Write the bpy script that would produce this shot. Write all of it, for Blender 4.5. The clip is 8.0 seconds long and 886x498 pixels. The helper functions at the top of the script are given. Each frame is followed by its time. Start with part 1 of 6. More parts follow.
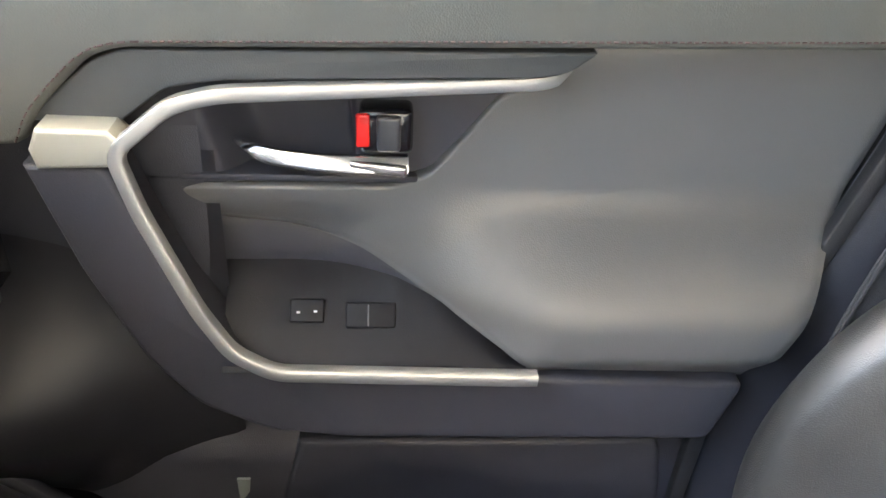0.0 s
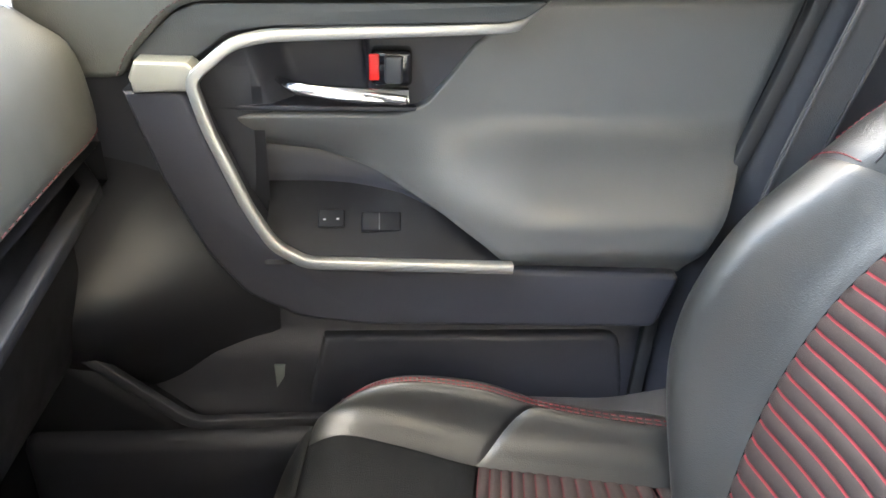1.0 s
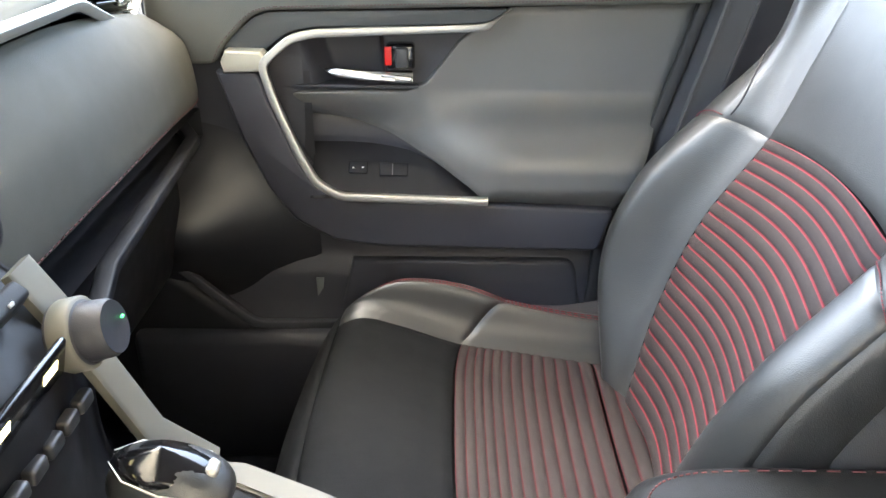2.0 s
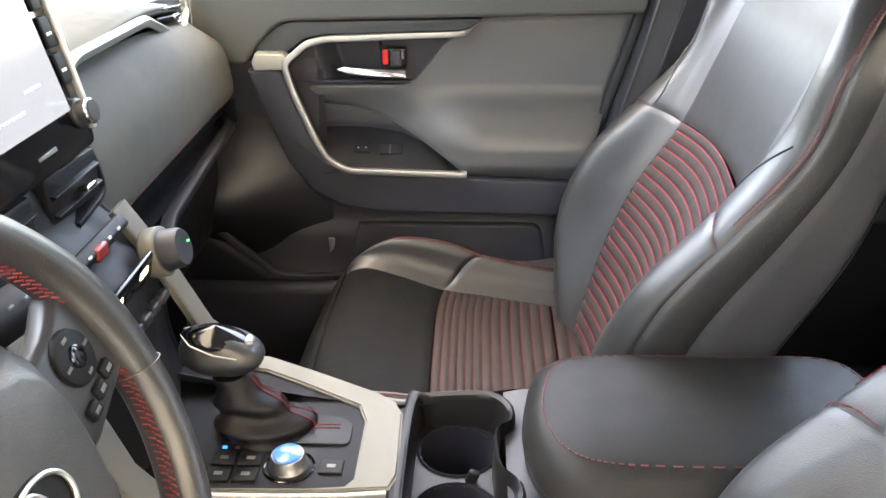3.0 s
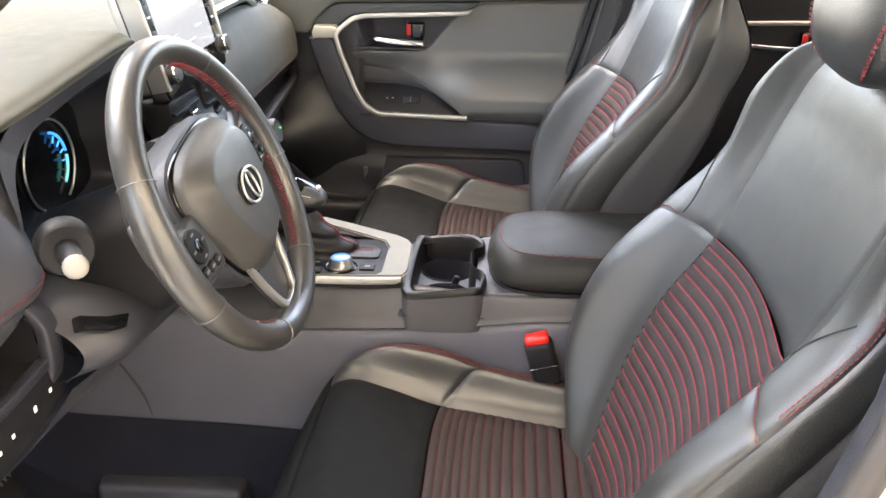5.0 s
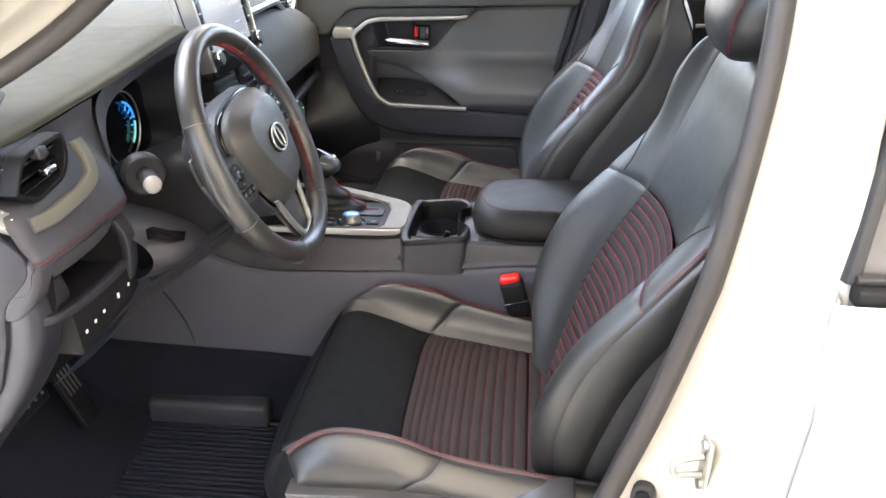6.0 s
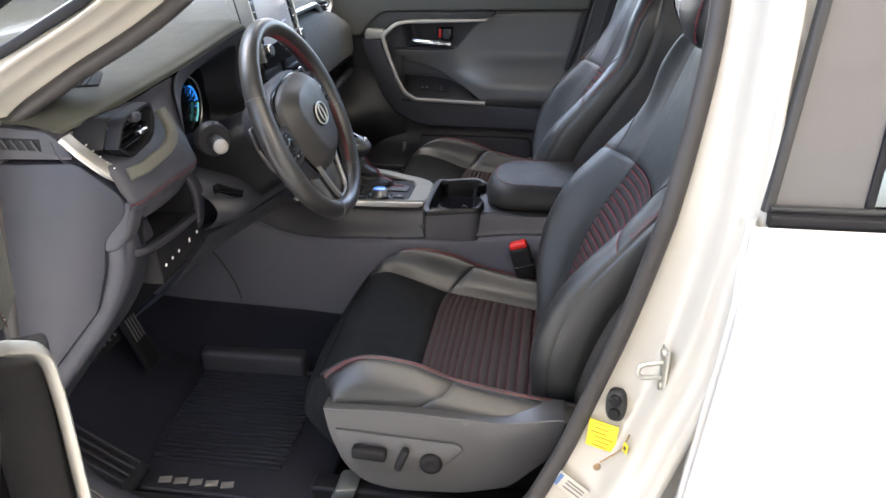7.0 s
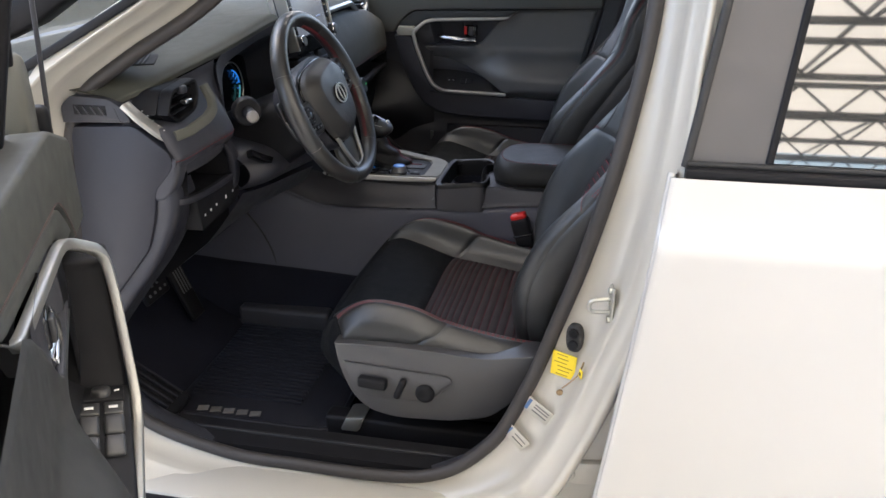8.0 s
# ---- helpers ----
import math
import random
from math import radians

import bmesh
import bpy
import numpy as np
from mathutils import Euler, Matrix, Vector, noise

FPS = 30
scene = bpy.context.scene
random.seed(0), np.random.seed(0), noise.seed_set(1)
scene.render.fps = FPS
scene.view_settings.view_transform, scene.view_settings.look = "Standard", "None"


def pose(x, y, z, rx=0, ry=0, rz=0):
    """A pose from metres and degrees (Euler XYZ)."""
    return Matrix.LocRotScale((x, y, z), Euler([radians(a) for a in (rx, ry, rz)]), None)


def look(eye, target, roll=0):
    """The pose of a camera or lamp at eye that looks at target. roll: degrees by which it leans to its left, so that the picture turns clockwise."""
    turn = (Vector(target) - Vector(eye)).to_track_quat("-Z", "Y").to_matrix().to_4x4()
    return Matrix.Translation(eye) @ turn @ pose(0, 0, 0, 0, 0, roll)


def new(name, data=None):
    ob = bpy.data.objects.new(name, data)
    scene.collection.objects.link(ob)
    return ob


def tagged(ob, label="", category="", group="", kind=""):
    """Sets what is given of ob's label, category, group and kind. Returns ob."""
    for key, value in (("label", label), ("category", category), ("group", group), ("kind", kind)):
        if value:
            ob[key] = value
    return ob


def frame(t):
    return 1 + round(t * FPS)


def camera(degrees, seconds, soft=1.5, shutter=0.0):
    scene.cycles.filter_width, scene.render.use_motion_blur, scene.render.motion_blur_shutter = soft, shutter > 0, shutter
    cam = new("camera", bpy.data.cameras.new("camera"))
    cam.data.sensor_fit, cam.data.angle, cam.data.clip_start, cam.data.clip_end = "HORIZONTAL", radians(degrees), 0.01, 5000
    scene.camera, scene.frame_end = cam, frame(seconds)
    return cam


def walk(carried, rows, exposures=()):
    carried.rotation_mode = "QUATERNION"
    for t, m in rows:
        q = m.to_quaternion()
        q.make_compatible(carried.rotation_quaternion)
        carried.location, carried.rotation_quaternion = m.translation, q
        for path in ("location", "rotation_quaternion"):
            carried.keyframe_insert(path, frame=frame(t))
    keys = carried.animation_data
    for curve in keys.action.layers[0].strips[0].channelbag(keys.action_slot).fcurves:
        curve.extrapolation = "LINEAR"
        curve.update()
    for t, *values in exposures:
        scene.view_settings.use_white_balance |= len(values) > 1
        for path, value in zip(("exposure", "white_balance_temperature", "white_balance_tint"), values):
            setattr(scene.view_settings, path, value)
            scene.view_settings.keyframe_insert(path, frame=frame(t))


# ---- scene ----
# x runs to the car's rear, y to its right-hand side, z up; the ground is at 0
cam = camera(57.3, 8.0)
PATH = [
    (0.0, (0.083, 0.171, 1.251), (0.215, 1.856, 0.183), 2.8),
    (0.5, (0.086, 0.071, 1.247), (0.199, 1.785, 0.222), 2.1),
    (1.0, (0.089, -0.058, 1.226), (0.192, 1.698, 0.274), 1.5),
    (1.5, (0.103, -0.233, 1.228), (0.183, 1.549, 0.324), 0.8),
    (1.7, (0.122, -0.308, 1.233), (0.16, 1.494, 0.367), 0.5),
    (3.0, (0.219, -0.674, 1.328), (0.143, 1.117, 0.44), -0.5),
    (3.5, (0.237, -0.803, 1.324), (0.146, 0.989, 0.441), -0.3),
    (4.0, (0.23, -0.952, 1.337), (0.136, 0.844, 0.461), 0.1),
    (4.5, (0.246, -1.084, 1.348), (0.138, 0.714, 0.479), 0.1),
    (6.0, (0.374, -1.506, 1.375), (0.179, 0.306, 0.55), -0.2),
    (6.5, (0.391, -1.647, 1.38), (0.166, 0.168, 0.569), -0.4),
    (7.0, (0.418, -1.74, 1.384), (0.16, 0.075, 0.584), -0.3),
    (7.5, (0.482, -1.841, 1.382), (0.165, -0.032, 0.59), -0.5),
    (8.0, (0.563, -1.953, 1.39), (0.171, -0.156, 0.604), -0.6)]
walk(cam, [(t, look(eye, target, roll)) for t, eye, target, roll in PATH],
     [(0.0, 5.4, 6600, 6), (1.5, 5.3, 6400, 1), (3.0, 4.95, 6950, 7), (4.5, 5.0, 7150, 8), (6.0, 4.35, 6350, 8), (7.0, 3.72, 6100, 8), (8.0, 2.88, 5950, 8)])

# ---- world, sun, exposure ----
world = bpy.data.worlds.new("world")
scene.world = world
world.use_nodes = True
wn = world.node_tree.nodes
sky = wn.new("ShaderNodeTexSky")
sky.sky_type, sky.sun_disc = "NISHITA", False
sky.sun_elevation, sky.sun_rotation = radians(74), radians(307)
sky.dust_density, sky.ozone_density = 6.0, 0.6
world.node_tree.links.new(sky.outputs[0], wn["Background"].inputs[0])
wn["Background"].inputs[1].default_value = 0.15
sun = new("sun", bpy.data.lights.new("sun", "SUN"))
sun.data.energy, sun.data.angle, sun.data.color = 0.8, radians(10), (1.0, 0.95, 0.87)
sun.matrix_basis = look((-2.1, 1.55, 9.0), (0, 0, 0))


# ---- materials ----
def mat(name, color, rough=0.5, metal=0.0, grain=None, bump=0.0, vary=0.15, scale=9.0, coat=0.0, sheen=0.0, cells=False, wear=0.12, spec=0.5, folds=0.0):
    """A procedural surface: colour drift at a large scale, grain relief and gloss wear at a small one."""
    m = bpy.data.materials.new(name)
    m.use_nodes = True
    n, l = m.node_tree.nodes, m.node_tree.links
    b = n["Principled BSDF"]
    b.inputs["Roughness"].default_value, b.inputs["Metallic"].default_value = rough, metal
    b.inputs["Coat Weight"].default_value, b.inputs["Sheen Weight"].default_value = coat, sheen
    b.inputs["Coat Roughness"].default_value = 0.06
    b.inputs["Specular IOR Level"].default_value = spec
    co = n.new("ShaderNodeTexCoord")
    big = n.new("ShaderNodeTexNoise")
    big.inputs["Scale"].default_value, big.inputs["Detail"].default_value = scale, 5
    l.new(co.outputs["Object"], big.inputs["Vector"])
    mix = n.new("ShaderNodeMix")
    mix.data_type = "RGBA"
    mix.inputs["A"].default_value = (*[c * (1 - vary) for c in color], 1)
    mix.inputs["B"].default_value = (*[min(1, c * (1 + vary)) for c in color], 1)
    l.new(big.outputs["Fac"], mix.inputs["Factor"])
    l.new(mix.outputs["Result"], b.inputs["Base Color"])
    rr = n.new("ShaderNodeMapRange")
    low = max(0.02, rough - wear) if rough < 0.28 else max(0.295, rough - wear)
    rr.inputs["To Min"].default_value, rr.inputs["To Max"].default_value = low, min(1, max(low, rough) + wear)
    mid = n.new("ShaderNodeTexNoise")
    mid.inputs["Scale"].default_value, mid.inputs["Detail"].default_value = scale * 4.3, 6
    l.new(co.outputs["Object"], mid.inputs["Vector"])
    l.new(mid.outputs["Fac"], rr.inputs["Value"])
    l.new(rr.outputs["Result"], b.inputs["Roughness"])
    if grain:
        g = n.new("ShaderNodeTexVoronoi" if cells else "ShaderNodeTexNoise")
        g.inputs["Scale"].default_value = grain
        l.new(co.outputs["Object"], g.inputs["Vector"])
        bp = n.new("ShaderNodeBump")
        bp.inputs["Strength"].default_value, bp.inputs["Distance"].default_value = bump, 0.0012
        l.new(g.outputs["Distance" if cells else "Fac"], bp.inputs["Height"])
        l.new(bp.outputs["Normal"], b.inputs["Normal"])
        if folds:
            # broad, shallow creases of a stretched hide
            soft = n.new("ShaderNodeTexNoise")
            soft.inputs["Scale"].default_value, soft.inputs["Detail"].default_value, soft.inputs["Distortion"].default_value = 11, 2, 0.4
            l.new(co.outputs["Object"], soft.inputs["Vector"])
            wide = n.new("ShaderNodeBump")
            wide.inputs["Strength"].default_value, wide.inputs["Distance"].default_value = folds, 0.010
            l.new(soft.outputs["Fac"], wide.inputs["Height"])
            l.new(wide.outputs["Normal"], bp.inputs["Normal"])
    return m


def glow(name, color, strength):
    m = mat(name, color, 0.2)
    b = m.node_tree.nodes["Principled BSDF"]
    b.inputs["Emission Color"].default_value, b.inputs["Emission Strength"].default_value = (*color, 1), strength
    return m


def glass(name, tint, rough=0.0):
    m = bpy.data.materials.new(name)
    m.use_nodes = True
    b = m.node_tree.nodes["Principled BSDF"]
    b.inputs["Base Color"].default_value = (*tint, 1)
    b.inputs["Roughness"].default_value, b.inputs["Transmission Weight"].default_value, b.inputs["IOR"].default_value = rough, 1.0, 1.45
    return m


LEATHER = mat("seat_leather", (0.0165, 0.0172, 0.0172), 0.40, grain=900, bump=0.2, vary=0.15, cells=True, wear=0.08, spec=0.82, folds=0.08)
CENTRE = mat("perforated_black", (0.0085, 0.0092, 0.0104), 0.72, grain=1100, bump=0.5, vary=0.1, cells=True, spec=0.10)
RIBBED = mat("ribbed_fabric", (0.031, 0.0255, 0.0255), 0.75, grain=1500, bump=0.4, vary=0.15, spec=0.18)
RED_THREAD = mat("red_thread", (0.15, 0.016, 0.022), 0.7, grain=1800, bump=0.4)
# darker copy of the red stripe, with the cushion's shade in its colour
RED_STRIPE_SHADED = mat("red_stripe_shaded", (0.048, 0.010, 0.013), 0.75, grain=1500, bump=0.4, spec=0.2)
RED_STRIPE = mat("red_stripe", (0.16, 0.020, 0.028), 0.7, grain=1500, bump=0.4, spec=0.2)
SOFT = mat("soft_dash_skin", (0.092, 0.092, 0.080), 0.68, spec=0.28, grain=700, bump=0.14, cells=True, vary=0.1)
DASH_TOP = mat("dash_top_skin", (0.052, 0.053, 0.043), 0.7, spec=0.25, grain=700, bump=0.14, cells=True, vary=0.1)
PLASTIC = mat("dark_plastic", (0.029, 0.0295, 0.036), 0.48, grain=1000, bump=0.15, cells=True, vary=0.12, spec=0.38)
BLACK = mat("black_plastic", (0.0105, 0.0105, 0.012), 0.5, grain=900, bump=0.15, vary=0.1, spec=0.15)
GLOSS = mat("gloss_black", (0.006, 0.006, 0.007), 0.12, wear=0.06, vary=0.1)
SILVER = mat("satin_silver", (0.38, 0.375, 0.35), 0.40, metal=0.8, grain=1400, bump=0.05, vary=0.05)
CHROME = mat("chrome", (0.62, 0.62, 0.63), 0.20, metal=1.0, vary=0.03, wear=0.04)
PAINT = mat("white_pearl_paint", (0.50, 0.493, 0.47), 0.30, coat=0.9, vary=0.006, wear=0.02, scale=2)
# duller, creamier copy of the white paint; the frame's shade is in the colour
PAINT_SHADED = mat("white_paint_shaded", (0.42, 0.402, 0.352), 0.38, coat=0.5, vary=0.015, wear=0.04, scale=3)
RUBBER = mat("seal_rubber", (0.016, 0.016, 0.017), 0.6, grain=600, bump=0.15)
SEAL = mat("door_seal_rubber", (0.036, 0.033, 0.032), 0.5, grain=600, bump=0.15, spec=0.4)
CARPET = mat("black_carpet", (0.013, 0.0138, 0.0205), 0.95, grain=1300, bump=1.0, vary=0.3, spec=0.1)
MAT_RUBBER = mat("mat_rubber", (0.014, 0.0147, 0.0205), 0.5, grain=500, bump=0.4, vary=0.25, spec=0.3)
MAT_MARK = mat("mat_marking", (0.13, 0.125, 0.12), 0.6, vary=0.15)
# out of view; kept dark to cut the light bounced down into the cabin
HEADLINER = mat("headliner_cloth", (0.10, 0.098, 0.095), 0.9, grain=900, bump=0.4)
RED = mat("red_button", (0.55, 0.012, 0.010), 0.35, vary=0.08)
YELLOW = mat("yellow_label", (0.80, 0.62, 0.02), 0.5, vary=0.04)
INK = mat("label_ink", (0.06, 0.05, 0.03), 0.6)
BLUE_INK = mat("blue_ink", (0.10, 0.18, 0.36), 0.6)
PAPER = mat("label_paper", (0.72, 0.71, 0.68), 0.5)
WHITE_MARK = mat("white_marking", (0.75, 0.75, 0.74), 0.5)
BLUE_CAP = glow("blue_cap", (0.06, 0.19, 0.58), 0.008)
SCREEN = glow("display_panel", (0.80, 0.83, 0.95), 0.030)
SCREEN.node_tree.nodes["Mix"].inputs["A"].default_value = SCREEN.node_tree.nodes["Mix"].inputs["B"].default_value = (0.02, 0.02, 0.022, 1)
SCREEN_INK = glow("display_marks", (0.45, 0.52, 0.80), 0.016)
GAUGE_BLUE = glow("gauge_blue", (0.05, 0.30, 0.95), 0.06)
GAUGE_CYAN = glow("gauge_cyan", (0.25, 0.85, 0.85), 0.025)
GREEN = mat("green_paper", (0.05, 0.22, 0.05), 0.6)
STEEL = mat("zinc_steel", (0.50, 0.50, 0.46), 0.35, metal=0.9, vary=0.15)
TRUSS = mat("dark_truss_steel", (0.03, 0.03, 0.032), 0.5, metal=0.2)
CONCRETE = mat("concrete_floor", (0.46, 0.445, 0.42), 0.7, grain=60, bump=0.3, scale=1.5, vary=0.2)
CLEAR = glass("clear_glass", (0.97, 0.98, 0.97))
TINTED = mat("privacy_glass", (0.012, 0.013, 0.014), 0.02, coat=1.0, vary=0.05, wear=0.0, spec=1.0)
TINTED.node_tree.nodes["Principled BSDF"].inputs["IOR"].default_value = 2.1
APPLIQUE = mat("grey_black_film", (0.082, 0.077, 0.077), 0.32, coat=0.3, vary=0.06)
ROOF_SHEET = bpy.data.materials.new("translucent_roof_sheet")
ROOF_SHEET.use_nodes = True
_n, _l = ROOF_SHEET.node_tree.nodes, ROOF_SHEET.node_tree.links
_t, _d, _m = _n.new("ShaderNodeBsdfTranslucent"), _n.new("ShaderNodeBsdfDiffuse"), _n.new("ShaderNodeMixShader")
_t.inputs[0].default_value, _d.inputs[0].default_value, _m.inputs[0].default_value = (0.66, 0.59, 0.47, 1), (0.52, 0.48, 0.40, 1), 0.5
_l.new(_t.outputs[0], _m.inputs[1])
_l.new(_d.outputs[0], _m.inputs[2])
_l.new(_m.outputs[0], _n["Material Output"].inputs[0])

# ---- mesh helpers ----
PLACE = {}


def thing(name, at=(0, 0, 0), label="", category="", group="", kind=""):
    ob = new(name)
    ob.location, ob.empty_display_size = at, 0.05
    PLACE[ob.name] = Matrix.Translation(at)
    return tagged(ob, label, category, group, kind)


def part(name, me, material, parent, label=""):
    """One mesh object, given in world metres, under a thing or under a part."""
    ob = new(name, me)
    if material and not me.materials:
        me.materials.append(material)
    if parent:
        ob.parent = parent
        ob.matrix_parent_inverse = PLACE.get(parent.name, Matrix()).inverted()
    PLACE[ob.name] = Matrix()
    if label:
        ob["label"] = label
    return ob


def structure(name, me, material, label="", category=""):
    return tagged(part(name, me, material, None), label, category, "", "structure")


def mesh(verts, faces, smooth=True):
    me = bpy.data.meshes.new("mesh")
    me.from_pydata([tuple(map(float, v)) for v in verts], [], faces)
    me.polygons.foreach_set("use_smooth", [smooth] * len(faces))
    me.update()
    return me


def from_bm(bm, smooth=True, sharp=40):
    bmesh.ops.recalc_face_normals(bm, faces=bm.faces)
    me = bpy.data.meshes.new("mesh")
    bm.to_mesh(me)
    bm.free()
    me.polygons.foreach_set("use_smooth", [smooth] * len(me.polygons))
    if smooth:
        me.set_sharp_from_angle(angle=radians(sharp))
    return me


def join(meshes):
    bm = bmesh.new()
    for me in meshes:
        bm.from_mesh(me)
    out = bpy.data.meshes.new("mesh")
    bm.to_mesh(out)
    bm.free()
    return out


def moved(me, m):
    me.transform(m)
    if m.determinant() < 0:
        me.flip_normals()
    return me


def weights(t, n):
    """Catmull-Rom weights of n knots at the places t."""
    t = np.clip(np.asarray(t, float), 0, n - 1 - 1e-9)
    i = np.floor(t).astype(int)
    f = t - i
    w = np.zeros((len(t), n))
    k = [(-f + 2 * f**2 - f**3) / 2, (2 - 5 * f**2 + 3 * f**3) / 2, (f + 4 * f**2 - 3 * f**3) / 2, (f**3 - f**2) / 2]
    rows = np.arange(len(t))
    for o, kw in zip((-1, 0, 1, 2), k):
        j = i + o
        low, high = j < 0, j > n - 1
        np.add.at(w, (rows, np.clip(j, 0, n - 1)), kw)
        # straight on past the ends
        np.add.at(w, (rows[low], np.zeros(low.sum(), int)), kw[low])
        np.add.at(w, (rows[low], np.ones(low.sum(), int)), -kw[low])
        np.add.at(w, (rows[high], np.full(high.sum(), n - 1)), kw[high])
        np.add.at(w, (rows[high], np.full(high.sum(), n - 2)), -kw[high])
    return w


def spline(points, count):
    p = np.array(points, float)
    return weights(np.linspace(0, len(p) - 1, count), len(p)) @ p


def net_at(net, u, v):
    """Points of a control net at matching arrays u (rows) and v (columns)."""
    wu, wv = weights(u.ravel(), net.shape[0]), weights(v.ravel(), net.shape[1])
    return np.einsum("kr,rcd,kc->kd", wu, net, wv).reshape(*u.shape, 3)


def net_normals(net, u, v, e=0.02):
    du = net_at(net, u + e, v) - net_at(net, u - e, v)
    dv = net_at(net, u, v + e) - net_at(net, u, v - e)
    n = np.cross(du, dv)
    return n / (np.linalg.norm(n, axis=-1, keepdims=True) + 1e-12)


def grid_mesh(p, flip=False):
    a, b = p.shape[:2]
    faces = []
    for i in range(a - 1):
        for j in range(b - 1):
            f = (i * b + j, i * b + j + 1, (i + 1) * b + j + 1, (i + 1) * b + j)
            faces.append(f[::-1] if flip else f)
    return mesh(p.reshape(-1, 3), faces)


def patch(net, u0, u1, v0, v1, nu=24, nv=24, tuck=0.004, width=0.007, flip=False, puff=0.0, lift=0.0):
    """A panel cut out of a control net; its edges tuck in to make seams. Bounds may be functions of the other way's 0..1."""
    s, r = np.meshgrid(np.linspace(0, 1, nu), np.linspace(0, 1, nv), indexing="ij")
    bound = lambda b, x: b(x) if callable(b) else np.full_like(x, b)
    u = bound(u0, r) + (bound(u1, r) - bound(u0, r)) * s
    v = bound(v0, s) + (bound(v1, s) - bound(v0, s)) * r
    p, n = net_at(net, u, v), net_normals(net, u, v)
    if flip:
        n = -n
    lu = np.linalg.norm(np.diff(p, axis=0), axis=-1).sum(0).mean()
    lv = np.linalg.norm(np.diff(p, axis=1), axis=-1).sum(1).mean()
    edge = np.minimum(np.minimum(s, 1 - s) * lu, np.minimum(r, 1 - r) * lv)
    off = -tuck * np.exp(-((edge / width) ** 2)) + puff * (16 * s * (1 - s) * r * (1 - r)) ** 0.5
    off = off + lift
    return grid_mesh(p + n * off[..., None], not flip)


def stitches(net, path, count, lift=0.0006, size=0.0007, sign=1, fill=0.62):
    """Short raised threads along a line of (u, v) knots on a net."""
    t = spline([(*q, 0) for q in path], count * 2 + 1)
    u, v = t[:, 0], t[:, 1]
    p = net_at(net, u, v) + sign * lift * net_normals(net, u, v)
    out = []
    for i in range(count):
        a, b = p[2 * i], p[2 * i] + (p[min(2 * i + 2, len(p) - 1)] - p[2 * i]) * fill
        out.append(tube([a, b], size, 5))
    return join(out)


def frames_along(p, closed=False):
    """Tangents and two side vectors along a polyline."""
    p = np.array(p, float)
    t = (np.roll(p, -1, 0) - np.roll(p, 1, 0)) if closed else np.gradient(p, axis=0)
    t /= np.linalg.norm(t, axis=1, keepdims=True) + 1e-12
    a = np.zeros_like(t)
    ref = np.array([0, 0, 1.0]) if abs(t[0][2]) < 0.9 else np.array([1.0, 0, 0])
    for i in range(len(t)):
        ref = ref - t[i] * (ref @ t[i])
        ref /= np.linalg.norm(ref) + 1e-12
        a[i] = ref
    return t, a, np.cross(t, a)


def tube(path, radius, sides=10, closed=False):
    p = np.array(path, float)
    t, a, b = frames_along(p, closed)
    r = np.broadcast_to(radius, len(p))
    ang = np.linspace(0, 2 * np.pi, sides, endpoint=False)
    rings = [p[i] + r[i] * (np.cos(ang)[:, None] * a[i] + np.sin(ang)[:, None] * b[i]) for i in range(len(p))]
    return skin(rings, closed)


def skin(rings, closed=False, caps=True):
    k = len(rings[0])
    v = np.concatenate([np.array(r, float) for r in rings])
    faces, m = [], len(rings)
    for i in range(m if closed else m - 1):
        for j in range(k):
            a, b = i * k + j, i * k + (j + 1) % k
            c, d = ((i + 1) % m) * k + (j + 1) % k, ((i + 1) % m) * k + j
            faces.append((a, b, c, d))
    if caps and not closed:
        faces += [tuple(range(k))[::-1], tuple(range((m - 1) * k, m * k))]
    me = mesh(v, faces)
    bm = bmesh.new()
    bm.from_mesh(me)
    return from_bm(bm, True, 50)


def band(path, up, w, h, closed=False, round_=0.35, taper=None):
    """A trim strip swept along a path: w across, h along the given up direction, with rounded corners."""
    p = np.array(path, float)
    t = (np.roll(p, -1, 0) - np.roll(p, 1, 0)) if closed else np.gradient(p, axis=0)
    t /= np.linalg.norm(t, axis=1, keepdims=True) + 1e-12
    up = np.broadcast_to(np.array(up, float), p.shape)
    side = np.cross(t, up)
    side /= np.linalg.norm(side, axis=1, keepdims=True) + 1e-12
    up = np.cross(side, t)
    ang = np.linspace(0, 2 * np.pi, 16, endpoint=False)
    c, s = np.cos(ang), np.sin(ang)
    c, s = np.sign(c) * np.abs(c) ** round_, np.sign(s) * np.abs(s) ** round_
    k = np.ones(len(p)) if taper is None else np.asarray(taper, float)
    return skin([p[i] + side[i] * (c * w / 2 * k[i])[:, None] + up[i] * (s * h / 2 * k[i])[:, None] for i in range(len(p))], closed)


def rbox(centre, size, r=0.005, turn=None, seg=3):
    bm = bmesh.new()
    bmesh.ops.create_cube(bm, size=1.0)
    bmesh.ops.scale(bm, vec=size, verts=bm.verts)
    bmesh.ops.bevel(bm, geom=bm.edges[:], offset=min(r, min(size) * 0.49), segments=seg, affect="EDGES", profile=0.5)
    m = Matrix.Translation(centre) @ (turn or Matrix())
    bmesh.ops.transform(bm, matrix=m, verts=bm.verts)
    return from_bm(bm)


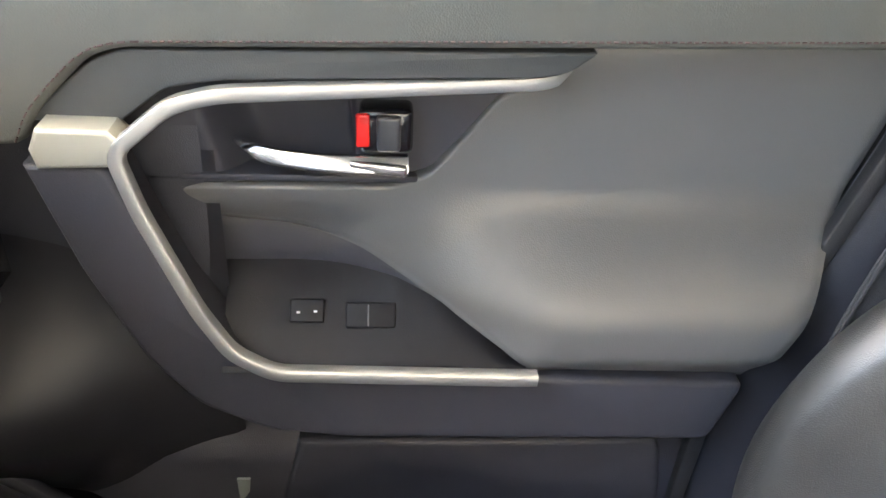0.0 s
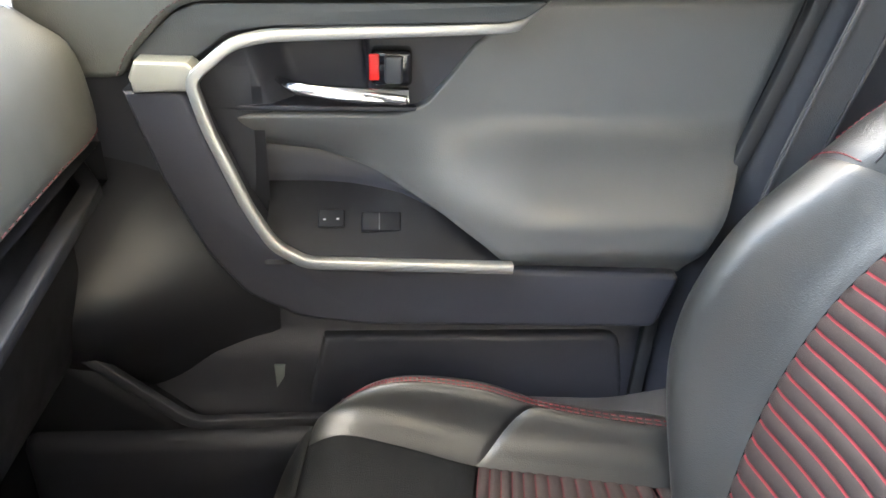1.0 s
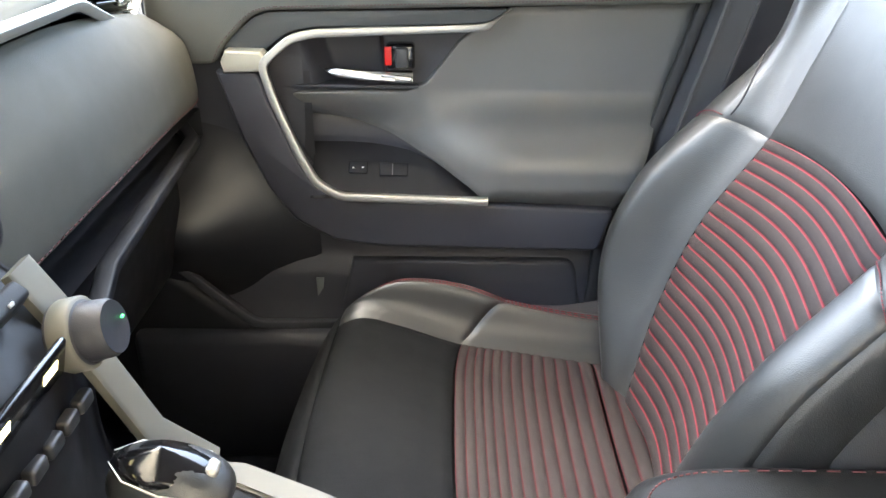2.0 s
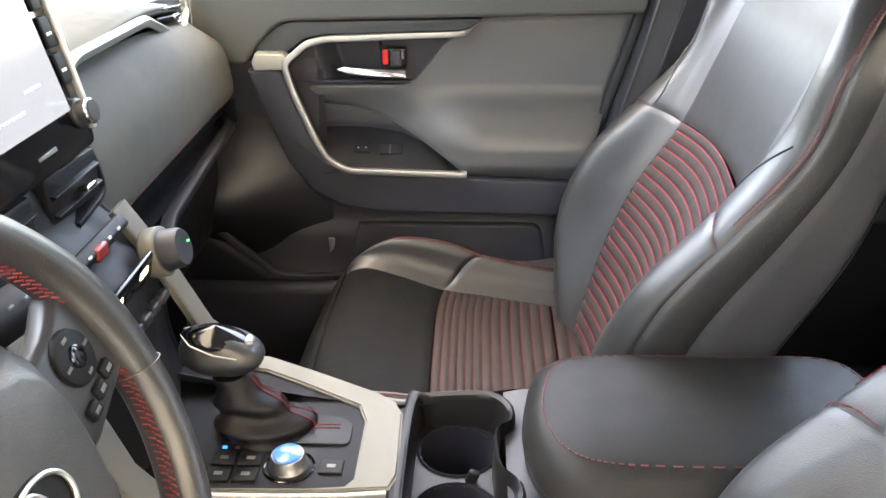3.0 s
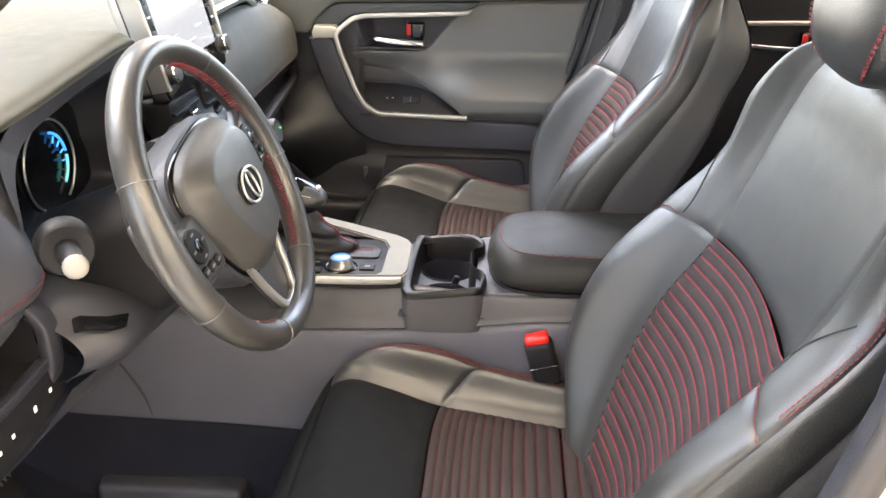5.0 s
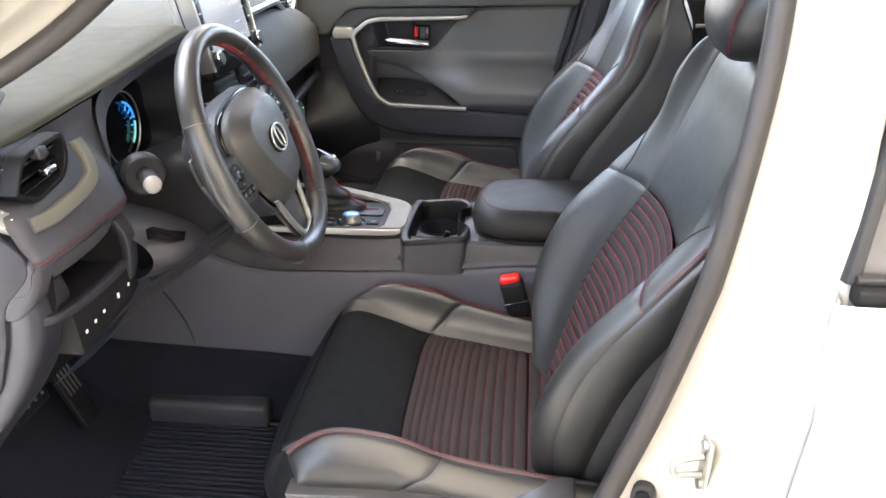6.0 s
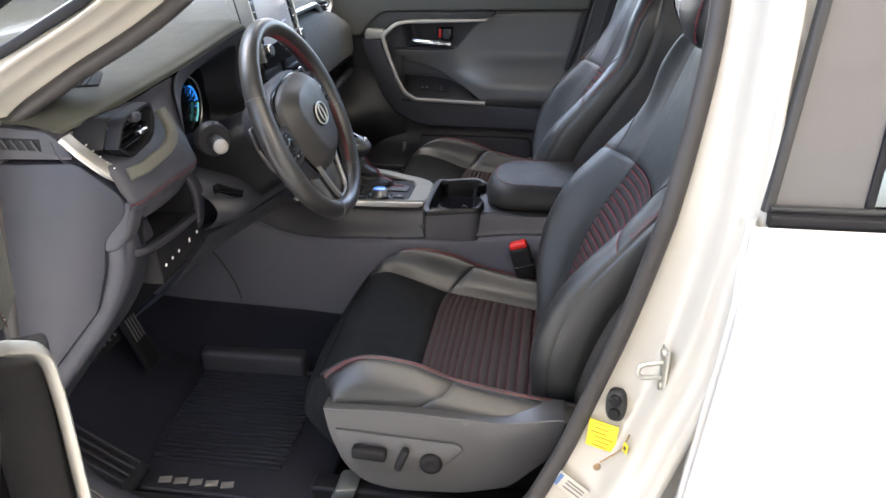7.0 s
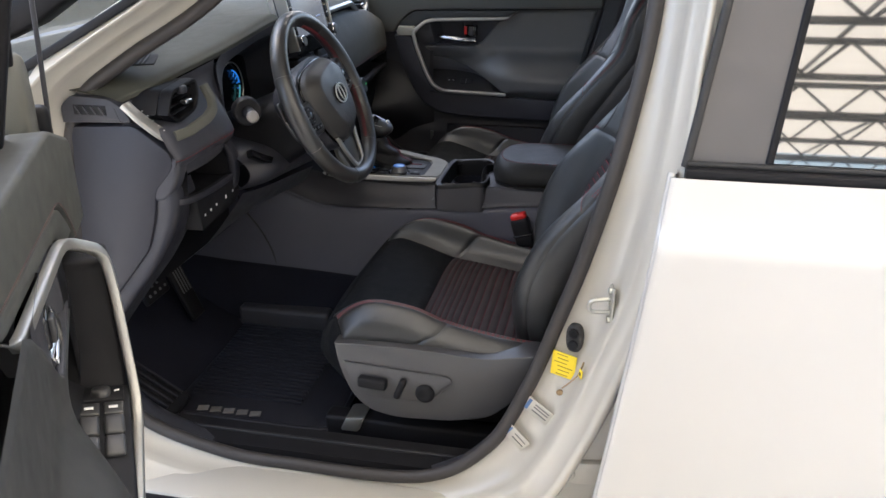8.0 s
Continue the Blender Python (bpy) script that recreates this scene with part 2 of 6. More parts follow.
def prism(outline, axis, a, b, r=0.004, seg=2):
    """A flat outline in the plane across axis, thick from a to b along it, with rounded rims."""
    put = {"x": lambda q, d: (d, q[0], q[1]), "y": lambda q, d: (q[0], d, q[1]), "z": lambda q, d: (q[0], q[1], d)}[axis]
    bm = bmesh.new()
    f = bm.faces.new([bm.verts.new(put(q, a)) for q in outline])
    e = bmesh.ops.extrude_face_region(bm, geom=[f])
    bmesh.ops.translate(bm, vec=Vector(put((0, 0), b - a)), verts=[v for v in e["geom"] if isinstance(v, bmesh.types.BMVert)])
    bmesh.ops.recalc_face_normals(bm, faces=bm.faces)
    if r:
        rims = [ed for ed in bm.edges if len(ed.link_faces) == 2 and max(len(fc.verts) for fc in ed.link_faces) > 4 or len(outline) == 4]
        bmesh.ops.bevel(bm, geom=rims, offset=r, segments=seg, affect="EDGES", profile=0.5, clamp_overlap=True)
    return from_bm(bm)


def lathe(profile, centre, axis, sides=28):
    """A turned body: (distance along axis, radius) pairs."""
    ax = Vector(axis).normalized()
    a = ax.orthogonal().normalized()
    b = ax.cross(a)
    ang = np.linspace(0, 2 * np.pi, sides, endpoint=False)
    rings = []
    for d, r in profile:
        c = np.array(Vector(centre) + ax * d)
        rings.append(c + r * (np.cos(ang)[:, None] * np.array(a) + np.sin(ang)[:, None] * np.array(b)))
    return skin(rings)


def smooth_line(points, count, closed=False):
    p = [tuple(q) for q in points]
    if closed:
        n = len(p)
        t = np.linspace(2, 2 + n, count, endpoint=False)
        return weights(t, n + 5) @ np.array(p[-2:] + p + p[:3], float)
    return spline(p, count)


def chamfered(points, cut, count=6):
    """A polyline with its corners rounded off by about cut metres."""
    p = [np.array(q, float) for q in points]
    out = [p[0]]
    for a, b, c in zip(p, p[1:], p[2:]):
        d1, d2 = a - b, c - b
        k1, k2 = min(cut, np.linalg.norm(d1) * 0.45), min(cut, np.linalg.norm(d2) * 0.45)
        s, e = b + d1 / np.linalg.norm(d1) * k1, b + d2 / np.linalg.norm(d2) * k2
        for t in np.linspace(0, 1, count):
            out.append((1 - t) ** 2 * s + 2 * t * (1 - t) * b + t**2 * e)
    return out + [p[-1]]


def dense(points, step):
    p = [np.array(q, float) for q in points]
    out = []
    for a, b in zip(p, p[1:]):
        k = max(1, int(np.linalg.norm(b - a) / step))
        out += [a + (b - a) * i / k for i in range(k)]
    return out + [p[-1]]

# ---- ground, shelter and surroundings ----
structure("ground", rbox((0, 0, -0.05), (160, 160, 0.1), 0.01), CONCRETE, "worn grey concrete floor of a covered lot", "floor")


def shelter():
    """A light roof of pale sheets on dark lattice girders, over the lot."""
    v, f = [], []
    for k, y in enumerate(np.linspace(-33.5, 2.5, 73)):
        for x in (-2.1, 28):
            v.append((x, y, 5.1 + 0.03 * (k % 2)))
    for k in range(72):
        f.append((2 * k, 2 * k + 1, 2 * k + 3, 2 * k + 2))
    structure("canopy_roof", mesh(v, f, False), ROOF_SHEET, "pale translucent canopy roof sheets", "roof")
    rod = lambda a, b, r: tube([a, b], r, 6)
    for k, y in enumerate((-33.2, -28.5, -24.0, -19.5, -15.5, -11.8, -8.2, -5.0, -2.0)):
        g = thing("roof_girder", (0, y, 4.2), "dark steel lattice girder under the canopy", "girder", "canopy girders")
        part("top_chord", rod((-2.1, y, 4.95), (28, y, 4.95), 0.07), TRUSS, g)
        part("bottom_chord", rod((-2.1, y, 4.3), (28, y, 4.3), 0.065), TRUSS, g)
        for i in range(20):
            x0 = -2.1 + i * 1.5
            part("web_bar", rod((x0, y, 4.3), (x0 + 0.75, y, 4.95), 0.034), TRUSS, g)
            part("web_bar", rod((x0 + 0.75, y, 4.95), (x0 + 1.5, y, 4.3), 0.034), TRUSS, g)
    for x in np.linspace(-2.0, 27, 10):
        b = thing("roof_purlin", (x, -15.5, 5.0), "dark steel purlin under the canopy", "purlin", "canopy purlins")
        part("bar", rbox((x, -15.5, 5.03), (0.05, 35.8, 0.08), 0.006), TRUSS, b)


shelter()


def stone_wall():
    """A low wall of brown blocks at the front edge of the lot."""
    back = structure("wall_front", rbox((-9.2, 2.0, 1.05), (0.3, 24, 2.1), 0.02), MORTAR, "low brown stone block wall ahead of the car", "wall")
    block = rbox((0, 0, 0), (0.12, 0.56, 0.25), 0.02, None, 1)
    block.materials.append(STONE)
    for row in range(7):
        for col in range(40):
            ob = new("block", block)
            ob.parent = back
            ob.location = (-9.04, -9.6 + 0.585 * col + 0.29 * (row % 2), 0.16 + 0.28 * row)


def varied(m, spread):
    """Each piece a little lighter or darker than the next."""
    n, l = m.node_tree.nodes, m.node_tree.links
    info, hue = n.new("ShaderNodeObjectInfo"), n.new("ShaderNodeHueSaturation")
    rng = n.new("ShaderNodeMapRange")
    rng.inputs["To Min"].default_value, rng.inputs["To Max"].default_value = 1 - spread, 1 + spread
    l.new(info.outputs["Random"], rng.inputs["Value"])
    l.new(rng.outputs["Result"], hue.inputs["Value"])
    l.new(n["Mix"].outputs["Result"], hue.inputs["Color"])
    l.new(hue.outputs["Color"], n["Principled BSDF"].inputs["Base Color"])
    return m


STONE = varied(mat("brown_stone", (0.050, 0.038, 0.028), 0.85, grain=40, bump=0.5, scale=6, vary=0.3), 0.45)
MORTAR = mat("grey_mortar", (0.06, 0.055, 0.05), 0.9, grain=80, bump=0.4)
stone_wall()

# ---- car body ----
OPENING = [(-0.10, 1.245), (-0.245, 1.156), (-0.338, 1.09), (-0.366, 1.02), (-0.385, 0.86), (-0.40, 0.62), (-0.34, 0.455), (-0.17, 0.388),
           (0.0, 0.376), (0.25, 0.386), (0.375, 0.472), (0.444, 0.603), (0.496, 0.753), (0.535, 0.879), (0.582, 1.075), (0.609, 1.262),
           (0.60, 1.42), (0.50, 1.535), (0.28, 1.545), (0.08, 1.40)]


def opening_net(profile, count=160):
    """Rings round the driver's door opening; profile gives (outward step, y)."""
    p = smooth_line([(x, 0, z) for x, z in OPENING], count, True)
    t = np.roll(p, -1, 0) - np.roll(p, 1, 0)
    n = np.stack([-t[:, 2], 0 * t[:, 0], t[:, 0]], 1)
    n /= np.linalg.norm(n, axis=1, keepdims=True)
    n *= -1 if ((p - p.mean(0)) * n).sum() < 0 else 1
    k = np.where(n[:, 0] > 0, 0.2 + 0.8 * np.clip(n[:, 0] * 1.5, 0, 1), 0.25 + 0.35 * np.abs(n[:, 0]))
    k = np.where(n[:, 2] > 0.3, 0.8, k)
    k *= 1 - 0.38 * np.clip((p[:, 2] - 0.98) / 0.1, 0, 1)
    k = np.where((n[:, 0] < 0) & (n[:, 2] > 0.1), 0.36, k)
    k = np.convolve(np.r_[k[-6:], k, k[:6]], np.ones(13) / 13, "valid")
    lean = np.clip((p[:, 2] - 1.0) / 0.55, 0, 1) * 0.13
    rings = []
    for o, y in profile:
        q = p + n * (k * o)[:, None]
        q[:, 1] = y + lean
        rings.append(q)
    return np.array(rings)


def closed_bands(rings):
    r = np.concatenate([rings, rings[:, :1]], 1)
    return grid_mesh(r)


body = thing("car_body", (0.2, 0.015, 0.2), "white pearl car body with an open front door frame", "car body")
flange = opening_net([(0.0, -0.725), (0.004, -0.738), (0.030, -0.745), (0.056, -0.754), (0.068, -0.782), (0.074, -0.797), (0.080, -0.803), (0.092, -0.807),
                      (0.102, -0.838), (0.108, -0.846), (0.116, -0.847), (0.124, -0.830), (0.132, -0.800), (0.20, -0.790)])
part("door_frame", closed_bands(flange), PAINT_SHADED, body, "white painted door frame with stepped flanges")
seal_path = opening_net([(0.001, -0.742)])[0]
part("door_seal", tube(seal_path, 0.0125, 10, True), SEAL, body, "black rubber door seal")
part("frame_trim", closed_bands(opening_net([(0.004, -0.735), (-0.004, -0.715), (0.012, -0.69), (0.05, -0.67), (0.09, -0.665)])), PLASTIC, body, "dark inner frame trim")
part("rocker_cladding", rbox((0.1, -0.885, 0.30), (1.3, 0.05, 0.14), 0.015), BLACK, body, "black rocker cladding")
part("rocker_panel", prism([(-0.73, 0.36), (-0.87, 0.375), (-0.88, 0.30), (-0.72, 0.28)], "x", -0.6, 0.62, 0.008), PAINT_SHADED, body)
part("pillar_base", prism([(0.47, 0.30), (0.85, 0.30), (0.85, 1.03), (0.64, 1.03), (0.60, 0.80), (0.53, 0.55)], "y", -0.800, -0.760, 0.01), PAINT_SHADED, body)
part("underbody", rbox((0.4, 0.015, 0.27), (3.2, 1.5, 0.10), 0.02), BLACK, body)
# roof, windscreen surround and the far flank
roof_net = np.array([[(x, 0.015 + y, 1.60 + 0.05 * (1 - (y / 0.6) ** 2) - 0.04 * ((x - 0.8) / 0.9) ** 2) for y in np.linspace(-0.6, 0.6, 5)] for x in np.linspace(-0.12, 1.75, 5)])
part("roof_skin", patch(roof_net, 0, 4, 0, 4, 12, 12, 0), PAINT, body)
lining = roof_net.copy()
lining[..., 2] -= 0.035
part("roof_lining", patch(lining, 0, 4, 0, 4, 12, 12, 0), HEADLINER, body, "unseen woven roof lining, darkened to cut bounced light")
for s, nm in ((-1, "left"), (1, "right")):
    y = lambda z: 0.015 + s * (0.78 - 0.20 * max(0, (z - 1.05) / 0.55))
    part("windscreen_pillar", band([(-0.86, y(1.06), 1.05), (-0.45, y(1.24) - s * 0.03, 1.225), (-0.06, y(1.5) - s * 0.03, 1.485), (0.10, y(1.58), 1.585)], (0, 0, 1), 0.085, 0.06), PAINT if s > 0 else BLACK, body)
    part("roof_rail", band([(0.05, y(1.58), 1.575), (0.8, y(1.6), 1.605), (1.75, y(1.56), 1.56)], (0, 0, 1), 0.09, 0.06), PAINT, body)
part("middle_pillar", band([(0.53, 0.745, 0.40), (0.56, 0.745, 1.05), (0.60, 0.64, 1.57)], (0, 1, 0), 0.10, 0.05), PLASTIC, body, "dark middle pillar cover")
part("rear_pillar", band([(1.62, 0.70, 1.0), (1.75, 0.62, 1.57)], (0, 1, 0), 0.16, 0.05), PLASTIC, body)
part("rear_pillar", band([(1.62, -0.67, 1.0), (1.75, -0.59, 1.57)], (0, 1, 0), 0.16, 0.05), PLASTIC, body)
part("tail_panel", rbox((1.78, 0.015, 0.72), (0.06, 1.5, 0.76), 0.02), PLASTIC, body)
part("windscreen_moulding", band([(-0.56, -0.775, 1.060), (-0.375, -0.765, 1.160), (-0.275, -0.757, 1.212), (-0.187, -0.750, 1.260), (-0.05, -0.72, 1.36), (0.10, -0.66, 1.49)], (0, 0, 1), 0.020, 0.014), BLACK, body, "black windscreen moulding")
part("cowl", rbox((-1.02, 0.015, 1.02), (0.20, 1.45, 0.08), 0.02), BLACK, body, "black cowl under the windscreen")
bonnet = np.array([[(x, 0.015 + y, 1.06 - 0.10 * ((-1.1 - x) / 0.9) ** 2 - 0.06 * (y / 0.75) ** 2) for y in np.linspace(-0.75, 0.75, 5)] for x in np.linspace(-1.10, -2.0, 4)])
part("bonnet", patch(bonnet, 0, 3, 0, 4, 12, 16, 0), PAINT, body)
part("bulkhead", rbox((-0.80, 0.015, 0.72), (0.05, 1.5, 0.70), 0.02), CARPET, body)
screen_net = np.array([[(-0.97 + 0.93 * k, 0.015 + yy * (0.72 - 0.10 * k), 1.075 + 0.50 * k - 0.02 * (1 - yy * yy) * 0) for yy in np.linspace(-1, 1, 5)] for k in np.linspace(0, 1, 5)])
ws = part("windscreen", patch(screen_net, 0, 4, 0, 4, 14, 14, 0), CLEAR, body, "clear windscreen glass")
ws.visible_shadow = False

# floor
floor_net = np.array([[(x, y, z) for y in (-0.73, -0.40, 0.0, 0.40, 0.84)] for x, z in ((1.75, 0.40), (0.9, 0.37), (0.0, 0.345), (-0.30, 0.35), (-0.48, 0.42), (-0.75, 0.62))])
structure("floor", patch(floor_net, 0, 5, 0, 4, 40, 12, 0), CARPET, "black carpeted car floor", "floor")
kick = thing("kick_panel", (-0.45, -0.70, 0.5), "dark plastic kick panel beside the footwell", "trim panel")
part("panel", band([(-0.78, -0.705, 0.50), (-0.60, -0.705, 0.50), (-0.47, -0.712, 0.46)], (0, 0, 1), 0.02, 0.26), PLASTIC, kick)
sill = thing("sill_cover", (0.05, -0.70, 0.36), "black plastic sill cover along the doorway", "trim")
part("plate", prism([(-0.725, 0.392), (-0.66, 0.400), (-0.62, 0.36), (-0.62, 0.33), (-0.725, 0.33)], "x", -0.42, 0.46, 0.008), BLACK, sill)
part("ridge", band([(-0.40, -0.690, 0.399), (0.44, -0.690, 0.399)], (0, 0, 1), 0.006, 0.006), RUBBER, sill)
part("end_cap", rbox((0.45, -0.68, 0.38), (0.04, 0.07, 0.06), 0.012), BLACK, sill)


# ---- rear left door, closed ----
def rear_door():
    d = thing("rear_door", (1.1, -0.88, 0.3), "closed white rear car door with dark privacy glass", "car door")
    prof = [(0.30, -0.870), (0.45, -0.905), (0.62, -0.915), (0.80, -0.912), (0.92, -0.905), (0.955, -0.900), (0.975, -0.885), (1.01, -0.872), (1.043, -0.862)]
    edge = lambda z: 0.570 + 0.128 * (z - 0.42)
    net = np.array([[(edge(z) + s * (1.72 - edge(z)), y + 0.02 * s * s, z) for s in (0, 0.02, 0.3, 0.6, 1.0)] for z, y in prof])
    net[:, 0, 1] += 0.012
    part("skin", patch(net, 0, 8, 0, 4, 60, 30, 0), PAINT, d, "white pearl painted door skin")
    rim = net[:, 0].copy()
    part("front_edge", grid_mesh(np.stack([spline(rim, 40), spline(rim + (0.004, 0.02, 0), 40), spline(rim + (0.006, 0.07, 0), 40)])), PAINT, d)
    part("edge_flange", tube(spline(rim + (-0.004, 0.012, 0), 40), 0.006, 8), PAINT, d)
    gy = lambda z: -0.828 + 0.20 * (z - 1.05)
    fx = lambda z: 0.667 + 0.16 * (z - 1.05)
    quad = lambda x0, x1, z0, z1, lift: grid_mesh(np.array([[(x0(z), gy(z) - lift, z), (x1(z), gy(z) - lift, z)] for z in np.linspace(z0, z1, 6)]))
    post = lambda z: 0.768 + 0.13 * (z - 1.05)
    part("pillar_cover", quad(fx, lambda z: post(z) - 0.002, 1.055, 1.50, 0.004), APPLIQUE, d, "dark grey pillar cover film")
    part("pillar_edge", band([(fx(z) - 0.004, gy(z) - 0.001, z) for z in np.linspace(1.05, 1.5, 8)], (1, 0, 0), 0.02, 0.012), RUBBER, d)
    part("run_channel", band([(post(z) + 0.002, gy(z) - 0.004, z) for z in np.linspace(1.06, 1.5, 8)], (1, 0, 0), 0.010, 0.010), BLACK, d)
    part("pane", quad(post, lambda z: 1.62, 1.055, 1.50, 0.0), TINTED, d, "dark privacy glass pane")
    part("belt_moulding", band([(0.662, -0.848, 1.047), (1.2, -0.846, 1.045), (1.68, -0.84, 1.043)], (0, 0, 1), 0.022, 0.016), BLACK, d, "black belt moulding")
    part("belt_lip", band([(0.664, -0.840, 1.058), (1.2, -0.836, 1.056), (1.68, -0.83, 1.054)], (0, 0, 1), 0.010, 0.007), RUBBER, d)
    part("inner_panel", rbox((1.22, -0.72, 0.72), (0.9, 0.05, 0.66), 0.02), PLASTIC, d)


rear_door()


# ---- seats ----
SEAT_TRIM = mat("grey_seat_plastic", (0.040, 0.0395, 0.042), 0.38, grain=1000, bump=0.12, cells=True, spec=0.75, wear=0.06)


SEAT_SIDE = mat("seat_side_leather", (0.042, 0.042, 0.043), 0.46, grain=900, bump=0.16, vary=0.12, cells=True, wear=0.05, spec=0.45)


def mirror_net(half, cy):
    """A full net from half columns (centre first) given as (x, dy, z)."""
    left = [[(x, cy - dy, z) for x, dy, z in reversed(row[1:])] for row in half]
    right = [[(x, cy + dy, z) for x, dy, z in row] for row in half]
    return np.array([a + b for a, b in zip(left, right)])


def cushion_net(cy, dx, dz):
    #        x      z      edge   edge z crest  crest z side z corner step
    rows = [(0.030, 0.470, 0.190, 0.470, 0.220, 0.475, 0.480, 0.090), (-0.018, 0.535, 0.192, 0.537, 0.222, 0.545, 0.540, 0.088), (0.006, 0.602, 0.194, 0.606, 0.224, 0.614, 0.596, 0.062),
            (0.060, 0.632, 0.194, 0.637, 0.226, 0.653, 0.625, 0.020), (0.125, 0.624, 0.190, 0.626, 0.224, 0.676, 0.646, 0.0), (0.205, 0.598, 0.186, 0.600, 0.222, 0.668, 0.642, 0.0),
            (0.280, 0.588, 0.182, 0.590, 0.222, 0.642, 0.622, 0.0), (0.380, 0.574, 0.178, 0.576, 0.220, 0.621, 0.607, 0.0), (0.500, 0.560, 0.172, 0.562, 0.216, 0.606, 0.598, 0.0)]
    half = []
    for x, z, e, ze, c, zc, zs, step in rows:
        half.append([(x + dx, 0, z + dz - 0.004), (x + dx + step * 0.20, e, ze + dz), (x + dx + step * 0.55, c, zc + dz), (x + dx + step, 0.258, zs + dz), (x + dx + step * 1.05, 0.268, min(zs - 0.02, 0.600) + dz)])
    return mirror_net(half, cy)


def back_net(cy, dx, dz):
    #        x      z      edge   bulge  side   side fwd  crest
    rows = [(0.420, 0.545, 0.090, 0.020, 0.165, -0.020, 0.60), (0.472, 0.680, 0.142, 0.078, 0.248, 0.044, 0.58), (0.520, 0.800, 0.158, 0.080, 0.266, 0.056, 0.56),
            (0.576, 0.912, 0.150, 0.048, 0.264, 0.034, 0.54), (0.612, 1.000, 0.158, 0.028, 0.250, 0.004, 0.60), (0.642, 1.085, 0.158, 0.030, 0.244, 0.008, 0.60),
            (0.664, 1.148, 0.140, 0.020, 0.214, -0.006, 0.60), (0.700, 1.172, 0.110, 0.004, 0.175, -0.006, 0.60), (0.745, 1.150, 0.095, -0.002, 0.160, -0.004, 0.60)]
    half = []
    dish = (0.004, 0.012, 0.012, 0.006, 0.004, 0.002, 0.0, 0.0, 0.0)
    for i, (x, z, e, bulge, side, fwd, crest) in enumerate(rows):
        at = lambda d: (x + dx - 0.93 * d, z + dz + 0.36 * d)
        c0, c1, c2, c3 = at(-0.003), at(dish[i]), at(bulge), at(fwd)
        c4 = at(-0.095 if i < 6 else -0.045)
        mid = e + (side - e) * crest
        half.append([(c0[0], 0, c0[1]), (c1[0], e, c1[1]), (c2[0], mid, c2[1]), (c3[0], side, c3[1]), (c4[0], side - 0.010, c4[1])])
    return mirror_net(half, cy)


def levelled(net):
    """The net with its middle three columns carried straight on, for a flat insert between raised sides."""
    out = net.copy()
    out[:, 2], out[:, 6] = 2 * net[:, 3] - net[:, 4], 2 * net[:, 5] - net[:, 4]
    return out


def ribbed(net, u0, u1, v0, v1, count, flip=False, per=12, stripe=None):
    """Padded rows parted by red piped lines: one mesh with two materials."""
    nu, nv = count * per + 1, 22
    s, r = np.meshgrid(np.linspace(0, 1, nu), np.linspace(0, 1, nv), indexing="ij")
    vb = lambda b, q: b(q) if callable(b) else np.full_like(q, b)
    ub0, ub1 = vb(u0, r), vb(u1, r)
    u = ub0 + (ub1 - ub0) * s
    v = vb(v0, s) + (vb(v1, s) - vb(v0, s)) * r
    p, n = net_at(net, u, v), net_normals(net, u, v)
    n = -n if flip else n
    wave = np.abs(np.sin(np.pi * count * s))
    edge = np.minimum(r, 1 - r) * 0.3
    off = 0.0026 * wave**0.7 - 0.004 * np.exp(-((edge / 0.008) ** 2))
    me = grid_mesh(p + n * off[..., None], not flip)
    me.materials.append(RIBBED)
    me.materials.append(stripe or RED_STRIPE)
    red = [1 if (k // (nv - 1)) % per in (0, per - 1) else 0 for k in range(len(me.polygons))]
    me.polygons.foreach_set("material_index", red)
    return me


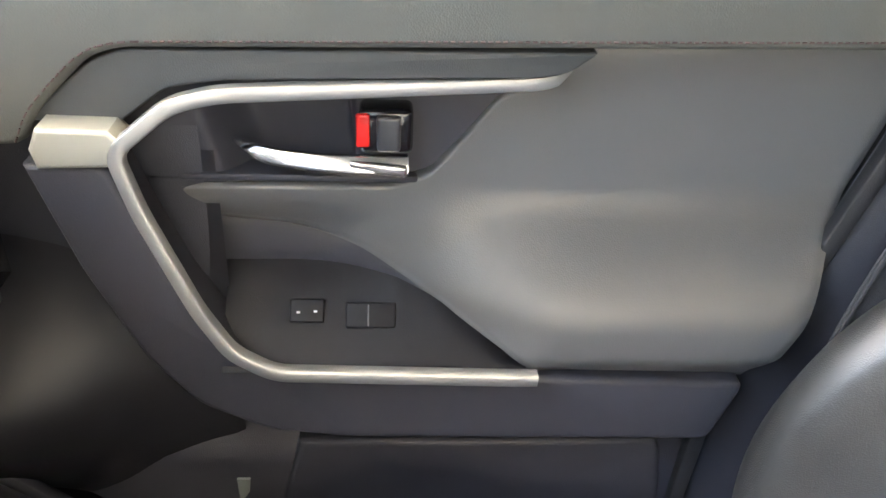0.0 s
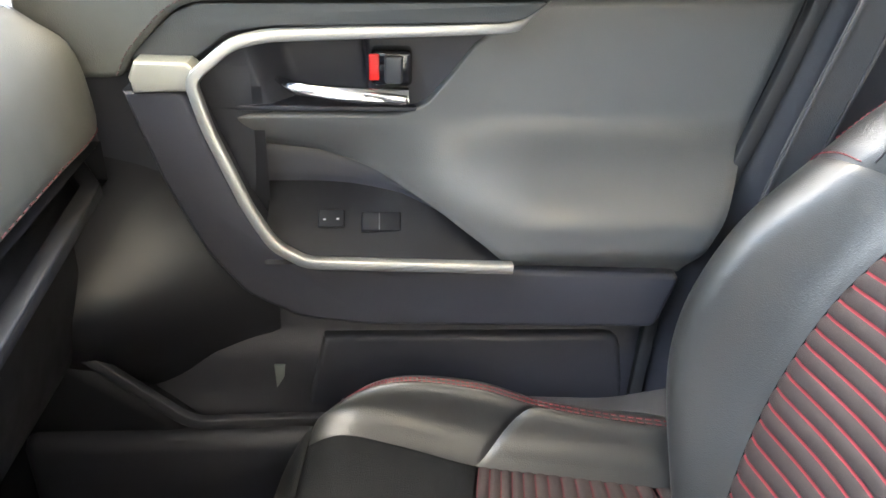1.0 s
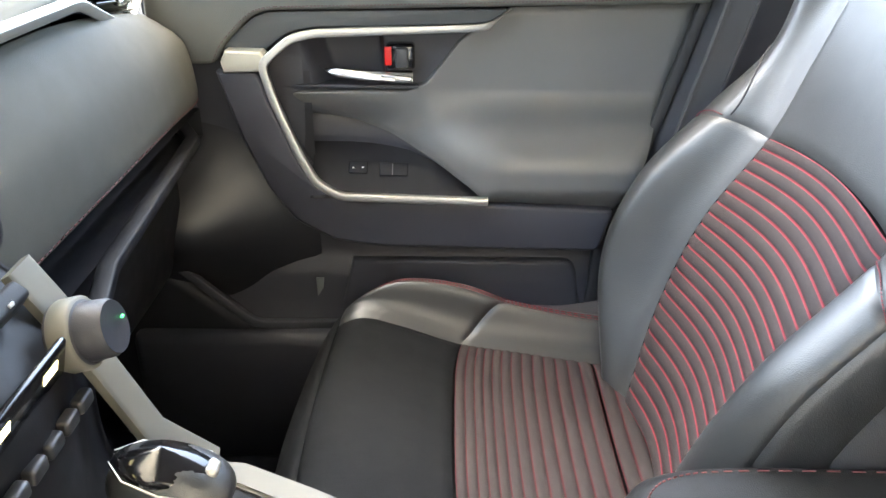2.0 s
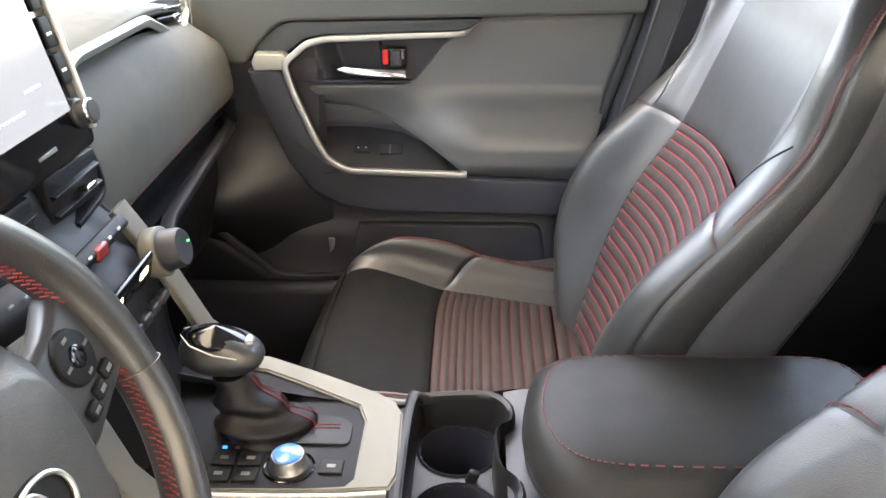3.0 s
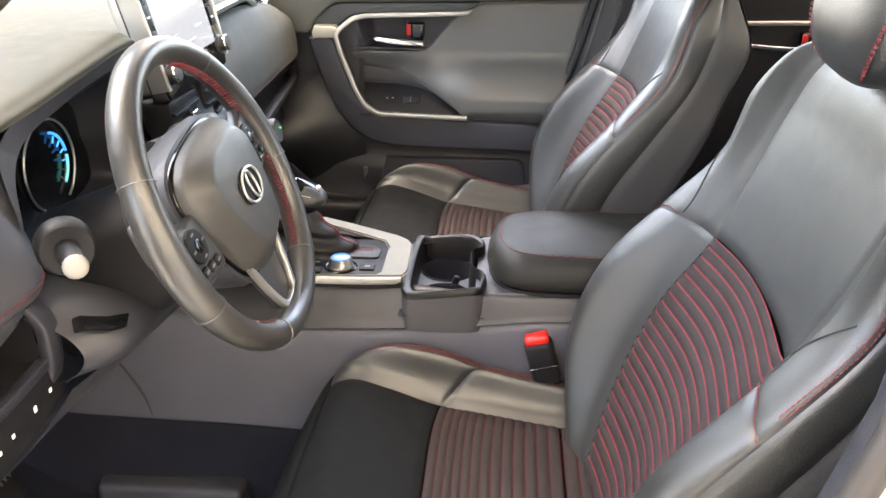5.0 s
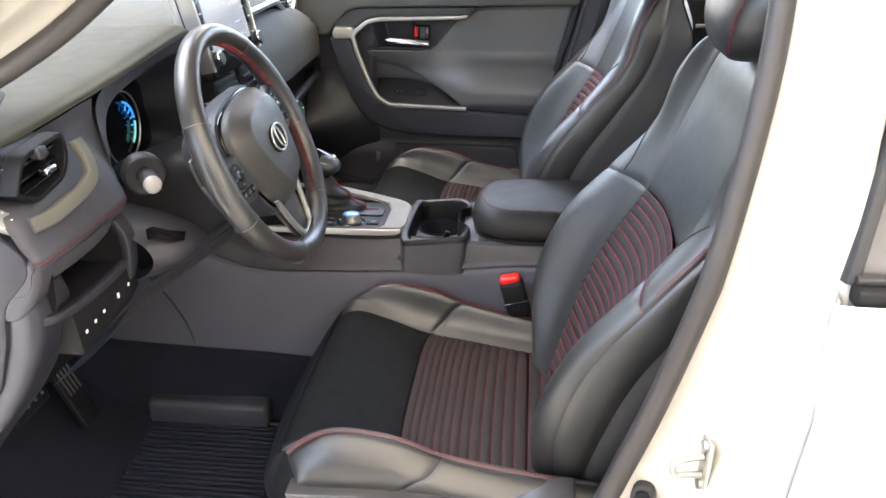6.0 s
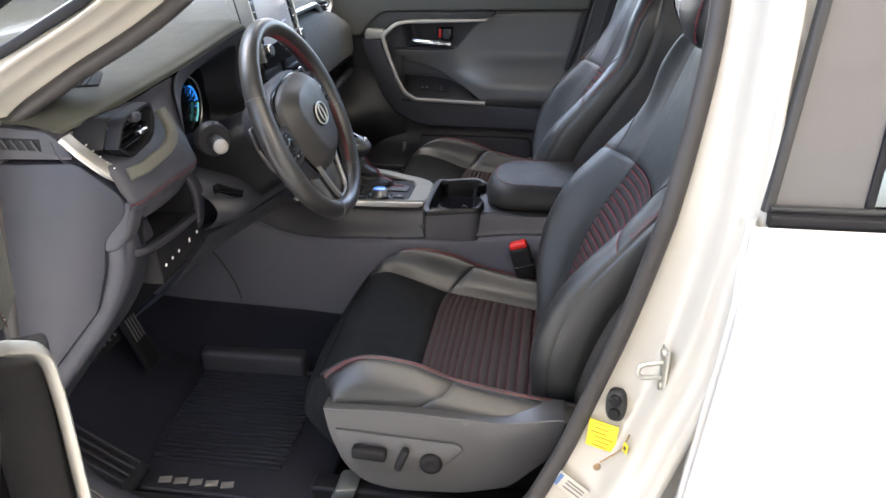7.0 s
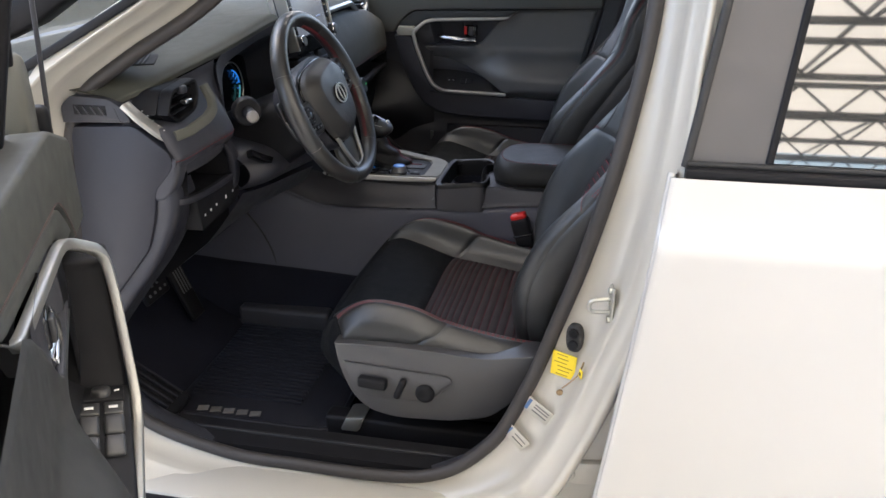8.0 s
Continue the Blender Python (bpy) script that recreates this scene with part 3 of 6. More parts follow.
def seat(name, cy, dx, dz, powered, label):
    st = thing(name, (0.3 + dx, cy, 0.38), label, "car seat", "front seats")
    cn, bn = cushion_net(cy, dx, dz), back_net(cy, dx, dz)
    # columns run 0..8 across; 3 and 5 are the insert's edges, 1 and 7 the side seams
    part("cushion_core", patch(cn, 0, 8, 0, 8, 44, 50, 0, lift=-0.012), CENTRE, st)
    part("back_core", patch(bn, 0, 8, 0, 8, 50, 50, 0, lift=-0.012), CENTRE, st)
    cf = levelled(cn)
    arch = lambda r: 4.88 + 0.14 * (2 * r - 1) ** 4
    part("cushion_front", patch(cn, 0, 2.35, 0, 8, 30, 60, 0.003, 0.005), CENTRE, st, "matt black perforated front roll")
    part("cushion_centre", patch(cf, 2.33, arch, 3, 5, 40, 34, 0.004, 0.006), CENTRE, st, "matt black perforated centre panel")
    # cushion stripes take the shaded red, backrest stripes the lit one
    part("cushion_insert", ribbed(cf, lambda r: arch(r) + 0.03, 7.1, 3, 5, 13, stripe=RED_STRIPE_SHADED), None, st, "black ribbed insert with red stripes")
    part("rear_insert", ribbed(cf, 7.13, 8, 3, 5, 5, stripe=RED_STRIPE_SHADED), None, st, "black ribbed strip under the backrest")
    for a, b, inner in ((3, 0, False), (5, 8, True)):
        s = 1 if inner else -1
        seam = 4 + s * 2.12
        cut = lambda r: 5.0 + 0.95 * r ** 0.8
        part("cushion_bolster", patch(cn, lambda r: 2.36 - 0.12 * r, cut, a, seam, 44, 26, 0.0035, 0.005, puff=0.003), LEATHER, st, "black leather front bolster")
        part("cushion_bolster", patch(cn, cut, 8, a, seam, 34, 26, 0.0035, 0.005, puff=0.002), LEATHER, st, "black leather rear bolster")
        part("bolster_side", patch(cn, 2.22, lambda r: 5.95 - 0.9 * r ** 1.6, seam, b, 44, 20, 0.003, 0.005, puff=0.003), LEATHER, st, "black leather bolster side")
        part("bolster_side", patch(cn, lambda r: 5.95 - 0.9 * r ** 1.6, 8, seam, b, 34, 20, 0.003, 0.005), LEATHER, st, "black leather bolster side")
        for k in (-0.07, 0.07):
            part("red_stitching", stitches(cn, [(2.4, seam + s * k), (3.2, seam + s * k), (4.2, seam + s * k), (5.2, seam + s * k), (6.2, seam + s * k), (7.6, seam + s * k)], 84, size=0.0008), RED_THREAD, st, "red seam stitching")
    # backrest
    roof = lambda r: 3.01 + 0.12 * np.sin(np.pi * r)
    part("back_insert", ribbed(levelled(bn), lambda r: 0.15 + 0.05 * np.sin(np.pi * r), roof, 3, 5, 22), None, st, "black ribbed insert with red stripes")
    part("back_upper", patch(bn, roof, 8, 3, 5, 60, 40, 0.002, 0.003, puff=0.003), LEATHER, st, "black leather upper back panel")
    for a, inner in ((3, False), (5, True)):
        s = 1 if inner else -1
        rim, strip, e = 4 + s * 2.95, 4 + s * 3.42, 4 + s * 4
        top = lambda r: 3.0 - 0.25 * r ** 2
        part("back_bolster", patch(bn, 0, top, a, rim, 60, 44, 0.002, 0.003), LEATHER, st, "black leather side bolster")
        part("back_wing", patch(bn, top, 8, a, rim, 60, 44, 0.002, 0.003), LEATHER, st, "black leather shoulder wing")
        part("edge_strip", patch(bn, 0, 8, rim, strip, 60, 12, 0.0025, 0.004), LEATHER, st, "black leather edge strip")
        part("side_panel", patch(bn, 0, 8, strip, e, 60, 14, 0.004, 0.006), SEAT_SIDE, st, "dark grey side of the backrest")
        for k in (2.80, 2.88):
            part("red_stitching", stitches(bn, [(3.0, 4 + s * k), (4.0, 4 + s * k), (5.0, 4 + s * k), (6.0, 4 + s * k), (7.0, 4 + s * k)], 70, size=0.0008), RED_THREAD, st, "red seam stitching")
        part("red_stitching", stitches(bn, [(2.98, 4 + s * 1.9), (2.94, 4 + s * 2.3), (2.82, 4 + s * 2.7), (2.74, 4 + s * 2.9)], 24), RED_THREAD, st, "red seam stitching")
        part("wing_seam", tube(net_at(bn, np.linspace(3.02, 4.0, 14), 4 + s * (1.75 + 0.75 * np.linspace(0, 1, 14) ** 2)) + 0.0004 * net_normals(bn, np.linspace(3.02, 4.0, 14), 4 + s * (1.75 + 0.75 * np.linspace(0, 1, 14) ** 2)), 0.0011, 6), RUBBER, st, "dark seam across the wing")
    back = np.stack([bn[:, 0], (bn[:, 0] + bn[:, 8]) / 2 + (0.03, 0, 0), bn[:, 8]], 1)
    part("back_cover", patch(back, 0, 8, 0, 2, 30, 12, 0), PLASTIC, st, "dark hard seat back cover")
    # head restraint
    hx, hz = 0.690 + dx, 1.252 + dz
    rings = []
    for k, t in enumerate(np.linspace(0.02, 0.98, 18)):
        prof = (np.sin(np.pi * t)) ** 0.42
        zz = -0.095 + 0.19 * t
        lean = 0.36 * zz
        ang = np.linspace(0, 2 * np.pi, 36, endpoint=False)
        cx, sy = np.cos(ang), np.sin(ang)
        wx = 0.074 * prof * np.sign(cx) * np.abs(cx) ** 0.7
        wy = (0.128 - 0.02 * t) * prof * np.sign(sy) * np.abs(sy) ** 0.6
        rings.append(np.stack([hx + lean + wx, cy + wy, np.full(36, hz + zz)], 1))
    hr = part("head_restraint", skin(rings), LEATHER, st, "black leather head restraint with red stitching")
    for s in (-1, 1):
        for o in (0, 1):
            # the seam follows the block's own sections
            line = [rings[k][18 - s * 4] + np.array((-0.0008, s * (0.004 * o), 0)) for k in range(1, 17)]
            part("red_stitching", join([tube([line[i] * (1 - f) + line[i + 1] * f for f in (f0, f0 + 0.3)], 0.0011, 5) for i in range(15) for f0 in (0.05, 0.55)]), RED_THREAD, hr)
        part("post", tube([(0.70 + dx, cy + s * 0.07, 1.14 + dz), (0.69 + dx, cy + s * 0.07, 1.20 + dz)], 0.006), CHROME, hr)
    # lower side trim, base and rails
    for s in (-1, 1):
        y0, y1 = cy + s * 0.225, cy + s * 0.286
        out = chamfered([(0.062, 0.608), (0.070, 0.555), (0.092, 0.498), (0.125, 0.464), (0.18, 0.452), (0.294, 0.458), (0.372, 0.478), (0.438, 0.545), (0.462, 0.615), (0.455, 0.622), (0.36, 0.604), (0.185, 0.612), (0.062, 0.608)], 0.022, 5)[:-1]
        tr = part("side_trim", prism([(x + dx, z + dz) for x, z in out], "y", y0, y1, 0.014, 4), SEAT_TRIM, st, "dark plastic side trim")
        if powered and s < 0:
            yy = y1 - 0.002
            plate = [(0.082, 0.572), (0.097, 0.508), (0.125, 0.494), (0.251, 0.499), (0.298, 0.548), (0.290, 0.560)]
            sp = part("switch_plate", prism([(x + dx, z) for x, z in chamfered(plate + plate[:1], 0.01, 4)[:-1]], "y", yy + 0.004, yy - 0.003, 0.003), SEAT_TRIM, tr, "switch plate with a raised rim")
            part("slide_switch", rbox((0.140, yy - 0.010, 0.535), (0.058, 0.020, 0.022), 0.006, pose(0, 0, 0, 0, 4, 0)), BLACK, tr, "long slide switch")
            part("tilt_switch", rbox((0.195, yy - 0.010, 0.528), (0.014, 0.020, 0.044), 0.006, pose(0, 0, 0, 0, 22, 0)), BLACK, tr, "slanted tilt switch")
            part("lumbar_knob", lathe([(0, 0.019), (0.008, 0.019), (0.012, 0.016), (0.013, 0.010), (0.011, 0.002)], (0.243, yy, 0.520), (0, -1, 0)), BLACK, tr, "round lumbar knob")
    part("base_frame", prism([(0.10 + dx, 0.40), (0.47 + dx, 0.40), (0.46 + dx, 0.56), (0.06 + dx, 0.56)], "y", cy - 0.20, cy + 0.20, 0.01), BLACK, st)
    for s in (-1, 1):
        part("seat_rail", rbox((0.26 + dx, cy + s * 0.215, 0.375), (0.50, 0.045, 0.05), 0.008), BLACK, st)
        part("rail_bracket", prism([(0.045 + dx, 0.372), (0.085 + dx, 0.372), (0.10 + dx, 0.41), (0.06 + dx, 0.405)], "y", cy + s * 0.215 - 0.03, cy + s * 0.215 + 0.03, 0.006), STEEL, st, "bare metal rail bracket")


SEAT_Y = -0.371
seat("driver_seat", SEAT_Y, 0.0, 0.0, True, "black leather driver seat with red-striped ribbed inserts")
seat("passenger_seat", SEAT_Y + 0.75, -0.040, 0.037, False, "black leather passenger seat with red-striped ribbed inserts")


def buckle(at, label):
    b = thing("seat_belt_buckle", (at[0], at[1], 0.45), label, "seat belt buckle")
    lean = pose(*at, 0, -16, 0)
    part("housing", moved(rbox((0, 0, -0.045), (0.044, 0.030, 0.075), 0.008), lean), BLACK, b)
    part("button", moved(rbox((0, 0, -0.004), (0.038, 0.024, 0.016), 0.006), lean), RED, b, "bright red release button")
    part("seam", moved(rbox((0, 0, -0.050), (0.0455, 0.0315, 0.003), 0.001), lean), GLOSS, b)
    part("stalk", moved(rbox((0.0, 0, -0.13), (0.036, 0.016, 0.11), 0.005), lean), BLACK, b)


buckle((0.352, -0.137, 0.70), "black seat belt buckle with a red button")


def rear_bench():
    b = thing("rear_bench", (1.3, 0.015, 0.38), "dark leather rear bench seat", "car seat")
    sec = [(1.08, 0.50), (1.05, 0.60), (1.10, 0.66), (1.35, 0.65), (1.50, 0.62)]
    net = np.array([[(x + 0.02 * abs(y), 0.015 + y, z + 0.02 * math.cos(y * 5)) for y in np.linspace(-0.62, 0.62, 7)] for x, z in sec])
    part("cushion", patch(net, 0, 4, 0, 6, 24, 40, 0.006, 0.02), LEATHER, b)
    net2 = np.array([[(x, 0.015 + y, z) for y in np.linspace(-0.62, 0.62, 7)] for x, z in ((1.42, 0.60), (1.46, 0.75), (1.55, 1.0), (1.62, 1.18), (1.70, 1.2))])
    part("backrest", patch(net2, 0, 4, 0, 6, 24, 40, 0.006, 0.02), LEATHER, b)
    part("base", rbox((1.3, 0.015, 0.48), (0.50, 1.36, 0.24), 0.03), BLACK, b)


rear_bench()


# ---- steering wheel ----
WC, WT = np.array((-0.018, -0.388, 1.024)), radians(23)
WN, UP, SIDE = np.array((math.cos(WT), 0, math.sin(WT))), np.array((-math.sin(WT), 0, math.cos(WT))), np.array((0, 1.0, 0))
STEER = radians(9)  # the wheel stands turned a little
WU, WV = math.cos(STEER) * SIDE + math.sin(STEER) * UP, math.cos(STEER) * UP - math.sin(STEER) * SIDE


def on_wheel(a, b, c=0.0):
    """Wheel-plane place: a to the car's right, b up the wheel, c towards the driver."""
    return WC + WU * a + WV * b + WN * c


WHEEL_M = Matrix([[WU[i], WV[i], WN[i], WC[i]] for i in range(3)] + [[0, 0, 0, 1]])


def dome(outline, heights, centre=(0, 0)):
    """A soft cover on the wheel: the outline shrunk ring by ring while it rises. heights: (scale, rise)."""
    o = smooth_line([(x, y, 0) for x, y in outline], 64, True)[:, :2]
    c = np.array(centre)
    return skin([[on_wheel(*(c + (q - c) * s), h) for q in o] for s, h in heights])


def steering_wheel():
    w = thing("steering_wheel", tuple(WC), "black leather steering wheel with red stitching", "steering wheel")
    R, n = 0.168, 120
    rings = []
    for k in range(n):
        t = 2 * math.pi * k / n
        d = WU * math.cos(t) + WV * math.sin(t)
        grip = 1 + 0.10 * math.exp(-((math.sin(t) - 0.15) / 0.35) ** 2)
        ang = np.linspace(0, 2 * np.pi, 20, endpoint=False)
        rings.append(WC + d * R + 0.0152 * grip * np.cos(ang)[:, None] * d + 0.0172 * grip * np.sin(ang)[:, None] * WN)
    part("rim", skin(rings, True), LEATHER_RIM, w, "smooth black leather rim")
    for deg in (45, 146, -60, -120, -14, 194):
        t = radians(deg)
        d = WU * math.cos(t) + WV * math.sin(t)
        ang = np.linspace(0, 2 * np.pi, 28, endpoint=False)
        loop = WC + d * R + 0.0172 * np.cos(ang)[:, None] * d + 0.0188 * np.sin(ang)[:, None] * WN
        part("leather_joint", tube(loop, 0.0005, 5, True), JOINT, w, "pale leather joint line")
    # cross stitches on the inside of the rim
    for a0, a1 in ((12, 68), (-58, -12), (112, 168), (192, 238)):
        th = []
        for k in np.arange(a0, a1, 1.9):
            q = []
            for deg, f in ((k, 2.86), (k + 1.3, 3.06)):
                t = radians(deg)
                d = WU * math.cos(t) + WV * math.sin(t)
                q.append(WC + d * (R + 0.0165 * math.cos(f)) + WN * 0.0182 * math.sin(f))
            th.append(tube(q, 0.0009, 5))
            t = radians(k + 0.9)
            d = WU * math.cos(t) + WV * math.sin(t)
            t2 = radians(k + 0.1)
            d2 = WU * math.cos(t2) + WV * math.sin(t2)
            th.append(tube([WC + d * (R - 0.0172) - WN * 0.0030, WC + d2 * (R + 0.0170 * math.cos(3.06)) + WN * 0.0184 * math.sin(3.06)], 0.0008, 5))
        part("red_stitching", join(th), RED_THREAD, w, "red cross stitching")
    # hub cover in two facets
    shield = [(0.0, 0.074), (0.055, 0.070), (0.086, 0.050), (0.090, 0.015), (0.074, -0.035), (0.048, -0.080), (0.0, -0.092), (-0.048, -0.080), (-0.074, -0.035), (-0.090, 0.015), (-0.086, 0.050), (-0.055, 0.070)]
    part("hub_cover", dome(shield, [(1.0, -0.020), (1.0, 0.004), (0.975, 0.0095), (0.76, 0.0250), (0.735, 0.0268), (0.70, 0.0278), (0.3, 0.0295), (0.02, 0.030)], (0.014, 0.004)), HUB, w, "soft dark hub cover")
    part("hub_gap", dome(shield, [(1.05, -0.03), (1.05, -0.008), (1.03, -0.004), (0.9, -0.003)]), GLOSS, w, "gloss black rim round the hub cover")
    part("hub_shell", dome(shield, [(0.9, -0.075), (1.04, -0.05), (1.12, -0.02), (1.10, -0.008), (0.98, -0.006)]), PLASTIC, w)
    # plain oval badge
    ring = lambda rx, ry, cx, cy, c: [on_wheel(cx + rx * math.cos(t), cy + ry * math.sin(t), c) for t in np.linspace(0, 2 * np.pi, 40, endpoint=False)]
    bd = part("badge", tube(ring(0.0275, 0.0185, 0, -0.001, 0.0335), 0.0016, 8, True), STEEL, w, "plain metal oval badge")
    part("inner_oval", tube(ring(0.0085, 0.0165, 0, -0.001, 0.0342), 0.0016, 8, True), STEEL, bd)
    part("badge_bed", dome([(0.029 * math.cos(t), -0.001 + 0.020 * math.sin(t)) for t in np.linspace(0, 2 * np.pi, 16, endpoint=False)], [(1, 0.024), (1, 0.0312), (0.9, 0.0320), (0.02, 0.0322)], (0, -0.001)), BLACK, bd)
    for s in (-1, 1):
        arm = [(s * 0.070, 0.030), (s * 0.120, 0.030), (s * 0.156, 0.045), (s * 0.160, 0.012), (s * 0.158, -0.030), (s * 0.125, -0.034), (s * 0.085, -0.040)]
        me = prism(chamfered(arm + arm[:1], 0.012, 4)[:-1], "z", -0.018, 0.003, 0.006, 3)
        sp = part("spoke", moved(me, WHEEL_M), GLOSS_DARK, w, "dark side spoke with switches")
        dialm = [(s * (0.122 + 0.019 * math.cos(t)), 0.008 + 0.019 * math.sin(t)) for t in np.linspace(0, 2 * np.pi, 20, endpoint=False)]
        part("switch_ring", moved(prism(dialm, "z", 0.0, 0.007, 0.003), WHEEL_M), BLACK, sp, "round four-way switch")
        part("switch_centre", moved(prism([(s * 0.122 + (q[0] - s * 0.122) * 0.42, 0.008 + (q[1] - 0.008) * 0.42) for q in dialm], "z", 0.0, 0.0085, 0.002), WHEEL_M), GLOSS, sp)
        for k, (dx_, dy_) in enumerate(((0.013, 0.0), (-0.013, 0.0), (0.0, 0.013), (0.0, -0.013))):
            part("switch_mark", moved(rbox((s * 0.122 + dx_, 0.008 + dy_, 0.0073), (0.006, 0.0022, 0.0006), 0.0002), WHEEL_M), DIM_MARK, sp)
        for k in range(3):
            part("lower_switch", moved(rbox((s * (0.104 + 0.016 * k), -0.022 + 0.003 * k, 0.004), (0.013, 0.010, 0.006), 0.002), WHEEL_M), BLACK, sp)
            part("switch_mark", moved(rbox((s * (0.104 + 0.016 * k), -0.022 + 0.003 * k, 0.0072), (0.007, 0.003, 0.0005), 0.0002), WHEEL_M), DIM_MARK, sp)
    for s in (-1, 1):
        pd_ = [(s * 0.090, 0.050), (s * 0.128, 0.055), (s * 0.136, 0.020), (s * 0.130, -0.020), (s * 0.112, -0.050), (s * 0.094, -0.030)]
        sp = part("shift_paddle", moved(prism(chamfered(pd_ + pd_[:1], 0.008, 4)[:-1], "z", -0.046, -0.040, 0.002), WHEEL_M), GLOSS_DARK, w, "dark shift paddle behind the rim")
        part("paddle_edge", tube([on_wheel(a, b, -0.040) for a, b in ((s * 0.136, 0.018), (s * 0.130, -0.020), (s * 0.114, -0.048))], 0.0016, 6), SILVER, sp)
    # bottom spoke: dark web in a silver frame
    web = [(-0.044, -0.080), (0.044, -0.080), (0.026, -0.150), (0.015, -0.158), (-0.015, -0.158), (-0.026, -0.150)]
    part("lower_web", moved(prism(web, "z", -0.018, -0.006, 0.004), WHEEL_M), GLOSS_DARK, w, "dark bottom spoke")
    fr = [on_wheel(a, b, c) for a, b, c in dense(chamfered([(0.056, -0.070, 0.002), (0.042, -0.110, -0.002), (0.027, -0.146, -0.003), (0.014, -0.156, -0.003), (-0.014, -0.156, -0.003), (-0.027, -0.146, -0.003), (-0.042, -0.110, -0.002), (-0.056, -0.070, 0.002)], 0.014, 5), 0.008)]
    part("silver_spoke_trim", band(fr, WN, 0.009, 0.007), SILVER, w, "satin silver spoke trim")


DIM_MARK = mat("dim_marking", (0.13, 0.13, 0.13), 0.5)
LEATHER_RIM = mat("rim_leather", (0.028, 0.0275, 0.027), 0.34, spec=0.65, wear=0.04, grain=1000, bump=0.10, cells=True, vary=0.08)
HUB = mat("hub_skin", (0.038, 0.0375, 0.037), 0.42, grain=1100, bump=0.22, cells=True, vary=0.08)
GLOSS_DARK = mat("smooth_dark_plastic", (0.03, 0.03, 0.031), 0.35, vary=0.1)
JOINT = mat("leather_joint", (0.12, 0.115, 0.11), 0.5)
steering_wheel()


def steering_column():
    c = thing("steering_column", (-0.2, -0.388, 0.95), "dark steering column cover with control stalks", "steering column")
    rings = []
    for k, (d, ra, rb, dz) in enumerate(((-0.035, 0.060, 0.052, 0.0), (-0.06, 0.072, 0.062, -0.004), (-0.13, 0.078, 0.070, -0.010), (-0.24, 0.085, 0.080, -0.02))):
        ang = np.linspace(0, 2 * np.pi, 32, endpoint=False)
        cs, sn = np.cos(ang), np.sin(ang)
        sq = lambda v: np.sign(v) * np.abs(v) ** 0.55
        rings.append(np.array([on_wheel(ra * x, rb * y - 0.012 + dz, d) for x, y in zip(sq(cs), sq(sn))]))
    part("cover", skin(rings), BLACK, c)
    a, b = np.array((-0.104, -0.370, 1.068)), np.array((-0.098, -0.192, 1.042))
    s1 = part("wiper_stalk", tube([a, a + (b - a) * 0.35, a + (b - a) * 0.42, b, b + (b - a) * 0.01], (0.009, 0.010, 0.0175, 0.0175, 0.012), 16), BLACK, c, "black wiper stalk with white markings")
    for k in range(5):
        q = a + (b - a) * (0.52 + 0.1 * k)
        part("stalk_mark", rbox(q + np.array((0.0135, 0, 0.0115)), (0.002, 0.005, 0.004), 0.0006, pose(0, 0, 0, 0, 40, 0)), DIM_MARK, s1)
    part("stalk_ring", tube([a + (b - a) * 0.66, a + (b - a) * 0.68], 0.0180, 16), GLOSS, s1)
    e, f = np.array((-0.152, -0.508, 1.030)), np.array((-0.092, -0.588, 1.030))
    s2 = part("lamp_stalk", tube([e, e + (f - e) * 0.55, e + (f - e) * 0.6, f, f + (f - e) * 0.03], (0.007, 0.008, 0.0118, 0.0118, 0.011), 16), BLACK, c, "grey-tipped lamp stalk")
    part("stalk_tip", tube([f, f + (f - e) * 0.05, f + (f - e) * 0.08], (0.0117, 0.0112, 0.008), 18), STALK_TIP, s2, "pale grey stalk tip")
    part("stalk_collar", tube([e + (f - e) * 0.35, e + (f - e) * 0.40, e + (f - e) * 0.58, e + (f - e) * 0.62], (0.020, 0.027, 0.027, 0.024), 24), BLACK, s2)


STALK_TIP = mat("grey_tip", (0.20, 0.19, 0.18), 0.5)
steering_column()


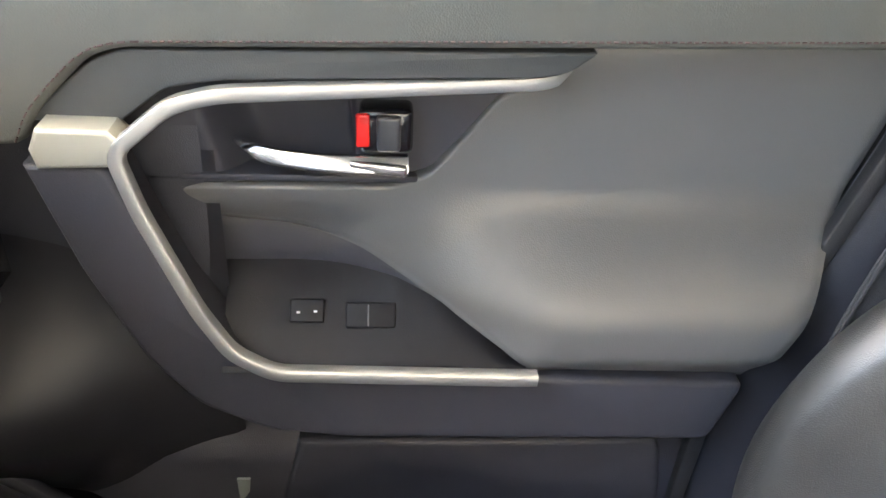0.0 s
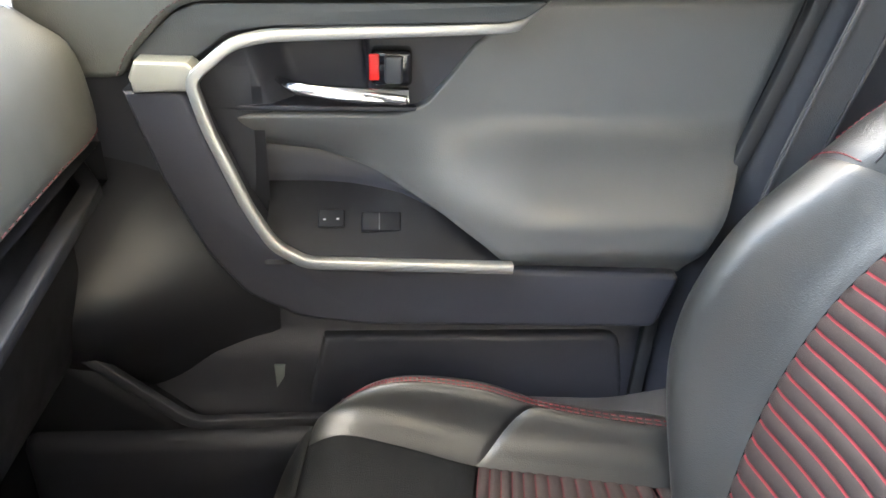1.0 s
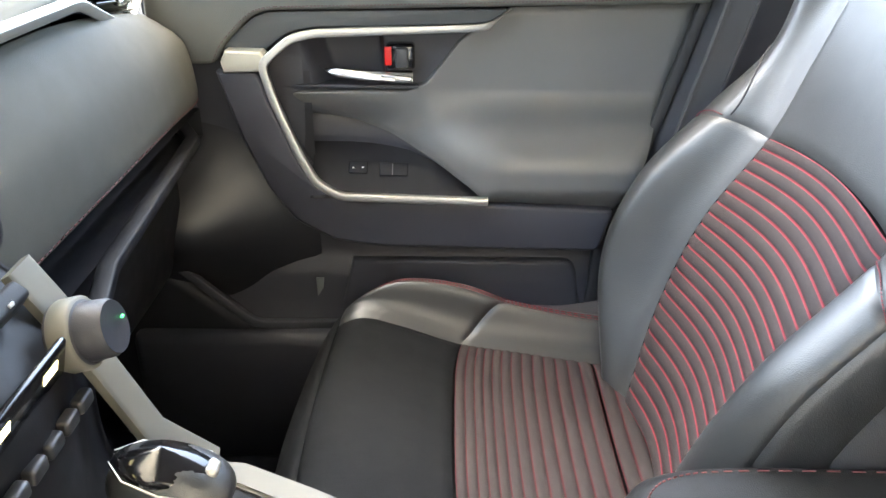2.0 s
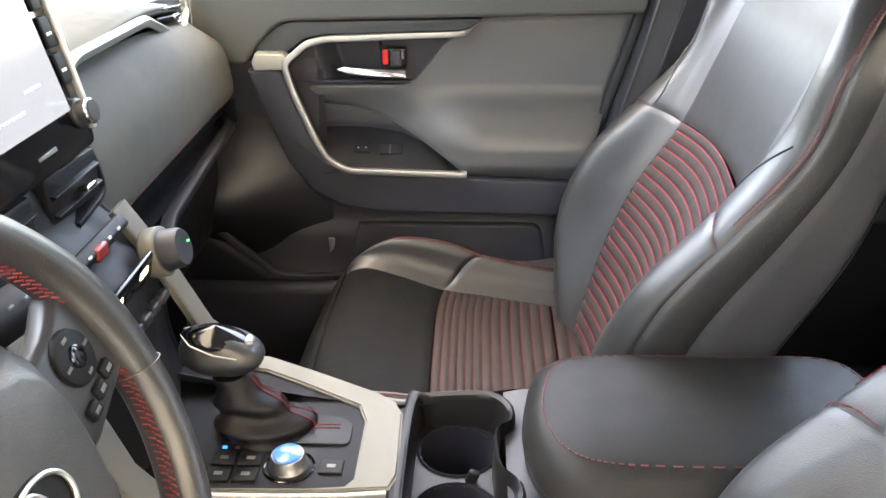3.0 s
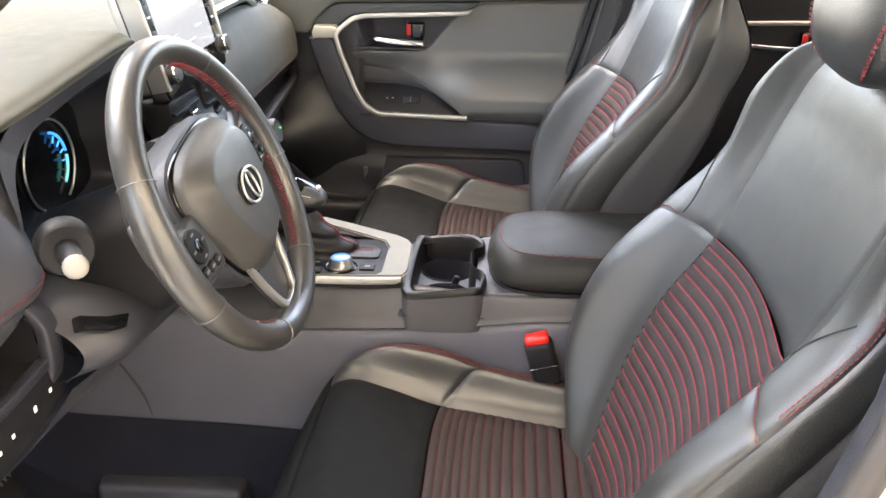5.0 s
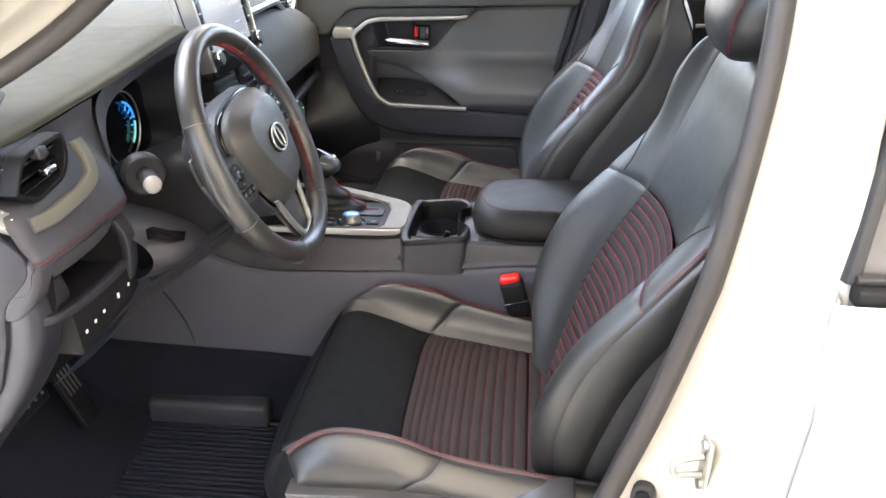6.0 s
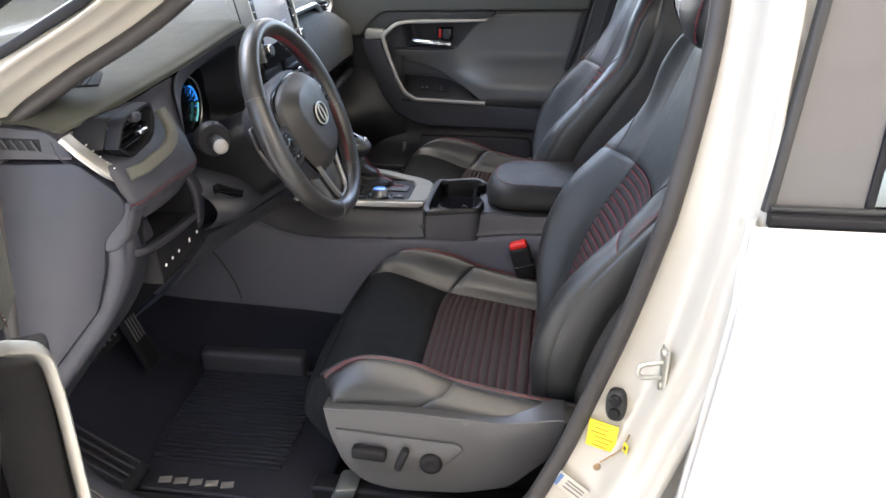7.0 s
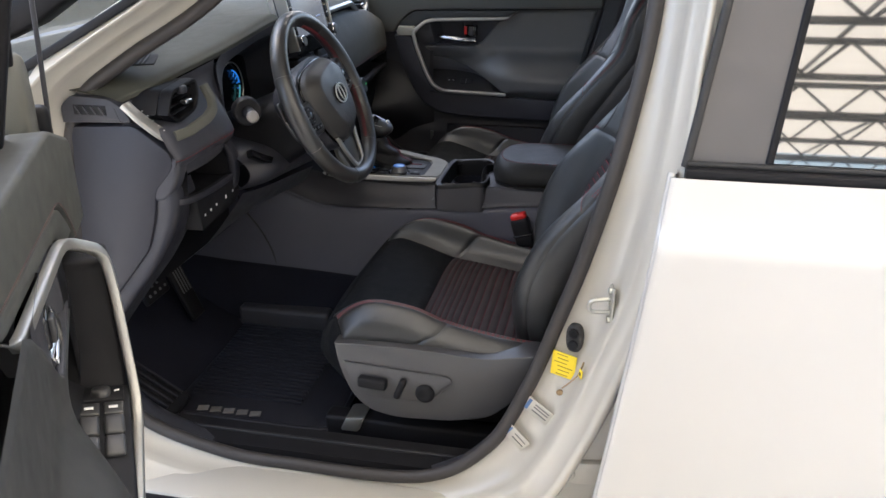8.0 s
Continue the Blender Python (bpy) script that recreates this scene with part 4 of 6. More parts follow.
# ---- centre console ----
def console():
    c = thing("centre_console", (0.15, 0.015, 0.40), "dark centre console with satin silver shifter frame", "centre console")
    # side walls and body: sections along x of (half width low, half width seam, top half width, seam z, top z)
    xs = (-0.66, -0.40, -0.26, -0.14, 0.0, 0.145, 0.26, 0.38, 0.62)
    top = (0.86, 0.80, 0.79, 0.775, 0.760, 0.748, 0.750, 0.752, 0.76)
    seam = (0.83, 0.785, 0.735, 0.690, 0.688, 0.694, 0.704, 0.716, 0.72)
    hs = (0.165, 0.150, 0.145, 0.135, 0.130, 0.128, 0.128, 0.128, 0.13)
    ht = (0.135, 0.12, 0.11, 0.095, 0.078, 0.074, 0.104, 0.106, 0.106)
    for s in (-1, 1):
        y = lambda h: 0.010 + s * h
        drop = (0, 0, 0, 0.026, 0.018, 0.006, 0, 0, 0) if s < 0 else (0,) * 9  # the near wall tucks under the silver lip
        tuck = (0, 0, 0, 0.015, 0.008, 0.004, 0, 0, 0) if s < 0 else (0,) * 9
        up = np.array([[(x, y(t - k), tz - d), (x, y(t - k + 0.008), tz - d - 0.004), (x, y((t + h) / 2 + 0.004), (tz - d + sz) / 2), (x, y(h), sz)] for x, t, h, tz, sz, d, k in zip(xs, ht, hs, top, seam, drop, tuck)])
        part("side_upper", patch(up, 0, 8, 0, 3, 60, 16, 0.002, 0.004, flip=s > 0), SIDE_PANEL, c, "dark upper console side")
        low = np.array([[(x, y(h - 0.004), sz - 0.003), (x, y(h + 0.004), sz - 0.03), (x, y(h + 0.010), (sz + 0.36) / 2), (x, y(h + 0.03), 0.34)] for x, h, sz in zip(xs, hs, seam)])
        part("side_lower", patch(low, 0, 8, 0, 3, 60, 20, 0.002, 0.004, flip=s > 0), CONSOLE_SIDE, c, "grey lower console side")
    for s in (-1, 1):
        skirt = np.array([[(x, 0.010 + s * (h + 0.010), z), (x, 0.010 + s * (h + 0.020), z - 0.02), (x, 0.010 + s * (h + 0.032), 0.43), (x, 0.010 + s * (h + 0.044), 0.335)]
                          for x, h, z in ((-0.66, 0.168, 0.545), (-0.50, 0.158, 0.535), (-0.40, 0.152, 0.525), (-0.26, 0.147, 0.517), (-0.12, 0.136, 0.505), (0.05, 0.130, 0.49), (0.30, 0.128, 0.47))])
        part("carpet_skirt", patch(skirt, 0, 6, 0, 3, 50, 14, 0.003, 0.006, flip=s > 0), CARPET, c, "black carpet along the console foot")
    edge_line = [(-0.372, 0.720), (-0.355, 0.671), (-0.318, 0.620), (-0.290, 0.565), (-0.277, 0.517)]
    part("panel_joint", tube(spline([(x, 0.010 - 0.154 - (0.70 - z) * 0.012, z) for x, z in edge_line], 24), 0.0022, 6), RUBBER, c, "dark joint between the side panels")
    topn = np.array([[(x, 0.010 - t, z), (x, 0.010, z - 0.002), (x, 0.010 + t, z)] for x, t, z in zip(xs, ht, top)])
    topn[:6, :, 2] -= 0.03
    part("top", patch(topn, 0, 5, 0, 2, 40, 12, 0), BLACK, c)
    part("rear_top", patch(topn, 5.96, 8, 0, 2, 20, 12, 0), PLASTIC, c)
    # silver frame round the shifter
    outer = [(-0.16, 0.182), (-0.034, 0.170), (0.029, 0.140), (0.110, 0.098), (0.130, 0.082), (0.141, 0.060), (0.144, -0.040), (0.137, -0.060), (0.06, -0.067), (-0.16, -0.072)]
    inner = [(-0.16, -0.066), (0.055, -0.061), (0.092, -0.057), (0.100, -0.046), (0.100, 0.045), (0.090, 0.072), (0.010, 0.117), (-0.034, 0.139), (-0.16, 0.160)]
    bm = bmesh.new()
    vo, vi = [[bm.verts.new((x, y, z)) for x, y in outer] for z in (0.758, 0.742)], [[bm.verts.new((x, y, z)) for x, y in inner[::-1]] for z in (0.758, 0.742)]
    pairs = [(0, 0), (1, 1), (2, 2), (3, 3), (4, 3), (5, 4), (6, 5), (7, 6), (8, 7), (9, 8)]
    for (a, b), (a2, b2) in zip(pairs, pairs[1:]):
        for lv in (0, 1):
            q = [vo[lv][a], vo[lv][a2], vi[lv][b2], vi[lv][b]]
            bm.faces.new(q if b != b2 else q[:2] + [vi[lv][b]])
        bm.faces.new([vo[0][a], vo[0][a2], vo[1][a2], vo[1][a]])
        if b != b2:
            bm.faces.new([vi[0][b], vi[0][b2], vi[1][b2], vi[1][b]])
    bmesh.ops.recalc_face_normals(bm, faces=bm.faces)
    bmesh.ops.bevel(bm, geom=[e for e in bm.edges if len(e.link_faces) == 2 and e.calc_face_angle(0) > 1.2], offset=0.0025, segments=3, affect="EDGES")
    part("silver_frame", from_bm(bm), SILVER_WARM, c, "warm satin silver frame round the shifter")
    part("silver_lip", band(spline([(-0.16, -0.0725, 0.752), (0.0, -0.0705, 0.750), (0.08, -0.0685, 0.750), (0.134, -0.063, 0.750)], 16), (0, 0, 1), 0.005, 0.012), SILVER, c, "bright silver lip of the shifter frame")
    part("frame_base", band([(-0.16, -0.066, 0.738), (0.0, -0.064, 0.736), (0.136, -0.060, 0.736)], (0, 0, 1), 0.012, 0.030), BLACK, c)
    part("frame_end", rbox((0.143, 0.0, 0.742), (0.016, 0.150, 0.026), 0.004), BLACK, c)
    deck = [(-0.16, 0.162), (-0.034, 0.141), (0.010, 0.119), (0.092, 0.073), (0.102, 0.046), (0.102, -0.047), (0.092, -0.059), (-0.16, -0.068)]
    part("shifter_deck", prism([(x, y) for x, y in deck], "z", 0.735, 0.7535, 0.002), BLACK, c, "black shifter deck")
    sl = [(-0.05, 0.068), (0.075, 0.052), (0.088, 0.040), (0.088, 0.006), (-0.05, 0.006)]
    part("boot_plate", prism(chamfered(sl + sl[:1], 0.008, 4)[:-1], "z", 0.753, 0.757, 0.0015), BOOT, c, "leather boot surround")
    part("boot_stitching", join([tube([(0.028 + 0.0095 * k, y, 0.7573), (0.0365 + 0.0095 * k, y, 0.7573)], 0.0008, 5) for k in range(5) for y in (0.032, 0.038)]), RED_THREAD, c)
    # folded boot and the shift knob
    rings = []
    for k, t in enumerate(np.linspace(0, 1, 26)):
        ang = np.linspace(0, 2 * np.pi, 36, endpoint=False)
        fold = 1 + 0.15 * np.sin(t * 15 + 1.6 * np.sin(ang)) * (1 - t) ** 0.4 * min(1, t * 5) + 0.11 * np.sin(3 * ang + 6 * t) * (1 - t)
        rx, ry = (0.038 * (1 - t) ** 1.3 + 0.018) * fold, (0.020 * (1 - t) + 0.017) * fold
        cx, cy, cz = -0.010 - 0.030 * t, 0.034 - 0.002 * t, 0.756 + 0.072 * t
        rings.append(np.stack([cx + rx * np.cos(ang), cy + ry * np.sin(ang), cz + 0.006 * np.sin(2 * ang) * (1 - t)], 1))
    bt = part("shift_boot", skin(rings), BOOT, c, "creased black leather shift boot")
    part("red_stitching", join([tube(spline([r[j] + (0.0012, 0, 0) for r in rings[1:24]], 60), 0.0008, 5) for j in (0, 2)]), RED_THREAD, bt)
    knob = []
    for k, t in enumerate(np.linspace(0, 1, 22)):
        ang = np.linspace(0, 2 * np.pi, 30, endpoint=False)
        pr = math.sin(math.pi * min(0.985, max(0.015, t))) ** 0.45
        ex = lambda v, p: np.sign(v) * np.abs(v) ** p
        knob.append(np.stack([-0.043 + (0.046 - 0.004 * t) * pr * ex(np.cos(ang), 0.8) - 0.004 * t, 0.034 + 0.029 * pr * ex(np.sin(ang), 0.8), np.full(30, 0.828 + 0.054 * t) - 0.16 * (0.044 * pr * np.cos(ang)) * t], 1))
    kb = part("shift_knob", skin(knob), LEATHER, c, "rounded black shift knob with chrome trim")
    cap = []
    for t in np.linspace(0, 1, 8):
        ang = np.linspace(0, 2 * np.pi, 28, endpoint=False)
        pr = math.cos(t * math.pi / 2 * 0.98)
        cap.append(np.stack([-0.048 + 0.037 * pr * np.cos(ang), 0.034 + 0.0245 * pr * np.sin(ang), 0.8690 + 0.0170 * t - 0.16 * 0.034 * pr * np.cos(ang)], 1))
    part("knob_cap", skin(cap), GLOSS, kb, "gloss black knob cap")
    for s in (-1, 1):
        part("chrome_line", tube([(-0.084, 0.034 + s * 0.006, 0.878), (-0.070, 0.034 + s * 0.0215, 0.874), (-0.045, 0.034 + s * 0.0270, 0.866), (-0.022, 0.034 + s * 0.0255, 0.861)], (0.0004, 0.0008, 0.0010, 0.0006), 8), STEEL, kb)
    part("release_button", rbox((-0.0145, 0.034, 0.8675), (0.010, 0.016, 0.009), 0.004, pose(0, 0, 0, 0, 35, 0)), SILVER, kb, "metal release button")
    # drive-mode dial and switches on the deck
    kn = part("mode_dial", lathe([(0, 0.021), (0.004, 0.021), (0.006, 0.0185), (0.015, 0.0180), (0.0175, 0.0165)], (0.030, -0.028, 0.7535), (0, 0, 1)), DIAL, c, "knurled silver mode dial")
    part("dial_cap", lathe([(0, 0.0155), (0.002, 0.0150), (0.0035, 0.010), (0.0038, 0.001)], (0.030, -0.028, 0.7705), (0, 0, 1)), BLUE_CAP, kn, "blue dial cap")
    part("dial_well", tube([(0.030 + 0.026 * math.cos(t), -0.028 + 0.024 * math.sin(t), 0.754) for t in np.linspace(0, 2 * np.pi, 36, endpoint=False)], 0.0016, 6, True), GLOSS, c)
    for x, y in ((-0.012, -0.018), (-0.012, -0.042), (-0.040, -0.018), (-0.040, -0.042), (0.074, -0.028)):
        b = part("deck_switch", rbox((x, y, 0.7545), (0.025, 0.021, 0.004), 0.0015), BLACK, c)
        part("switch_mark", rbox((x, y, 0.7567), (0.009, 0.005, 0.0005), 0.0002), DIM_MARK, b)
    for k in range(4):
        part("gear_mark", rbox((-0.045 + 0.014 * k, 0.0, 0.7545), (0.005, 0.004, 0.0014), 0.0004), GAUGE_BLUE if k == 0 else DIM_MARK, c)
    # cup holder tray
    base = [(0.142, 0.095), (0.165, 0.104), (0.235, 0.098), (0.262, 0.076), (0.266, 0.046), (0.249, 0.028), (0.249, -0.018), (0.254, -0.036), (0.270, -0.056), (0.271, -0.086), (0.254, -0.114), (0.165, -0.116), (0.144, -0.104), (0.138, -0.06)]
    rim0 = smooth_line([(x, y, 0.762) for x, y in base], 110, True)
    c0 = rim0.mean(0)
    shrink = lambda p, k, z: np.stack([c0[0] + (p[:, 0] - c0[0]) * k, c0[1] + (p[:, 1] - c0[1]) * (1 - (1 - k) * 0.6), np.full(len(p), z)], 1)
    dip = lambda q: q - (0, 0, 0.010) - np.stack([0 * q[:, 0], 0 * q[:, 0], 0.010 * np.clip((0.240 - q[:, 0]) / 0.08, 0, 1) * (q[:, 2] > 0.74)], 1)
    flare = lambda p, g, z: dip(np.stack([c0[0] + (p[:, 0] - c0[0]) * (1 + 0.15 * g), c0[1] + (p[:, 1] - c0[1]) * (1 + g), np.full(len(p), z)], 1))
    part("tray_side", skin([flare(rim0, g, z) for g, z in ((0.085, 0.704), (0.065, 0.720), (0.035, 0.748), (0.005, 0.766))], caps=False), SIDE_PANEL, c, "dark grey side of the cup holder tray")
    tray = [dip(shrink(rim0, k, z)) for k, z in ((1.0, 0.755), (1.012, 0.766), (0.99, 0.7735), (0.93, 0.776), (0.85, 0.7740), (0.815, 0.767), (0.79, 0.745), (0.77, 0.722))]
    cup = part("cup_holder", skin(tray, caps=False), TRAY, c, "black twin cup holder tray")
    wells = ((0.203, 0.046), (0.203, -0.050))
    cells, quads = [], []
    for i in range(52):
        for j in range(84):
            x, y = 0.135 + 0.0026 * i, -0.118 + 0.0026 * j
            if min((x + 0.0013 - wx) ** 2 + ((y + 0.0013 - wy) / 0.95) ** 2 for wx, wy in wells) > 0.0425 ** 2:
                quads.append(tuple(range(len(cells), len(cells) + 4)))
                cells += [(x, y, 0.7165), (x + 0.0026, y, 0.7165), (x + 0.0026, y + 0.0026, 0.7165), (x, y + 0.0026, 0.7165)]
    part("tray_deck", mesh(cells, quads, False), TRAY, cup)
    part("tray_floor", rbox((0.203, -0.002, 0.612), (0.10, 0.19, 0.006), 0.001), CARPET, cup)
    for yy in (0.046, -0.050):
        rings = []
        for d, r in ((0.058, 0.0465), (0.0635, 0.0460), (0.0645, 0.0445), (0.061, 0.0425), (-0.040, 0.039)):
            ang = np.linspace(0, 2 * np.pi, 32, endpoint=False)
            rings.append(np.stack([0.203 + r * np.cos(ang), yy + 0.95 * r * np.sin(ang), np.full(32, 0.655 + d)], 1))
        part("cup_well", skin(rings, caps=False), CARPET, cup, "round cup well")
    part("cup_finger", rbox((0.218, -0.002, 0.716), (0.012, 0.008, 0.030), 0.003, pose(0, 0, 0, 0, 20, 0)), TRAY, cup)
    # armrest lid with a stitched seam
    plan = [(0.272, 0.0), (0.276, 0.045), (0.288, 0.092), (0.315, 0.118), (0.37, 0.128), (0.50, 0.128), (0.64, 0.120), (0.66, 0.0), (0.64, -0.10), (0.50, -0.108), (0.37, -0.108), (0.315, -0.098), (0.288, -0.072), (0.276, -0.035)]
    o = smooth_line([(x, y, 0) for x, y in plan], 90, True)
    lid = lambda k, z, inset: np.stack([0.46 + (o[:, 0] - 0.46) * k, 0.010 + (o[:, 1] - 0.010) * inset, z + 0.0 * o[:, 0]], 1)
    up = [lid(0.965, 0.757, 0.92), lid(0.995, 0.763, 0.98), lid(1.003, 0.772, 0.995), lid(0.998, 0.783, 0.98), lid(0.975, 0.796, 0.93), lid(0.935, 0.806, 0.85), lid(0.895, 0.8110, 0.77), lid(0.86, 0.8125, 0.70), lid(0.6, 0.817, 0.5), lid(0.05, 0.818, 0.05)]
    ar = part("armrest_lid", skin(up), SOFT_ARM, c, "padded dark armrest lid")
    part("lid_base", skin([lid(0.985, 0.735, 0.95), lid(0.985, 0.757, 0.95)]), BLACK, c)
    part("armrest_neck", prism([(0.335, 0.742), (0.66, 0.745), (0.66, 0.765), (0.335, 0.757)], "y", -0.088, 0.108, 0.008), PLASTIC, c)
    seam_line = [(0.46 + (o[i, 0] - 0.46) * 0.895, 0.010 + (o[i, 1] - 0.010) * 0.77, 0.8114) for i in range(90)]
    part("seam_stitching", join([tube([seam_line[i], np.array(seam_line[i]) * 0.45 + np.array(seam_line[(i + 1) % 90]) * 0.55], 0.0008, 5) for i in range(90)]), DIM_RED, ar, "dull red seam stitching")


CONSOLE_SIDE = mat("console_side_plastic", (0.060, 0.062, 0.082), 0.5, grain=1100, bump=0.1, cells=True, spec=0.4)
SIDE_PANEL = mat("grey_side_plastic", (0.036, 0.0362, 0.042), 0.45, grain=1100, bump=0.08, cells=True, spec=0.30)
SILVER_WARM = mat("warm_satin_silver", (0.125, 0.122, 0.103), 0.52, spec=0.3, grain=1400, bump=0.04, vary=0.05)
BOOT = mat("boot_leather", (0.0075, 0.0075, 0.0088), 0.42, wear=0.04, spec=0.28, grain=900, bump=0.3, cells=True)
TRAY = mat("tray_plastic", (0.0075, 0.0075, 0.008), 0.36, grain=1000, bump=0.15, cells=True, spec=0.22)
DIAL = mat("knurled_silver", (0.20, 0.20, 0.20), 0.38, metal=0.85, vary=0.1)
PEDAL_STRIP = mat("dull_pedal_metal", (0.16, 0.16, 0.16), 0.5, metal=0.6, vary=0.1)
SOFT_ARM = mat("armrest_skin", (0.0125, 0.0125, 0.012), 0.50, spec=0.18, grain=800, bump=0.2, cells=True)
DIM_RED = mat("dull_red_thread", (0.12, 0.03, 0.03), 0.7)
console()


# ---- dashboard ----
PANEL_SKIN = mat("panel_skin", (0.064, 0.064, 0.056), 0.72, grain=800, bump=0.12, cells=True, spec=0.2)
END_PLASTIC = mat("end_cover_plastic", (0.021, 0.0216, 0.029), 0.45, grain=1000, bump=0.12, cells=True, vary=0.12, spec=0.35)
FASCIA = mat("fascia_skin", (0.040, 0.0405, 0.050), 0.55, grain=800, bump=0.12, cells=True, spec=0.4)


def dashboard():
    d = thing("dashboard", (-0.4, 0.015, 0.9), "dark soft-touch dashboard with satin silver vent trim", "dashboard")
    #       y      edge x  edge z
    edge = [(-0.735, -0.270, 1.088), (-0.66, -0.222, 1.110), (-0.45, -0.198, 1.134), (-0.22, -0.190, 1.157), (-0.155, -0.205, 1.140), (-0.11, -0.245, 1.105),
            (0.05, -0.260, 1.098), (0.22, -0.245, 1.116), (0.45, -0.246, 1.128), (0.63, -0.262, 1.108), (0.715, -0.275, 1.085)]
    net = np.array([[(ex, y, ez - 0.010), (ex - 0.004, y, ez), (ex - 0.05, y, ez + 0.008), (-0.46, y, ez * 0.5 + 0.565), (-0.72, y * 0.99, 1.100), (-1.0, y * 0.98, 1.062)] for y, ex, ez in edge])
    part("top_pad", patch(net, 0, 10, 0, 5, 110, 50, 0, flip=True), DASH_TOP, d, "wide soft dashboard top pad")
    # windscreen-side grille at the left end of the pad
    gr = part("top_vent", rbox((-0.315, -0.590, 1.1258), (0.085, 0.080, 0.008), 0.003, pose(0, 0, 0, 4, 0, 20)), BLACK, d, "slotted top vent")
    for k in range(8):
        part("vent_slat", rbox((-0.345 + 0.008 * k, -0.590, 1.1298), (0.003, 0.066, 0.004), 0.001, pose(0, 0, 0, 4, 0, 20)), RUBBER, gr)
    # driver's fascia: pad edge, vent bed, stitched roll
    ys = (-0.746, -0.72, -0.62, -0.54, -0.50)
    ez = lambda y: float(np.interp(y, [e[0] for e in edge], [e[2] for e in edge]))
    ex = lambda y: float(np.interp(y, [e[0] for e in edge], [e[1] for e in edge]))
    fas = np.array([[(ex(y) + 0.002, y, ez(y) - 0.012), (ex(y) * 0.6 - 0.083, y, ez(y) - 0.042), (-0.186, y, 1.040), (-0.166, y, 1.005), (-0.158, y, 0.988), (-0.166, y, 0.972), (-0.19, y, 0.966)] for y in ys])
    fas[0, :, 0] -= (0.0, 0.008, 0.012, 0.010, 0.008, 0.008, 0.01)
    fas[4, :, 0] -= (0.0, 0.0, 0.01, 0.02, 0.03, 0.04, 0.05)
    part("driver_fascia", patch(fas, 0, 4, 0, 6, 50, 50, 0, flip=True), FASCIA, d, "stitched dark fascia panel")
    part("red_stitching", stitches(fas, [(0.0, 4.1), (1.0, 4.1), (3.0, 4.05), (4.0, 3.9)], 46, sign=-1), RED_THREAD, d, "red dashboard stitching")
    # round vent block with silver bracket
    vb = part("side_vent", prism(chamfered([(-0.725, 1.060), (-0.690, 1.040), (-0.625, 1.050), (-0.610, 1.075), (-0.615, 1.105), (-0.70, 1.098), (-0.725, 1.060)], 0.012, 4)[:-1], "x", -0.26, -0.204, 0.004), BLACK, d, "black side air vent")
    part("vent_bezel", band([(-0.192, y, z) for y, z in chamfered([(-0.722, 1.062), (-0.690, 1.042), (-0.627, 1.052), (-0.612, 1.077), (-0.617, 1.103), (-0.70, 1.096), (-0.722, 1.062)], 0.012, 4)[:-1]], (1, 0, 0), 0.007, 0.022, closed=True), BLACK, vb, "black vent bezel")
    for k in range(3):
        part("vent_slat", rbox((-0.196, -0.668, 1.058 + 0.015 * k), (0.016, 0.085, 0.0035), 0.0015, pose(0, 0, 0, 5, 14, 0)), GLOSS, vb)
    part("vent_tab", rbox((-0.176, -0.668, 1.074), (0.014, 0.022, 0.008), 0.003), CHROME, vb, "chrome vent tab")
    part("vent_knob", rbox((-0.182, -0.668, 1.094), (0.014, 0.018, 0.014), 0.004), PLASTIC, vb)
    tr = [(-0.244, -0.749, 1.083), (-0.222, -0.748, 1.062), (-0.196, -0.738, 1.036), (-0.184, -0.722, 1.024), (-0.176, -0.690, 1.024), (-0.170, -0.628, 1.034), (-0.168, -0.606, 1.045), (-0.172, -0.599, 1.062), (-0.186, -0.598, 1.088)]
    part("silver_bracket", band(spline(tr[:4], 16), (1, 0, 0.35), 0.024, 0.010), SILVER, d, "satin silver vent bracket")
    part("vent_frame", band([np.array(q) + (0.008, 0, 0) for q in chamfered(tr[3:], 0.01, 4)], (1, 0, 0.35), 0.018, 0.012), SOFT, d, "grey-green lower vent frame")
    for k in range(5):
        part("vent_dot", rbox((-0.222 + 0.009 * k, -0.735, 1.070 - 0.008 * k), (0.0018, 0.0024, 0.0015), 0.0005), WHITE_MARK, d)
    # end cover beside the door, with its little side vent
    end = [(-0.352, 1.040), (-0.235, 1.046), (-0.178, 1.002), (-0.172, 0.985), (-0.178, 0.968), (-0.212, 0.932), (-0.222, 0.880), (-0.245, 0.815), (-0.33, 0.715), (-0.44, 0.60), (-0.46, 0.80)]
    part("end_cover", prism(chamfered(end + end[:1], 0.012, 4)[:-1], "y", -0.700, -0.747, 0.003), END_PLASTIC, d, "plain dark end cover")
    top = [(-0.372, 1.046), (-0.238, 1.050), (-0.250, 1.072), (-0.275, 1.090), (-0.350, 1.094), (-0.372, 1.075)]
    ev = part("end_vent", prism(chamfered(top + top[:1], 0.008, 4)[:-1], "y", -0.700, -0.745, 0.004), PLASTIC, d, "end piece with a small slotted vent")
    part("slot", rbox((-0.315, -0.7445, 1.070), (0.062, 0.003, 0.017), 0.001), BLACK, ev)
    for k in range(4):
        part("slat", rbox((-0.336 + 0.015 * k, -0.7465, 1.070), (0.003, 0.005, 0.017), 0.001, pose(0, 0, 0, 0, -32, 0)), PLASTIC, ev)
    # knee band curving down to the sill
    kx = [(-0.196, 0.940), (-0.190, 0.905), (-0.208, 0.850), (-0.250, 0.780), (-0.315, 0.700), (-0.385, 0.610), (-0.455, 0.520)]
